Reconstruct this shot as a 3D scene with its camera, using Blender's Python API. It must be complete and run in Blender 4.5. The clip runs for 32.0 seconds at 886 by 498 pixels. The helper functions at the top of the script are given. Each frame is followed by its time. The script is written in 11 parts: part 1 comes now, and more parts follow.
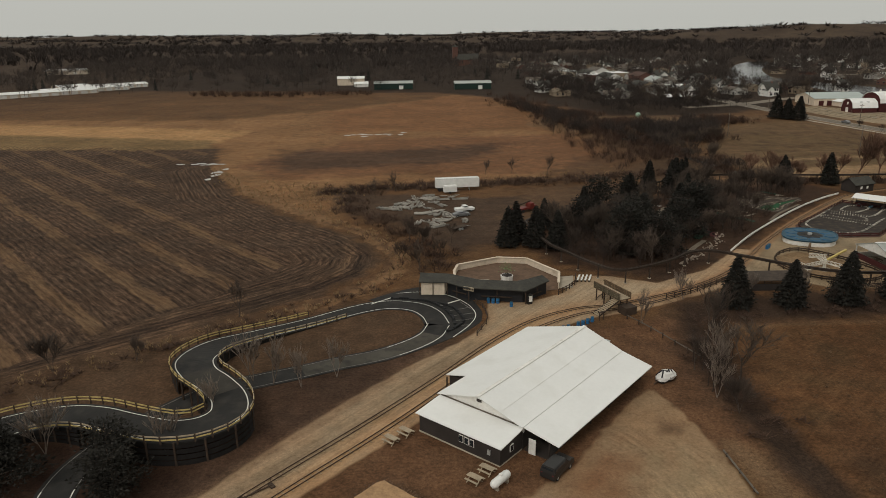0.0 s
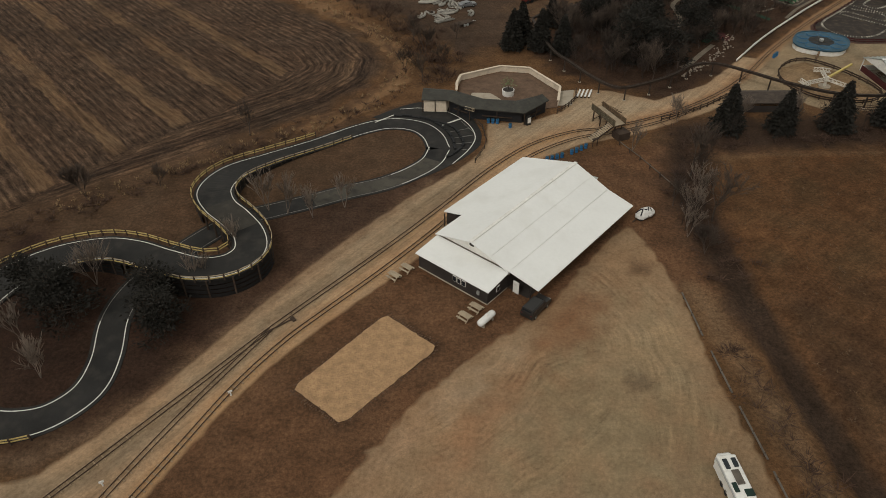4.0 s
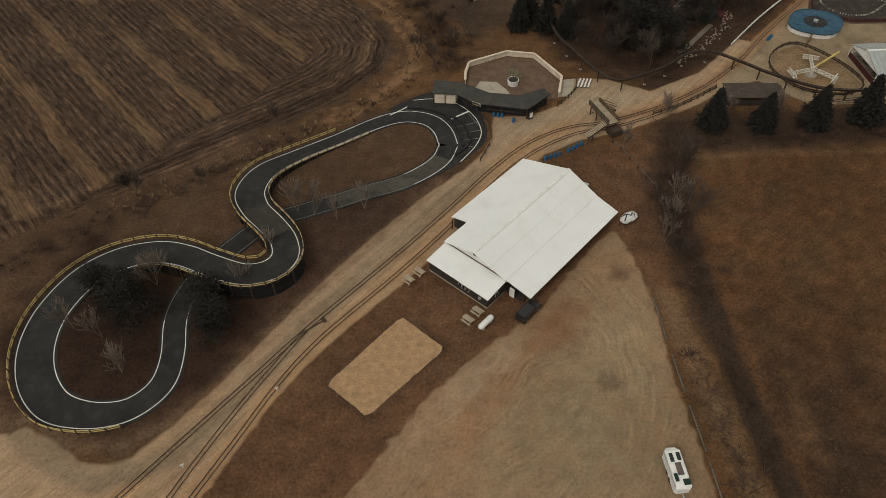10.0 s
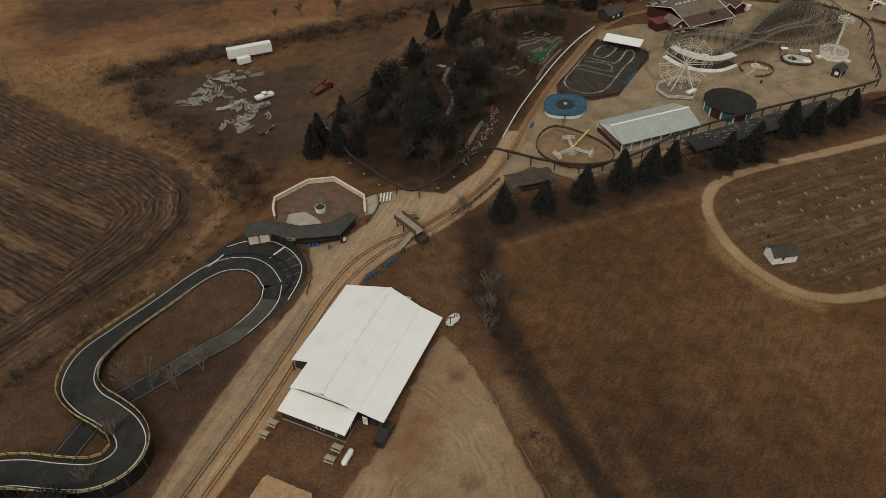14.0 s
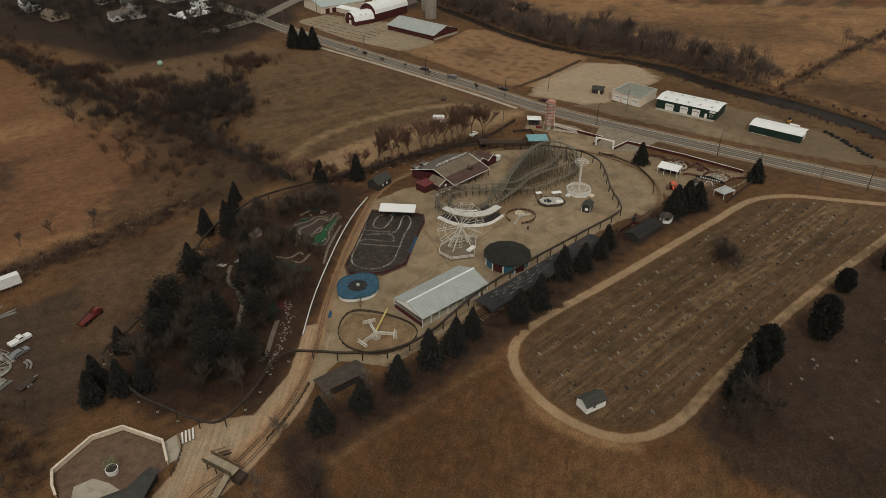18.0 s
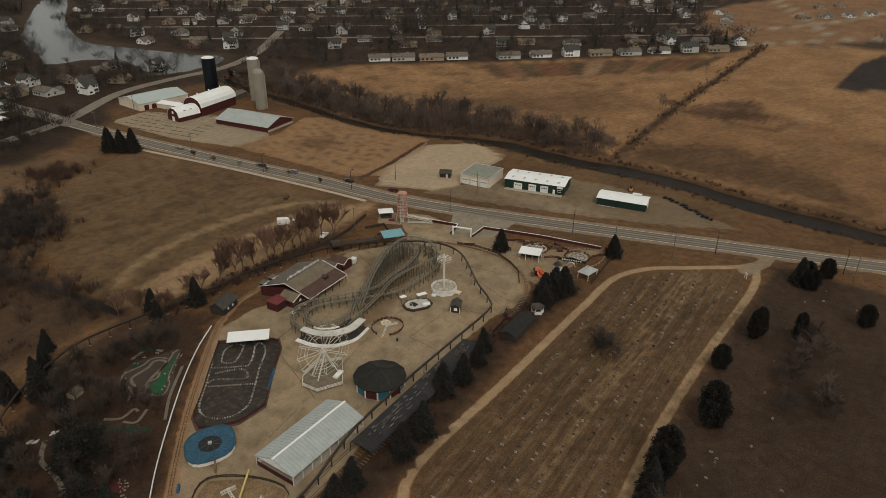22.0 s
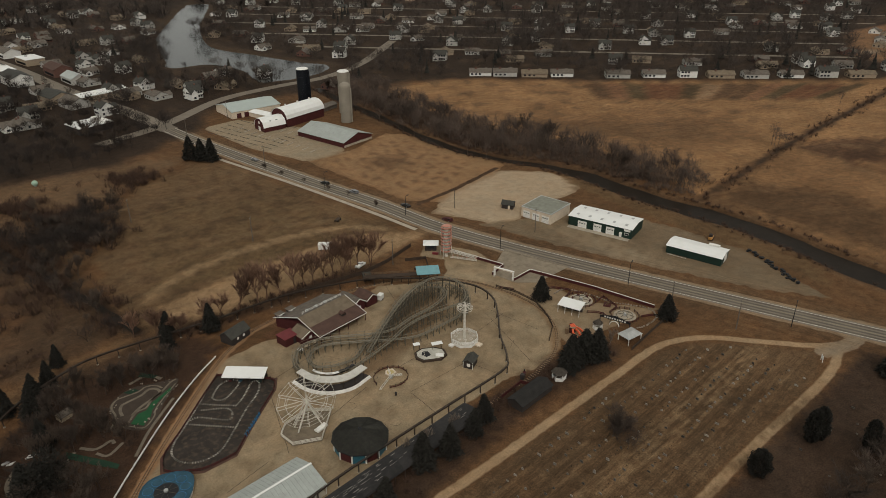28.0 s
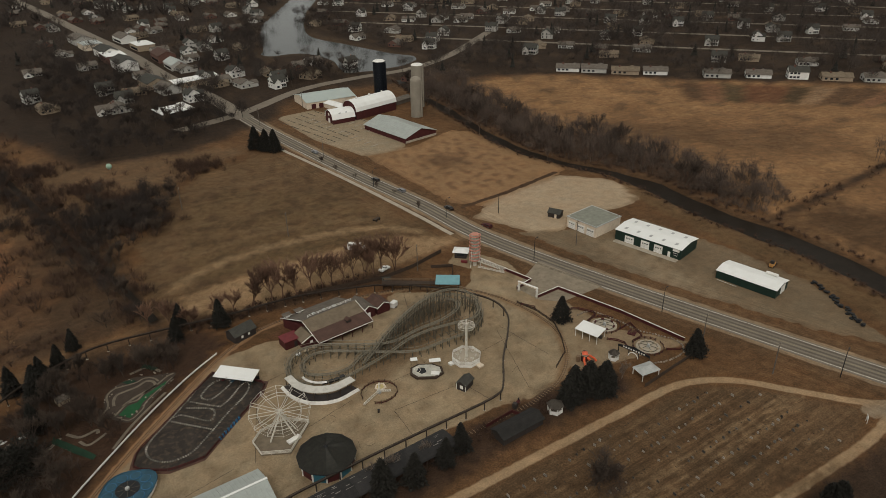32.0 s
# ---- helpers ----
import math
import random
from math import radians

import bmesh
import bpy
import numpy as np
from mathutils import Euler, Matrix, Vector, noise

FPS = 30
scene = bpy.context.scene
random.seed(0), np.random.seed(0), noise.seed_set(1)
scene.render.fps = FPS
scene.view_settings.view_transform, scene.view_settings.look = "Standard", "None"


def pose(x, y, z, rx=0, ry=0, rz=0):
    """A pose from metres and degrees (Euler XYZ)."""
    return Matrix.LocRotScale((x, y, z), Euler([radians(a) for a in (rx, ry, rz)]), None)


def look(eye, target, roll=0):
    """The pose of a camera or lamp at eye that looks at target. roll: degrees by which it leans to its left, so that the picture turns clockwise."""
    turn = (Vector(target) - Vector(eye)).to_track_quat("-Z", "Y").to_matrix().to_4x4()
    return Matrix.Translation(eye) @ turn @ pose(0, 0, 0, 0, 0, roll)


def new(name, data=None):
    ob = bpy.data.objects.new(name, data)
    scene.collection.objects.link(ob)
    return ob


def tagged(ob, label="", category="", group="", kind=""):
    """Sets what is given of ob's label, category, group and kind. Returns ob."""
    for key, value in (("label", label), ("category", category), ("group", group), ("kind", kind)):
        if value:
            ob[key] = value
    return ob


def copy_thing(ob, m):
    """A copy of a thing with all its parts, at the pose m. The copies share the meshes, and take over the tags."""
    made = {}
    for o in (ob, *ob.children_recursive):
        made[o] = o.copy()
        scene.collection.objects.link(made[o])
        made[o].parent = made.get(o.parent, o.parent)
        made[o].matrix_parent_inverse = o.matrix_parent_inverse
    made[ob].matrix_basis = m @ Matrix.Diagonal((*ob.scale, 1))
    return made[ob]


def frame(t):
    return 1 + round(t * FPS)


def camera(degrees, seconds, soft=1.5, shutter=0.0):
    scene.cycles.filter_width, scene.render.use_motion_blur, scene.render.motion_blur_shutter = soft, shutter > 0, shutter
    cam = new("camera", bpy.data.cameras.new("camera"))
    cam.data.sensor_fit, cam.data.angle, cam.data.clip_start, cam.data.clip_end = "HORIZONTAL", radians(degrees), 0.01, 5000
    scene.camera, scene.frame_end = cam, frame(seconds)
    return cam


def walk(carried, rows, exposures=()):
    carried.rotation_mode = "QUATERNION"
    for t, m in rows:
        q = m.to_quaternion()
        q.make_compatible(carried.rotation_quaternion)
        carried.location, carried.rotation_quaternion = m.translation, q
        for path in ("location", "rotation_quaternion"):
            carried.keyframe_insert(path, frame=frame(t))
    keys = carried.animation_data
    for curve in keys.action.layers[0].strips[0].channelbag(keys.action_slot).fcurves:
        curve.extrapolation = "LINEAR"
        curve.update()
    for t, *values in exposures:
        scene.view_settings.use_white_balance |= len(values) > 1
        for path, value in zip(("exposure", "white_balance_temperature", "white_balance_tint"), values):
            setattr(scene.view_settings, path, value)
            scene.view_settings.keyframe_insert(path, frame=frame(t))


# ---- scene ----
cam = camera(64.7, 32.0, soft=0.8)
PATH = [
    (0, (-0.00, -0.00, 48.00), (-0.00, 95.38, 17.94), -0.69),
    (0.5, (0.68, -0.05, 49.78), (0.52, 93.89, 15.50), -0.71),
    (1, (1.20, 0.18, 51.62), (0.73, 92.43, 13.02), -0.59),
    (1.5, (1.50, 0.34, 53.64), (0.92, 90.66, 10.72), -0.53),
    (2, (1.75, 0.42, 55.73), (0.94, 88.61, 8.61), -0.49),
    (2.5, (1.90, 0.40, 57.78), (0.85, 86.27, 6.55), -0.48),
    (3, (1.84, 0.45, 59.89), (0.66, 83.74, 4.56), -0.40),
    (3.5, (1.72, 0.52, 62.12), (0.47, 81.23, 3.09), -0.31),
    (4, (1.60, 0.50, 64.38), (0.20, 78.51, 1.83), -0.31),
    (4.5, (1.56, 0.48, 66.59), (-0.06, 75.67, 0.68), -0.32),
    (6.5, (1.68, 0.66, 74.28), (-0.79, 68.67, 1.01), -0.79),
    (7, (1.79, 0.61, 76.17), (-0.86, 68.59, 2.88), -0.87),
    (7.5, (1.88, 0.47, 78.09), (-0.93, 68.42, 4.78), -0.91),
    (8, (1.94, 0.49, 80.06), (-1.04, 68.38, 6.70), -0.90),
    (8.5, (2.03, 0.48, 82.07), (-1.12, 68.32, 8.67), -0.95),
    (9, (2.37, 0.46, 84.03), (-1.14, 68.28, 10.62), -1.02),
    (9.5, (2.51, 0.42, 85.92), (-1.24, 68.27, 12.56), -1.04),
    (10, (2.40, 0.35, 87.68), (-0.56, 68.25, 14.32), -0.99),
    (10.5, (2.71, 0.21, 89.08), (3.83, 68.07, 15.64), -1.02),
    (11, (2.65, 0.18, 90.32), (7.27, 67.88, 16.87), -0.91),
    (11.5, (2.42, 0.23, 91.67), (10.04, 67.79, 18.34), -0.73),
    (12, (2.38, 0.55, 93.45), (12.34, 68.95, 21.19), -0.57),
    (12.5, (2.42, 0.82, 95.64), (14.69, 70.12, 24.60), -0.41),
    (13, (2.58, 1.26, 97.72), (17.38, 71.36, 27.95), -0.35),
    (13.5, (2.88, 1.75, 99.72), (20.79, 72.44, 31.30), -0.33),
    (14, (3.02, 2.06, 101.63), (24.59, 73.12, 34.66), -0.20),
    (14.5, (2.88, 2.57, 103.44), (28.21, 73.85, 38.03), -0.01),
    (16.5, (4.20, 7.43, 109.94), (43.78, 78.20, 51.42), 0.18),
    (17, (4.93, 9.80, 111.14), (48.55, 79.64, 54.41), 0.30),
    (17.5, (5.67, 12.51, 112.15), (53.47, 81.08, 57.26), 0.42),
    (18, (6.78, 15.36, 112.95), (58.55, 82.54, 59.97), 0.55),
    (18.5, (8.18, 18.15, 113.58), (63.84, 83.77, 62.63), 0.61),
    (19, (9.70, 20.68, 114.17), (69.11, 84.59, 65.33), 0.60),
    (19.5, (11.26, 23.18, 114.71), (74.16, 85.29, 67.96), 0.61),
    (20, (12.92, 25.72, 115.14), (78.97, 85.53, 69.75), 0.64),
    (20.5, (14.73, 28.15, 115.35), (83.30, 85.20, 70.15), 0.64),
    (21, (16.65, 30.50, 115.44), (85.96, 86.80, 70.43), 0.57),
    (21.5, (18.70, 32.69, 115.59), (88.29, 88.78, 70.75), 0.52),
    (22, (20.79, 34.60, 115.81), (90.60, 90.53, 71.13), 0.48),
    (22.5, (22.81, 36.41, 116.08), (92.72, 92.32, 71.53), 0.42),
    (23, (24.99, 38.12, 116.33), (94.83, 94.19, 71.87), 0.39),
    (23.5, (27.40, 39.76, 116.58), (96.56, 96.74, 72.19), 0.27),
    (24, (30.32, 40.90, 116.87), (98.85, 98.75, 72.61), 0.16),
    (24.5, (33.39, 41.33, 117.23), (101.26, 100.03, 73.09), 0.13),
    (25, (36.69, 40.88, 117.56), (103.68, 100.65, 73.51), 0.07),
    (25.5, (39.96, 39.48, 117.84), (105.85, 100.55, 73.92), -0.02),
    (27.5, (54.68, 28.88, 119.15), (113.96, 96.29, 75.07), -0.09),
    (28, (58.68, 26.05, 119.48), (115.90, 95.16, 75.31), -0.07),
    (28.5, (62.54, 23.45, 119.84), (117.78, 94.09, 75.59), -0.17),
    (29, (66.45, 21.33, 120.20), (120.00, 93.18, 75.82), -0.26),
    (29.5, (70.38, 19.79, 120.54), (122.23, 92.75, 75.94), -0.37),
    (30, (74.47, 18.61, 120.83), (124.53, 92.65, 75.98), -0.42),
    (30.5, (78.46, 17.91, 121.11), (126.94, 92.86, 76.03), -0.53),
    (31, (82.52, 17.49, 121.28), (129.53, 93.26, 76.00), -0.66),
    (31.5, (86.90, 17.47, 121.24), (132.19, 94.21, 75.86), -0.86),
    (32, (91.56, 17.89, 121.14), (134.97, 95.63, 75.63), -1.04),
]
walk(cam, [(t, look(eye, target, roll)) for t, eye, target, roll in PATH], [(0, 0.0), (32, 0.0)])

# ---- sky and sun: an even, high overcast ----
SUN_ELEV, SUN_TURN = radians(48), radians(215)
world = bpy.data.worlds.new("overcast_sky")
scene.world = world
world.use_nodes = True
wn = world.node_tree
wn.nodes.clear()
w_out = wn.nodes.new("ShaderNodeOutputWorld")
w_bg = wn.nodes.new("ShaderNodeBackground")
w_sky = wn.nodes.new("ShaderNodeTexSky")
w_sky.sky_type = "NISHITA"
w_sky.sun_disc = False
w_sky.sun_elevation, w_sky.sun_rotation = SUN_ELEV, SUN_TURN
w_sky.air_density, w_sky.dust_density, w_sky.ozone_density = 1.0, 6.0, 1.0
w_hsv = wn.nodes.new("ShaderNodeHueSaturation")
w_hsv.inputs["Saturation"].default_value = 0.22
w_bg.inputs["Strength"].default_value = 0.105
w_veil = wn.nodes.new("ShaderNodeMix")
w_veil.data_type = "RGBA"
w_veil.inputs["Factor"].default_value = 0.8
w_veil.inputs["B"].default_value = (5.7, 5.7, 5.25, 1)  # the cloud layer over the clear sky
wn.links.new(w_sky.outputs[0], w_hsv.inputs["Color"])
wn.links.new(w_hsv.outputs[0], w_veil.inputs["A"])
wn.links.new(w_veil.outputs["Result"], w_bg.inputs["Color"])
wn.links.new(w_bg.outputs[0], w_out.inputs[0])
sun = new("sun", bpy.data.lights.new("sun", "SUN"))
sun.data.energy, sun.data.angle, sun.data.color = 0.9, radians(14), (1.0, 0.95, 0.88)
sun.matrix_world = Matrix.Translation((0, 0, 200)) @ Euler((radians(90) - SUN_ELEV, 0, math.pi - SUN_TURN)).to_matrix().to_4x4()

# ---- materials ----
MATS = {}


def mat(name, col, rough=0.85, metal=0.0, var=0.25, scale=0.6, fine=9.0, bump=0.15, dirt=None, dirt_amt=0.35, isl=False, rnd=0.0, bump_dist=0.03):
    """Base colour with broad stains and a fine grain, both in world-size object coordinates."""
    m = bpy.data.materials.new(name)
    m.use_nodes = True
    n, k = m.node_tree.nodes, m.node_tree.links
    p = n["Principled BSDF"]
    p.inputs["Roughness"].default_value, p.inputs["Metallic"].default_value = rough, metal
    p.inputs["Specular IOR Level"].default_value = {"dark_water": 0.025, "lake_water": 0.16}.get(name, 0.3)
    geo = n.new("ShaderNodeNewGeometry")
    big, small = n.new("ShaderNodeTexNoise"), n.new("ShaderNodeTexNoise")
    for tex, s, d in ((big, scale, 4), (small, fine, 3)):
        tex.inputs["Scale"].default_value, tex.inputs["Detail"].default_value = s, d
        k.new(geo.outputs["Position"], tex.inputs["Vector"])
    add = n.new("ShaderNodeMath")
    add.operation = "MULTIPLY_ADD"
    k.new(small.outputs["Fac"], add.inputs[0])
    add.inputs[1].default_value = 0.5
    k.new(big.outputs["Fac"], add.inputs[2])
    ramp = n.new("ShaderNodeMapRange")
    ramp.inputs["From Min"].default_value, ramp.inputs["From Max"].default_value = 0.45, 1.05
    ramp.inputs["To Min"].default_value, ramp.inputs["To Max"].default_value = 1.0 - var, 1.0 + var
    k.new(add.outputs[0], ramp.inputs["Value"])
    last = ramp.outputs[0]
    if isl or rnd:
        if isl:
            src = geo.outputs["Random Per Island"]
        else:
            src = n.new("ShaderNodeObjectInfo").outputs["Random"]
        r2 = n.new("ShaderNodeMapRange")
        amt = rnd or 0.25
        r2.inputs["To Min"].default_value, r2.inputs["To Max"].default_value = 1 - amt, 1 + amt
        k.new(src, r2.inputs["Value"])
        mul = n.new("ShaderNodeMath")
        mul.operation = "MULTIPLY"
        k.new(last, mul.inputs[0])
        k.new(r2.outputs[0], mul.inputs[1])
        last = mul.outputs[0]
    vm = n.new("ShaderNodeVectorMath")
    vm.operation = "SCALE"
    vm.inputs[0].default_value = col
    k.new(last, vm.inputs["Scale"])
    out = vm.outputs[0]
    if dirt:
        st = n.new("ShaderNodeTexNoise")
        st.inputs["Scale"].default_value, st.inputs["Detail"].default_value = scale * 2.3, 6
        k.new(geo.outputs["Position"], st.inputs["Vector"])
        mr = n.new("ShaderNodeMapRange")
        mr.inputs["From Min"].default_value, mr.inputs["From Max"].default_value = 0.5, 0.72
        mr.inputs["To Max"].default_value = dirt_amt
        k.new(st.outputs["Fac"], mr.inputs["Value"])
        mx = n.new("ShaderNodeMix")
        mx.data_type = "RGBA"
        k.new(mr.outputs[0], mx.inputs["Factor"])
        k.new(out, mx.inputs["A"])
        mx.inputs["B"].default_value = (*dirt, 1)
        out = mx.outputs["Result"]
    k.new(out, p.inputs["Base Color"])
    if bump:
        b = n.new("ShaderNodeBump")
        b.inputs["Strength"].default_value, b.inputs["Distance"].default_value = bump, bump_dist
        k.new(small.outputs["Fac"], b.inputs["Height"])
        k.new(b.outputs[0], p.inputs["Normal"])
    MATS[name] = m
    return m


WHITE_METAL = mat("white_painted_metal", (0.74, 0.735, 0.70), 0.45, 0.0, 0.05, 0.12, 2.0, 0.03, (0.55, 0.53, 0.47), 0.25)
GREY_METAL = mat("grey_ribbed_metal", (0.38, 0.40, 0.37), 0.4, 0.2, 0.12, 0.3, 3.0, 0.05, (0.25, 0.24, 0.22), 0.3)
GALV = mat("galvanised_steel", (0.42, 0.42, 0.40), 0.45, 0.4, 0.2, 0.8, 6.0)
WHITE = mat("white_paint", (0.72, 0.70, 0.65), 0.6, 0.0, 0.12, 0.5, 4.0, 0.05, (0.4, 0.35, 0.28), 0.3)
CREAM = mat("cream_painted_board", (0.62, 0.52, 0.40), 0.7, 0.0, 0.15, 0.5, 4.0, 0.05, (0.35, 0.26, 0.18), 0.4)
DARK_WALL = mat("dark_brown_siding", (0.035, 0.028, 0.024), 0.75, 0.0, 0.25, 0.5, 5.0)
BLACK = mat("black_paint", (0.012, 0.012, 0.013), 0.6, 0.0, 0.2)
SHINGLE = mat("dark_shingle", (0.045, 0.043, 0.036), 0.9, 0.0, 0.3, 0.7, 6.0, 0.4, (0.08, 0.07, 0.05), 0.4)
GREY_SHINGLE = mat("weathered_shingle", (0.12, 0.10, 0.08), 0.9, 0.0, 0.3, 0.6, 6.0, 0.4, (0.06, 0.05, 0.04), 0.5)
TAN_SHINGLE = mat("brown_shingle", (0.15, 0.115, 0.077), 0.9, 0.0, 0.22, 0.4, 6.0, 0.4, (0.09, 0.06, 0.04), 0.4)
RUST_SHINGLE = mat("rust_red_shingle", (0.078, 0.043, 0.032), 0.9, 0.0, 0.25, 0.5, 6.0, 0.4)
BARN_RED = mat("barn_red_board", (0.06, 0.013, 0.012), 0.75, 0.0, 0.25, 0.5, 5.0)
BRIGHT_RED = mat("bright_red_paint", (0.13, 0.02, 0.022), 0.5, 0.0, 0.2)
ORANGE = mat("orange_red_plastic", (0.65, 0.11, 0.04), 0.4, 0.0, 0.12)
GREEN_WALL = mat("dark_green_siding", (0.01, 0.026, 0.019), 0.6, 0.0, 0.2)
ASPHALT = mat("asphalt", (0.021, 0.0195, 0.0175), 0.9, 0.0, 0.45, 0.22, 14.0, 0.3, (0.055, 0.048, 0.039), 0.45)
ROAD_ASPHALT = mat("worn_road_asphalt", (0.17, 0.14, 0.106), 0.9, 0.0, 0.18, 0.15, 12.0, 0.3, (0.17, 0.15, 0.125), 0.5)
PAINT_LINE = mat("road_paint", (0.62, 0.6, 0.54), 0.7, 0.0, 0.2, 1.5, 10.0)
PALE_CONC = mat("pale_concrete", (0.36, 0.31, 0.24), 0.9, 0.0, 0.15, 0.3, 6.0, 0.2, (0.2, 0.16, 0.11), 0.5)
YELLOW = mat("yellow_rail_paint", (0.46, 0.345, 0.13), 0.7, 0.0, 0.25, 1.0, 6.0, 0.1, (0.2, 0.14, 0.05), 0.6)
PALE_WOOD = mat("weathered_pale_wood", (0.36, 0.29, 0.2), 0.85, 0.0, 0.25, 1.0, 8.0)
WOOD = mat("brown_timber", (0.14, 0.09, 0.052), 0.85, 0.0, 0.3, 1.0, 9.0, rnd=0.25)
DARK_WOOD = mat("dark_timber", (0.05, 0.033, 0.022), 0.85, 0.0, 0.3, 1.0, 9.0)
RUST = mat("rusty_rail_steel", (0.07, 0.045, 0.03), 0.8, 0.2, 0.3, 2.0, 12.0)
RUST_TRACK = mat("brown_steel_track", (0.06, 0.045, 0.035), 0.6, 0.5, 0.3, 1.0, 9.0)
GREY_STEEL = mat("weathered_grey_timber", (0.1, 0.088, 0.064), 0.7, 0.1, 0.3, 0.8, 8.0)
WHITE_STEEL = mat("white_ride_steel", (0.62, 0.58, 0.5), 0.5, 0.1, 0.2, 0.9, 8.0, 0.05, (0.25, 0.2, 0.15), 0.4)
BLUE = mat("blue_ride_paint", (0.02, 0.066, 0.098), 0.5, 0.0, 0.3, 0.6, 5.0, 0.05, (0.012, 0.04, 0.06), 0.6)
BLUE_PLASTIC = mat("blue_plastic", (0.03, 0.13, 0.27), 0.45, 0.0, 0.2)
TEAL = mat("teal_metal_roof", (0.16, 0.33, 0.36), 0.5, 0.1, 0.15)
PINK = mat("salmon_slide_paint", (0.45, 0.2, 0.14), 0.5, 0.0, 0.2)
GLASS_DARK = mat("dark_window_glass", (0.02, 0.024, 0.028), 0.12, 0.0, 0.2, 0.5, 2.0, 0.0)
CAR_DARK = mat("dark_car_paint", (0.03, 0.028, 0.026), 0.3, 0.2, 0.1, 1, 5, 0.0)
CAR_GREY = mat("grey_car_paint", (0.2, 0.2, 0.2), 0.3, 0.3, 0.1, 1, 5, 0.0)
CAR_WHITE = mat("white_car_paint", (0.68, 0.67, 0.63), 0.35, 0.0, 0.1, 1, 5, 0.0)
CAR_RED = mat("dull_red_truck_paint", (0.13, 0.022, 0.016), 0.5, 0.0, 0.2)
TYRE = mat("black_rubber", (0.018, 0.018, 0.018), 0.85, 0.0, 0.2)
STONE = mat("grey_granite", (0.16, 0.138, 0.112), 0.7, 0.0, 0.2, 1.0, 8.0, 0.1, rnd=0.75)
ROCK = mat("field_stone", (0.22, 0.18, 0.14), 0.9, 0.0, 0.25, 1.0, 8.0, 0.3, rnd=0.3)
SILO_CONC = mat("silo_concrete", (0.24, 0.21, 0.165), 0.9, 0.0, 0.15, 0.2, 2.0, 0.15)
SILO_BLUE = mat("dark_blue_silo_enamel", (0.008, 0.01, 0.014), 0.35, 0.2, 0.15)
TURF = mat("green_carpet", (0.014, 0.07, 0.026), 0.95, 0.0, 0.2)
SAND_SOIL = mat("bare_sand", (0.3, 0.2, 0.12), 0.95, 0.0, 0.2)
WATER = mat("dark_water", (0.02, 0.015, 0.011), 0.4, 0.0, 0.2, 0.2, 0.8, 0.12, bump_dist=0.05)
LAKE = mat("lake_water", (0.02, 0.022, 0.02), 0.16, 0.0, 0.2, 0.02, 0.3, 0.15, bump_dist=0.08)
BARK = mat("grey_brown_bark", (0.066, 0.048, 0.036), 0.9, 0.0, 0.25, 0.5, 5.0, 0.0, rnd=0.35)
RED_BARK = mat("reddish_twigs", (0.15, 0.085, 0.055), 0.9, 0.0, 0.25, 0.5, 5.0, 0.0, rnd=0.25)
BIRCH = mat("pale_birch_bark", (0.18, 0.14, 0.11), 0.85, 0.0, 0.25, 1.5, 8.0, 0.0)
BRUSH = mat("brown_brush_twigs", (0.06, 0.034, 0.022), 0.95, 0.0, 0.3, 0.1, 3.0, 0.0, isl=True)
STRAW = mat("dry_straw_grass", (0.26, 0.17, 0.09), 0.95, 0.0, 0.25, 0.1, 3.0, 0.0, isl=True)
NEEDLE = mat("dark_conifer_needles", (0.0175, 0.0155, 0.0115), 0.9, 0.0, 0.3, 0.5, 6.0, 0.0, isl=True)
FAR_WOOD = mat("far_bare_woods", (0.037, 0.028, 0.023), 0.95, 0.0, 0.3, 0.02, 0.5, 0.0, isl=True)
TIE = mat("weathered_sleeper", (0.27, 0.19, 0.118), 0.9, 0, 0.3)
CO_RAIL = mat("pale_coaster_rail", (0.18, 0.157, 0.115), 0.6, 0.1, 0.25, 0.8, 8.0)
FADED = mat("faded_road_paint", (0.2, 0.19, 0.17), 0.8, 0, 0.35, 1.5, 10)
TARP = mat("white_tarpaulin", (0.62, 0.6, 0.56), 0.5, 0.0, 0.15)


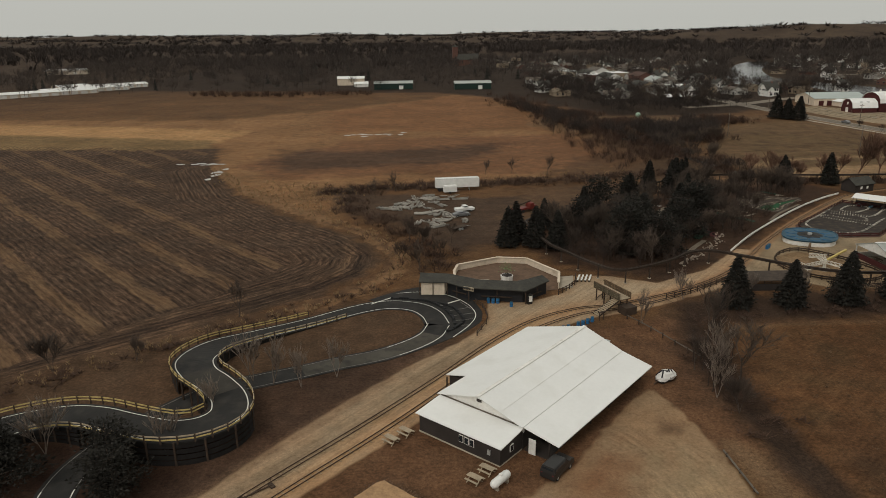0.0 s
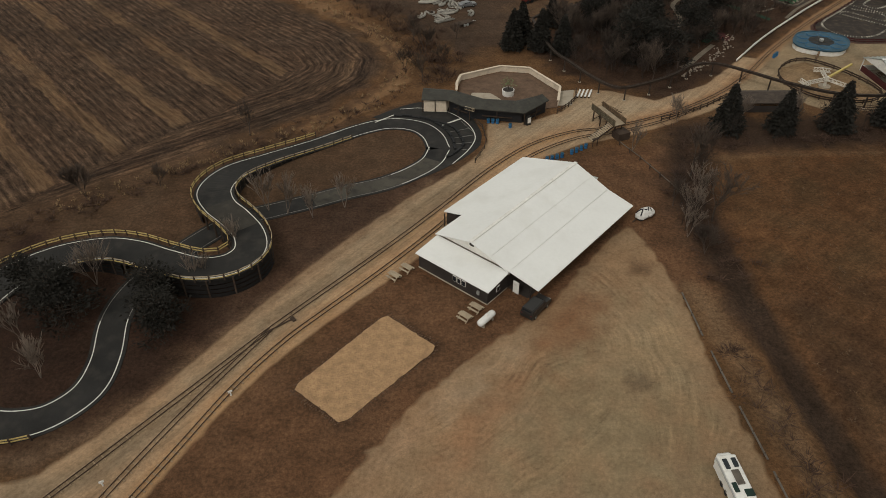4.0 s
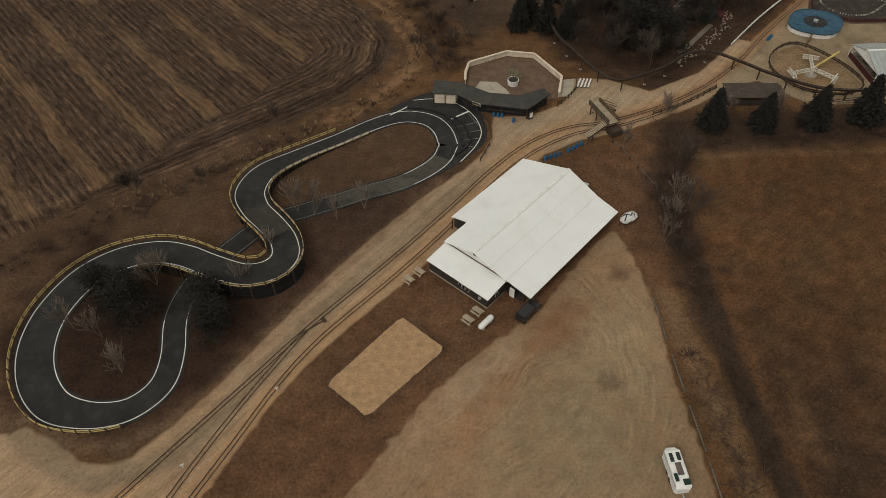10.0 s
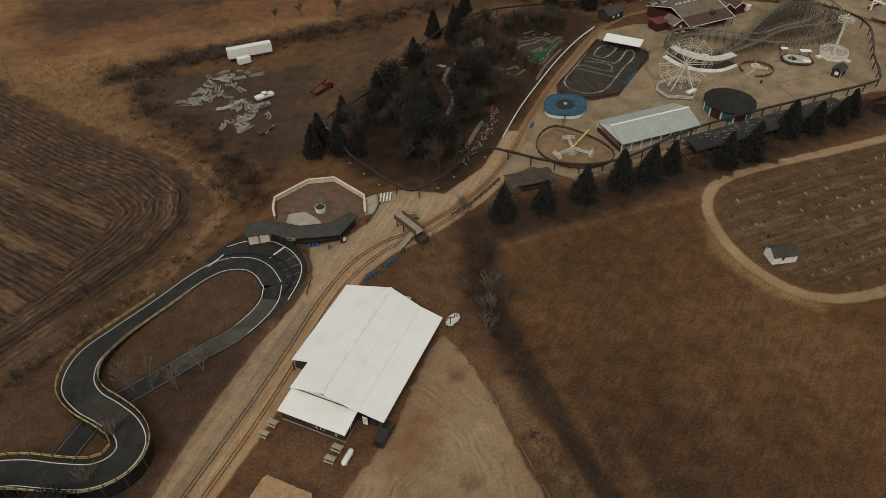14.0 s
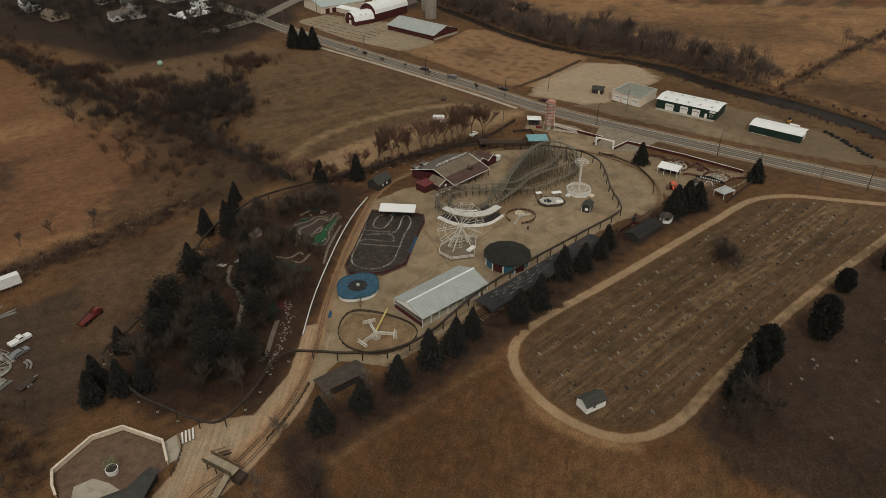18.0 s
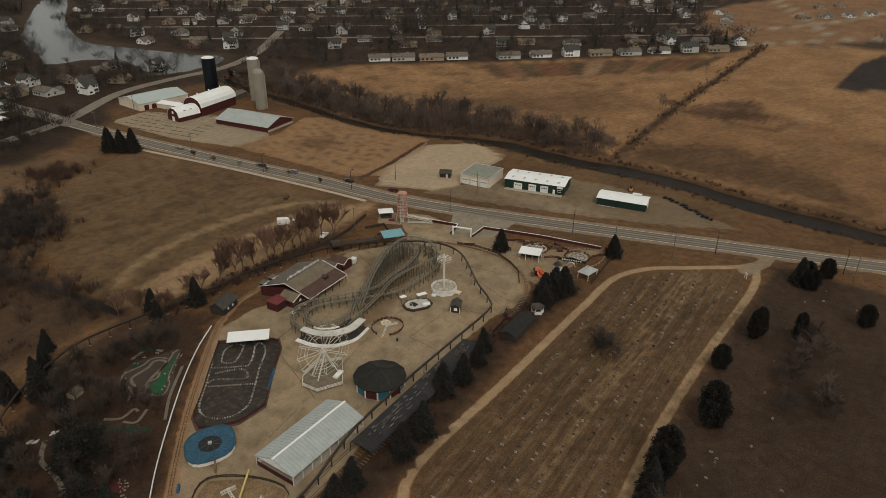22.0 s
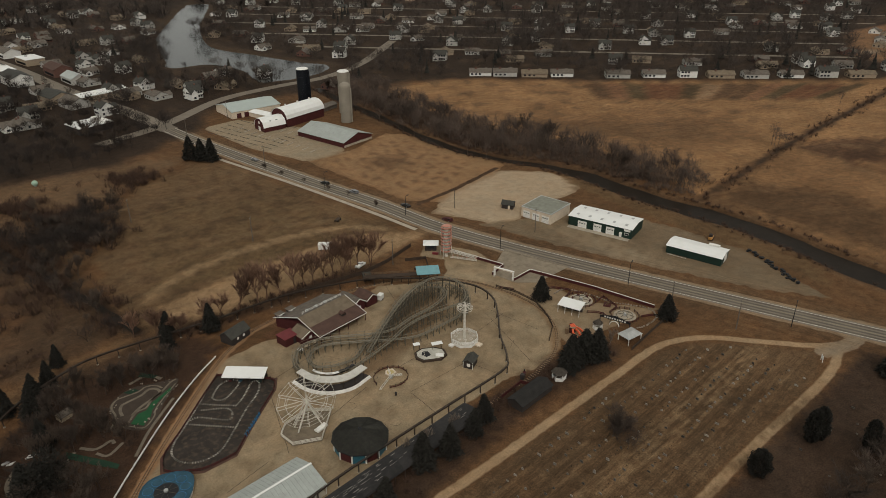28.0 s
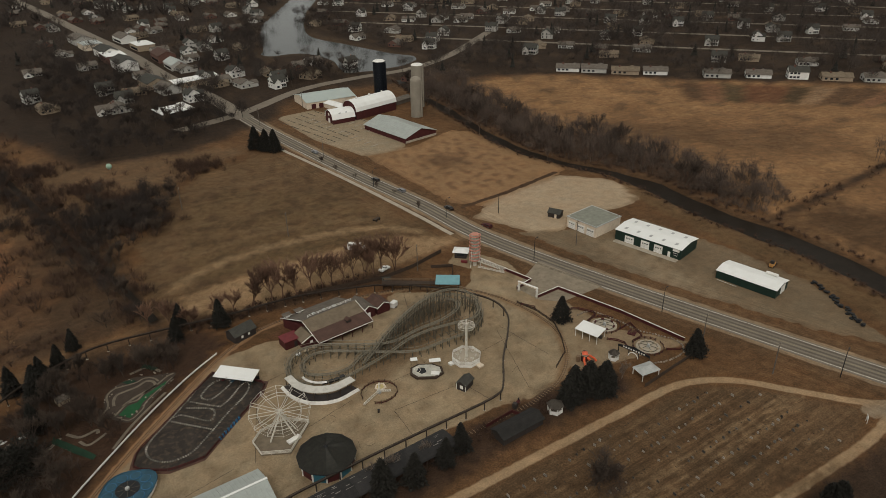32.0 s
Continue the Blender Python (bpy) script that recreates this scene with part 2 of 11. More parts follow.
# ---- mesh building ----
class Geo:
    """Collects vertices and faces of one mesh."""

    def __init__(self):
        self.v, self.f = [], []

    def add(self, verts, faces, m=None):
        o = len(self.v)
        self.v += [tuple(m @ Vector(p)) for p in verts] if m is not None else [tuple(p) for p in verts]
        self.f += [tuple(i + o for i in q) for q in faces]
        return self

    def box(self, x, y, z, sx, sy, sz, rz=0.0, bevel=0.0, m=None):
        """A box centred at x, y whose base is at z."""
        a, b = sx / 2, sy / 2
        if bevel:
            c = min(bevel, a * 0.9, b * 0.9)
            ring = [(a - c, -b), (a, -b + c), (a, b - c), (a - c, b), (-a + c, b), (-a, b - c), (-a, -b + c), (-a + c, -b)]
            top = [(p * (1 - c / a), q * (1 - c / b)) for p, q in ring]
            vs = [(p, q, 0) for p, q in ring] + [(p, q, sz - c) for p, q in ring] + [(p, q, sz) for p, q in top]
            fs = [tuple(range(7, -1, -1)), tuple(range(16, 24))]
            for r in (0, 8):
                fs += [(r + i, r + (i + 1) % 8, r + 8 + (i + 1) % 8, r + 8 + i) for i in range(8)]
        else:
            vs = [(i * a, j * b, k) for k in (0, sz) for i, j in ((-1, -1), (1, -1), (1, 1), (-1, 1))]
            fs = [(3, 2, 1, 0), (4, 5, 6, 7), (0, 1, 5, 4), (1, 2, 6, 5), (2, 3, 7, 6), (3, 0, 4, 7)]
        t = pose(x, y, z, 0, 0, rz)
        return self.add(vs, fs, (m @ t) if m is not None else t)

    def cyl(self, x, y, z, r, hgt, n=12, r2=None, m=None):
        r2 = r if r2 is None else r2
        vs = [(x + q * math.cos(2 * math.pi * i / n), y + q * math.sin(2 * math.pi * i / n), zz) for q, zz in ((r, z), (r2, z + hgt)) for i in range(n)]
        fs = [(i, (i + 1) % n, n + (i + 1) % n, n + i) for i in range(n)] + [tuple(range(n - 1, -1, -1)), tuple(range(n, 2 * n))]
        return self.add(vs, fs, m)

    def prism(self, pts, z, hgt, m=None):
        """An upright prism on a counter-clockwise outline."""
        n = len(pts)
        vs = [(p[0], p[1], z) for p in pts] + [(p[0], p[1], z + hgt) for p in pts]
        fs = [tuple(range(n - 1, -1, -1)), tuple(range(n, 2 * n))] + [(i, (i + 1) % n, n + (i + 1) % n, n + i) for i in range(n)]
        return self.add(vs, fs, m)

    def beam(self, a, b, w, hgt=None, m=None):
        """A square bar from a to b."""
        a, b, hgt = Vector(a), Vector(b), hgt or w
        d = (b - a).normalized()
        s = d.cross(Vector((0, 0, 1)))
        s = s.normalized() if s.length > 1e-3 else Vector((1, 0, 0))
        u = s.cross(d)
        vs = [e + s * (i * w / 2) + u * (j * hgt / 2) for e in (a, b) for i, j in ((-1, -1), (1, -1), (1, 1), (-1, 1))]
        return self.add(vs, [(3, 2, 1, 0), (4, 5, 6, 7), (0, 1, 5, 4), (1, 2, 6, 5), (2, 3, 7, 6), (3, 0, 4, 7)], m)

    def tube(self, pts, r, n=6, m=None):
        pts = [Vector(p) for p in pts]
        vs, fs = [], []
        for i, p in enumerate(pts):
            d = (pts[min(i + 1, len(pts) - 1)] - pts[max(i - 1, 0)]).normalized()
            s = d.cross(Vector((0, 0, 1)))
            s = s.normalized() if s.length > 1e-3 else Vector((1, 0, 0))
            u = s.cross(d)
            rr = r[i] if isinstance(r, (list, tuple)) else r
            vs += [p + (s * math.cos(2 * math.pi * j / n) + u * math.sin(2 * math.pi * j / n)) * rr for j in range(n)]
        for i in range(len(pts) - 1):
            fs += [(i * n + j, i * n + (j + 1) % n, (i + 1) * n + (j + 1) % n, (i + 1) * n + j) for j in range(n)]
        fs += [tuple(range(n - 1, -1, -1)), tuple((len(pts) - 1) * n + j for j in range(n))]
        return self.add(vs, fs, m)

    def ribbon(self, left, right, thick=0.0):
        """A strip between two lines of 3D points, with a thickness downwards."""
        n = len(left)
        vs = [p for a, b in zip(left, right) for p in (a, b)]
        fs = [(2 * i, 2 * i + 1, 2 * i + 3, 2 * i + 2) for i in range(n - 1)]
        if thick:
            vs += [(p[0], p[1], p[2] - thick) for p in vs[: 2 * n]]
            o = 2 * n
            fs += [(o + 2 * i + 2, o + 2 * i + 3, o + 2 * i + 1, o + 2 * i) for i in range(n - 1)]
            fs += [(2 * i + 2, o + 2 * i + 2, o + 2 * i, 2 * i) for i in range(n - 1)]
            fs += [(2 * i + 1, o + 2 * i + 1, o + 2 * i + 3, 2 * i + 3) for i in range(n - 1)]
            fs += [(0, o, o + 1, 1), (2 * n - 1, o + 2 * n - 1, o + 2 * n - 2, 2 * n - 2)]
        return self.add(vs, fs)

    def mesh(self, name, material=None, smooth=False):
        me = bpy.data.meshes.new(name)
        me.from_pydata(self.v, [], self.f)
        if material:
            me.materials.append(material)
        if smooth:
            me.polygons.foreach_set("use_smooth", [True] * len(me.polygons))
        return me


def part(name, geo, material, parent, label="", smooth=False):
    """Links geo as one mesh under a thing or a part."""
    ob = new(name, geo.mesh(name, material, smooth) if isinstance(geo, Geo) else geo)
    ob.parent = parent
    return tagged(ob, label)


def thing(name, x, y, z, rz, label, category, group="", kind=""):
    ob = new(name)
    ob.empty_display_size = 0.3
    ob.matrix_basis = pose(x, y, z, 0, 0, rz)
    return tagged(ob, label, category, group, kind)


def solo(name, geo, material, label, category, group="", kind="", m=None, smooth=False):
    ob = new(name, geo.mesh(name, material, smooth) if isinstance(geo, Geo) else geo)
    if m is not None:
        ob.matrix_basis = m
    return tagged(ob, label, category, group, kind)


def spline(pts, step=1.0, closed=False):
    """A Catmull-Rom line through points of any dimension, resampled at even steps."""
    p = np.array(pts, float)
    if closed:
        p = np.vstack([p[-1], p, p[0], p[1]])
    else:
        p = np.vstack([2 * p[0] - p[1], p, 2 * p[-1] - p[-2]])
    out = []
    for i in range(1, len(p) - 2):
        s = np.linspace(0, 1, 16, endpoint=False)[:, None]
        a, b, c, d = p[i - 1], p[i], p[i + 1], p[i + 2]
        out.append(0.5 * (2 * b + (c - a) * s + (2 * a - 5 * b + 4 * c - d) * s**2 + (3 * b - a - 3 * c + d) * s**3))
    out = np.vstack(out + [p[-2][None]])
    run = np.r_[0, np.cumsum(np.linalg.norm(np.diff(out[:, :2], axis=0), axis=1))]
    at = np.linspace(0, run[-1], max(2, int(run[-1] / step) + 1))
    return np.stack([np.interp(at, run, out[:, k]) for k in range(out.shape[1])], 1)


def normals(line):
    """Unit normals to the left of a line, in plan."""
    d = np.gradient(line[:, :2], axis=0)
    d /= np.linalg.norm(d, axis=1)[:, None] + 1e-9
    return np.stack([-d[:, 1], d[:, 0]], 1)


def offset(line, by, z=None):
    n = normals(line)
    zz = line[:, 2] if line.shape[1] > 2 else np.zeros(len(line))
    return [(x + by * a, y + by * b, (zz[i] if z is None else z)) for i, ((x, y), (a, b)) in enumerate(zip(line[:, :2], n))]


def lifted(line, dz):
    return [(p[0], p[1], p[2] + dz) for p in line]

# ---- lines of the plan, shared by the ground and what stands on it ----
RAIL_A = [(-46, 31), (-39.1, 40.4), (-29.1, 54.0), (-21.6, 64.3), (-9.5, 79.3), (-0.6, 91.0), (7.6, 102.4), (15.4, 110.8), (23.5, 115.6), (31.5, 117.6), (43.7, 123.3), (55.3, 131.6), (65.0, 142.0),
          (72.5, 152.0), (83.5, 164.9), (95.1, 177.3), (109.1, 191.3), (119, 200.0), (130, 206.2), (146, 209), (166, 208.5), (184, 204.5), (198, 195), (205.5, 184), (209.5, 170), (209.5, 158), (204.5, 147), (195, 138.5), (183, 134.5)]
RAIL_B = [(-36, 29), (-29.0, 43.9), (-24.3, 54.2), (-19.8, 61.7), (-15.5, 67.2), (-8.9, 75.2), (-1.9, 84.4), (4.4, 93.5), (10.6, 102.0), (17.0, 108.6), (24.8, 113.6), (33.5, 116.2), (44.5, 121.8), (56.4, 130.4)]
CEM_ROAD = [(268, 84), (258, 90), (247, 102), (236, 114), (222, 120.3), (200, 119.5), (178, 118.3), (150, 116.6), (118, 115.4), (105, 112.4), (98.5, 105.5), (96, 97), (96, 87), (99, 78.5), (105, 73), (116, 71.2), (132, 73.4), (159, 76.8), (196, 79.3), (244, 81), (262, 85)]
ROAD = [(158, 690), (170, 583), (184, 505), (191, 440), (196, 400), (209, 322), (220, 267), (225, 231), (235, 196), (249, 157), (264.5, 117), (290, 52), (330, -50), (420, -260)]
FIELD_EDGE = [(-83, 252), (-63, 210), (-39, 180), (-22, 163), (-14.2, 149), (-14.6, 138), (-22, 126), (-38, 112), (-52, 101), (-66, 89), (-82, 77), (-110, 58), (-150, 34)]


def poly_dist(px, py, poly):
    """Signed distance in plan to a closed outline, negative inside."""
    p = np.array(poly, float)
    d = np.full(px.shape, 1e18)
    inside = np.zeros(px.shape, bool)
    for a, b in zip(p, np.roll(p, -1, axis=0)):
        e = b - a
        wx, wy = px - a[0], py - a[1]
        s = np.clip((wx * e[0] + wy * e[1]) / (e @ e + 1e-12), 0, 1)
        d = np.minimum(d, (wx - e[0] * s) ** 2 + (wy - e[1] * s) ** 2)
        cond = (a[1] > py) != (b[1] > py)
        xs = a[0] + (py - a[1]) / (b[1] - a[1] + 1e-12) * e[0]
        inside ^= cond & (px < xs)
    return np.where(inside, -1, 1) * np.sqrt(d)


def line_dist(px, py, line):
    d = np.full(px.shape, 1e18)
    p = np.array(line, float)[:, :2]
    for a, b in zip(p[:-1], p[1:]):
        e = b - a
        wx, wy = px - a[0], py - a[1]
        s = np.clip((wx * e[0] + wy * e[1]) / (e @ e + 1e-12), 0, 1)
        d = np.minimum(d, (wx - e[0] * s) ** 2 + (wy - e[1] * s) ** 2)
    return np.sqrt(d)


def wobble(px, py, size, seed):
    """Cheap smooth noise in -1..1 from a few turned sine waves."""
    r = np.random.RandomState(seed)
    out = np.zeros(px.shape)
    for k in range(7):
        a, ph, s = r.uniform(0, 6.28), r.uniform(0, 6.28), r.uniform(0.5, 2.2) / size * 6.28
        out += np.sin((px * math.cos(a) + py * math.sin(a)) * s + ph + 1.5 * np.sin((py * math.cos(a) - px * math.sin(a)) * s * 0.7 + ph))
    return out / 4.0


def axis_lines(lo, hi, step, far_lo, far_hi, grow=1.13):
    mid = list(np.arange(lo, hi + 0.01, step))
    a, s = [lo], step
    while a[-1] > far_lo:
        s *= grow
        a.append(a[-1] - s)
    b, s = [hi], step
    while b[-1] < far_hi:
        s *= grow
        b.append(b[-1] + s)
    return np.array(a[:0:-1] + mid + b[1:])


gx = axis_lines(-150, 330, 0.9, -6000, 6000, 1.055)
gy = axis_lines(26, 270, 0.9, -2500, 9000, 1.04)
GX, GY = np.meshgrid(gx, gy)
COL = np.zeros(GX.shape + (3,))
COL[:] = (0.125, 0.078, 0.042)
BASE = COL.copy()
EDGE = np.full(GX.shape, 99.0)  # distance to the nearest crisp edge of gravel, paving or straw
FUR = np.zeros(GX.shape)
FAMT = np.zeros(GX.shape)
GZ = np.zeros(GX.shape)


def lay(mask, col, amt=1.0, top=False):
    """Blend a soil or grass colour in; the top layer alone for paving."""
    w = np.clip(mask, 0, 1)[..., None] * amt
    COL[:] = COL * (1 - w) + np.array(col) * w
    if not top:
        BASE[:] = BASE * (1 - w) + np.array(col) * w


def edge_of(d, top, amt, soft):
    if top:
        EDGE[:] = np.minimum(EDGE, d)
    elif amt > 0.8 and soft <= 4:
        EDGE[:] = np.maximum(EDGE, -d)


def zone(poly, col, soft=1.5, rag=0.0, size=9.0, seed=1, amt=1.0, top=False):
    d = poly_dist(GX, GY, poly)
    if rag:
        d = d + rag * wobble(GX, GY, size, seed)
    m = np.clip(0.5 - d / soft, 0, 1)
    lay(m, col, amt, top)
    edge_of(d, top, amt, soft)
    return d


def band(line, width, col, soft=1.0, rag=0.0, size=8.0, seed=2, amt=1.0, top=False):
    d = line_dist(GX, GY, line) - width / 2
    if rag:
        d = d + rag * wobble(GX, GY, size, seed)
    lay(np.clip(0.5 - d / soft, 0, 1), col, amt, top)
    edge_of(d, top, amt, soft)
    return d


# broad patches of grass, far plain
lay(0.5 + 0.5 * wobble(GX, GY, 60, 3), (0.10, 0.066, 0.038), 0.7)
lay(wobble(GX, GY, 25, 4), (0.15, 0.088, 0.045), 0.5)
far = np.hypot(GX - 60, GY - 150)
lay((far - 420) / 250, (0.05, 0.041, 0.033), 0.9)
lay(((far - 1200) / 800) * np.clip(wobble(GX, GY, 700, 5) * 1.6, 0, 1), (0.085, 0.068, 0.05), 0.6)
# straw field and orange field north of the tilled land
zone([(-420, 300), (-300, 300), (-96, 306), (-88, 255), (-62, 212), (-28, 180), (-24, 222), (40, 226), (84, 252), (78, 310), (44, 470), (30, 555), (-76, 435), (-130, 400), (-420, 420)], (0.205, 0.127, 0.068), 8, 5, 30, 6)
zone([(-75, 258), (-58, 232), (-20, 238), (30, 236), (74, 262), (60, 330), (-40, 320)], (0.158, 0.09, 0.052), 8, 4, 26, 7, 0.85)
zone([(-260, 335), (-100, 318), (-96, 352), (-125, 362), (-260, 396)], (0.30, 0.19, 0.095), 5, 3, 20, 8)
zone([(-60, 345), (60, 345), (40, 470), (20, 545), (-70, 430)], (0.17, 0.095, 0.05), 12, 8, 40, 9, 0.8)
# tilled field with curved headland
TILLED = [(-420, 345), (-96, 300), *FIELD_EDGE, (-420, -60)]
d_tilled = zone(TILLED, (0.072, 0.052, 0.038), 3, 1.5, 12, 10)
in_t = np.clip(-d_tilled / 3, 0, 1)
lines_t = ((GX + 60) * math.sin(radians(47)) + (GY - 120) * math.cos(radians(47)))
head = line_dist(GX, GY, FIELD_EDGE)
head_w = np.clip((np.clip(1.5 + (GY - 82) * 0.3, 1.5, 19) - head) / 2.5, 0, 1)  # the headland narrows to the south-west
FUR[:] = np.where(head_w > 0.5, head, lines_t)
FAMT[:] = in_t
d_straw = (0.7 - np.cos((lines_t - 6.0) / 13.2 * 6.283 + 0.3 * wobble(GX, GY, 40, 111))) * 4.5 + 0.9 * wobble(GX, GY, 9, 11)
d_straw = np.maximum(np.maximum(d_straw, d_tilled + 4), 14 * head_w - 3 + 1.2 * wobble(GX, GY, 10, 112))
d_straw = np.where(far < 420, d_straw, 99)
lay(np.clip(0.5 - d_straw, 0, 1), (0.125, 0.088, 0.056), 1.0, True)
edge_of(d_straw, True, 1, 1)
zone([(-700, 330), (-260, 360), (-105, 322), (-99, 300), (-112, 296), (-420, 318), (-700, 300)], (0.17, 0.125, 0.066), 4, 1.5, 16, 113)
zone([(-64, 292), (-25, 288), (30, 305), (10, 262), (-25, 253), (-58, 246), (-66, 262)], (0.06, 0.045, 0.035), 10, 4, 14, 114, 0.8)
RUT = [(-47, 214), (-29, 186), (-21, 167), (-17.2, 150), (-18.8, 135.4), (-25.8, 127.7), (-36.5, 119.4), (-47.2, 111.9), (-57, 102.2), (-70, 89.6), (-86, 79)]
d_rut = line_dist(GX, GY, RUT)
lay(in_t * np.clip(1.6 - d_rut / 1.2, 0, 1) * (0.8 + 0.3 * wobble(GX, GY, 9, 115)), (0.03, 0.022, 0.017), 0.9)
lay(in_t * np.clip(1.5 - np.abs(d_rut - 3.2) / 0.9, 0, 1) * (0.6 + 0.5 * wobble(GX, GY, 7, 116)), (0.14, 0.1, 0.066), 0.7)
lay(in_t * np.clip(1.5 - np.abs(d_rut - 6.0) / 0.7, 0, 1) * (GY > 112), (0.04, 0.03, 0.022), 0.6)
lay(in_t * np.clip(wobble(GX, GY, 50, 12) * 1.5, 0, 1), (0.05, 0.037, 0.028), 0.6)
band([(-83, 255), (-61, 214), (-36, 184), (-19, 166), (-9.5, 149), (-10.5, 136), (-19, 123), (-36, 109), (-60, 91), (-80, 76)], 4.5, (0.2, 0.13, 0.075), 3, 1.2, 8, 13, top=True)
band([(-30, 176), (-17, 164), (-11, 150), (-12, 137), (-20, 124), (-37, 110.5), (-55, 97)], 1.4, (0.06, 0.042, 0.03), 1.6, 0.6, 8, 14, 0.8)
# storage yard
zone([(-36, 214), (8, 203), (48, 206), (34, 180), (18, 158), (4, 150), (-8, 168), (-27, 187)], (0.07, 0.052, 0.039), 5, 2.5, 12, 15)
zone([(70, 218), (56, 203), (39.5, 189), (24, 173), (14, 178), (20.7, 191), (26.7, 214), (45, 220)], (0.108, 0.074, 0.048), 5, 2, 10, 16, 0.9)
band([(-36, 214), (0, 221), (40, 228), (84, 240)], 9, (0.052, 0.039, 0.03), 5, 2, 12, 181, 0.9)
# track infield and woodland floor
zone([(-80, 84), (-62, 44), (-42, 42), (-10, 84), (6, 104), (4, 124), (-6, 126), (-40, 110)], (0.082, 0.057, 0.038), 4, 1.5, 9, 17)
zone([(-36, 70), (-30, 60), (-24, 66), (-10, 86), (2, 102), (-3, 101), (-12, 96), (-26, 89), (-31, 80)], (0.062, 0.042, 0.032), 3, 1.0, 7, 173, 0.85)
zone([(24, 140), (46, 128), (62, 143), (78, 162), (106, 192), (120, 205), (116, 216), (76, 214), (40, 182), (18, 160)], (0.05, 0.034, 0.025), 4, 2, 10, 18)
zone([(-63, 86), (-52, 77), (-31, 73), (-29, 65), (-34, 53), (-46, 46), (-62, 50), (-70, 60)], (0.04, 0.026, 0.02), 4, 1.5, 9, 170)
# ground round the hall, lot and drive
zone([(-34, 38), (-20, 58), (2, 88), (14, 105), (30, 110), (46, 112), (44, 90), (36, 70), (10, 60), (-8, 40), (-18, 26)], (0.125, 0.077, 0.047), 3, 1.2, 8, 19)
LOT = [(-26, 22), (-13.5, 35.9), (-2.5, 52.5), (6.1, 61.4), (14, 68), (24, 82), (28.5, 87), (31, 80), (32.6, 70.8), (33.2, 56.4), (34.6, 46), (36, 30), (36, 10), (-20, -20)]
zone(LOT, (0.248, 0.18, 0.117), 2.0, 0.4, 6, 20, top=True)
in_lot = np.clip(-poly_dist(GX, GY, LOT) / 3, 0, 1)
for cx, cy, ra, rb, col_, am_, sd_ in ((20, 50, 14, 20, (0.232, 0.19, 0.124), 0.9, 21), (27, 62, 7, 12, (0.27, 0.212, 0.138), 0.8, 221), (17, 66, 5, 8, (0.2, 0.118, 0.07), 0.85, 22), (24, 80, 4, 7, (0.27, 0.19, 0.12), 0.7, 222),
                                       (5, 50, 3, 13, (0.27, 0.165, 0.1), 0.75, 223), (-6, 46, 2.6, 9, (0.3, 0.215, 0.15), 0.8, 225), (2.5, 56, 3.4, 6, (0.33, 0.26, 0.19), 0.85, 23), (8, 61, 3, 4, (0.31, 0.245, 0.175), 0.8, 224)):
    ca_, sa_ = (GX - cx) * 0.83 - (GY - cy) * 0.55, (GX - cx) * 0.55 + (GY - cy) * 0.83
    lay(in_lot * np.clip(1.15 - np.hypot(ca_ / ra, sa_ / rb) + 0.45 * wobble(GX, GY, 7, sd_), 0, 1), col_, am_)
lay(np.clip(1.0 - np.hypot((GX - 24) / 2.6, (GY - 55.5) / 2.6) + 0.4 * wobble(GX, GY, 4, 24), 0, 1), (0.10, 0.078, 0.058), 0.7)
lay(np.clip(1.0 - np.hypot((GX - 28) / 2.2, (GY - 76.8) / 2.4) + 0.4 * wobble(GX, GY, 4, 25), 0, 1), (0.075, 0.052, 0.036), 0.8)
DRIVE = [(-90, 34), (-70, 44), (-60.6, 45.4), (-53.6, 41.4), (-43, 41.4), (-37.8, 47), (-32.4, 54.6), (-27.2, 63.4), (-21.2, 73), (-13.8, 83.6), (-5.2, 94.4), (2.6, 102.6), (6.2, 107.6), (7.7, 112), (8, 119), (16, 119.5), (23, 124), (26, 133), (33, 133), (42, 128.5),
         (54, 136), (66, 150), (76, 146), (64, 135), (52, 124.5), (44, 119.6), (33, 114), (25, 111.5), (18, 107), (11.5, 100), (5.5, 92), (-1, 82), (-8, 73), (-15, 65), (-20, 58.5), (-25, 50.5), (-31, 38), (-36, 24), (-60, 5)]
zone(DRIVE, (0.325, 0.238, 0.158), 1.6, 0.15, 5, 26, top=True)
lay(np.clip(-poly_dist(GX, GY, DRIVE) / 2, 0, 1) * np.clip((line_dist(GX, GY, RAIL_A) - 2.2) / 1.5, 0, 1) * np.clip(0.45 + (GY - 70) / 60 + 0.3 * wobble(GX, GY, 12, 126), 0, 1), (0.3, 0.25, 0.182), 0.85, True)
zone([(-6.8, 67.8), (0.8, 61.2), (-10.6, 48.2), (-18.2, 54.2)], (0.08, 0.053, 0.036), 1.5, 0.3, 4, 171, 0.75)
band(RAIL_A[:9], 2.2, (0.34, 0.225, 0.13), 1.5, 0.3, 4, 27, top=True)
band(RAIL_B[:10], 2.0, (0.34, 0.225, 0.13), 1.5, 0.3, 4, 28, top=True)
band([(-58, 44.5), (-46, 38.5), (-37, 42), (-29.6, 52.6), (-22.6, 63.6), (-14, 75.6), (-4, 89), (5, 101.6)], 3.6, (0.255, 0.205, 0.145), 1.6, 0.5, 7, 29, 0.9, top=True)
for s_ in (0.9, -0.9):
    band(offset(np.array([(-58, 44.5), (-46, 38.5), (-37, 42), (-29.6, 52.6), (-22.6, 63.6), (-14, 75.6), (-4, 89), (5, 101.6)], float), s_), 0.8, (0.2, 0.158, 0.112), 0.9, 0.3, 5, 129, 0.7, top=True)
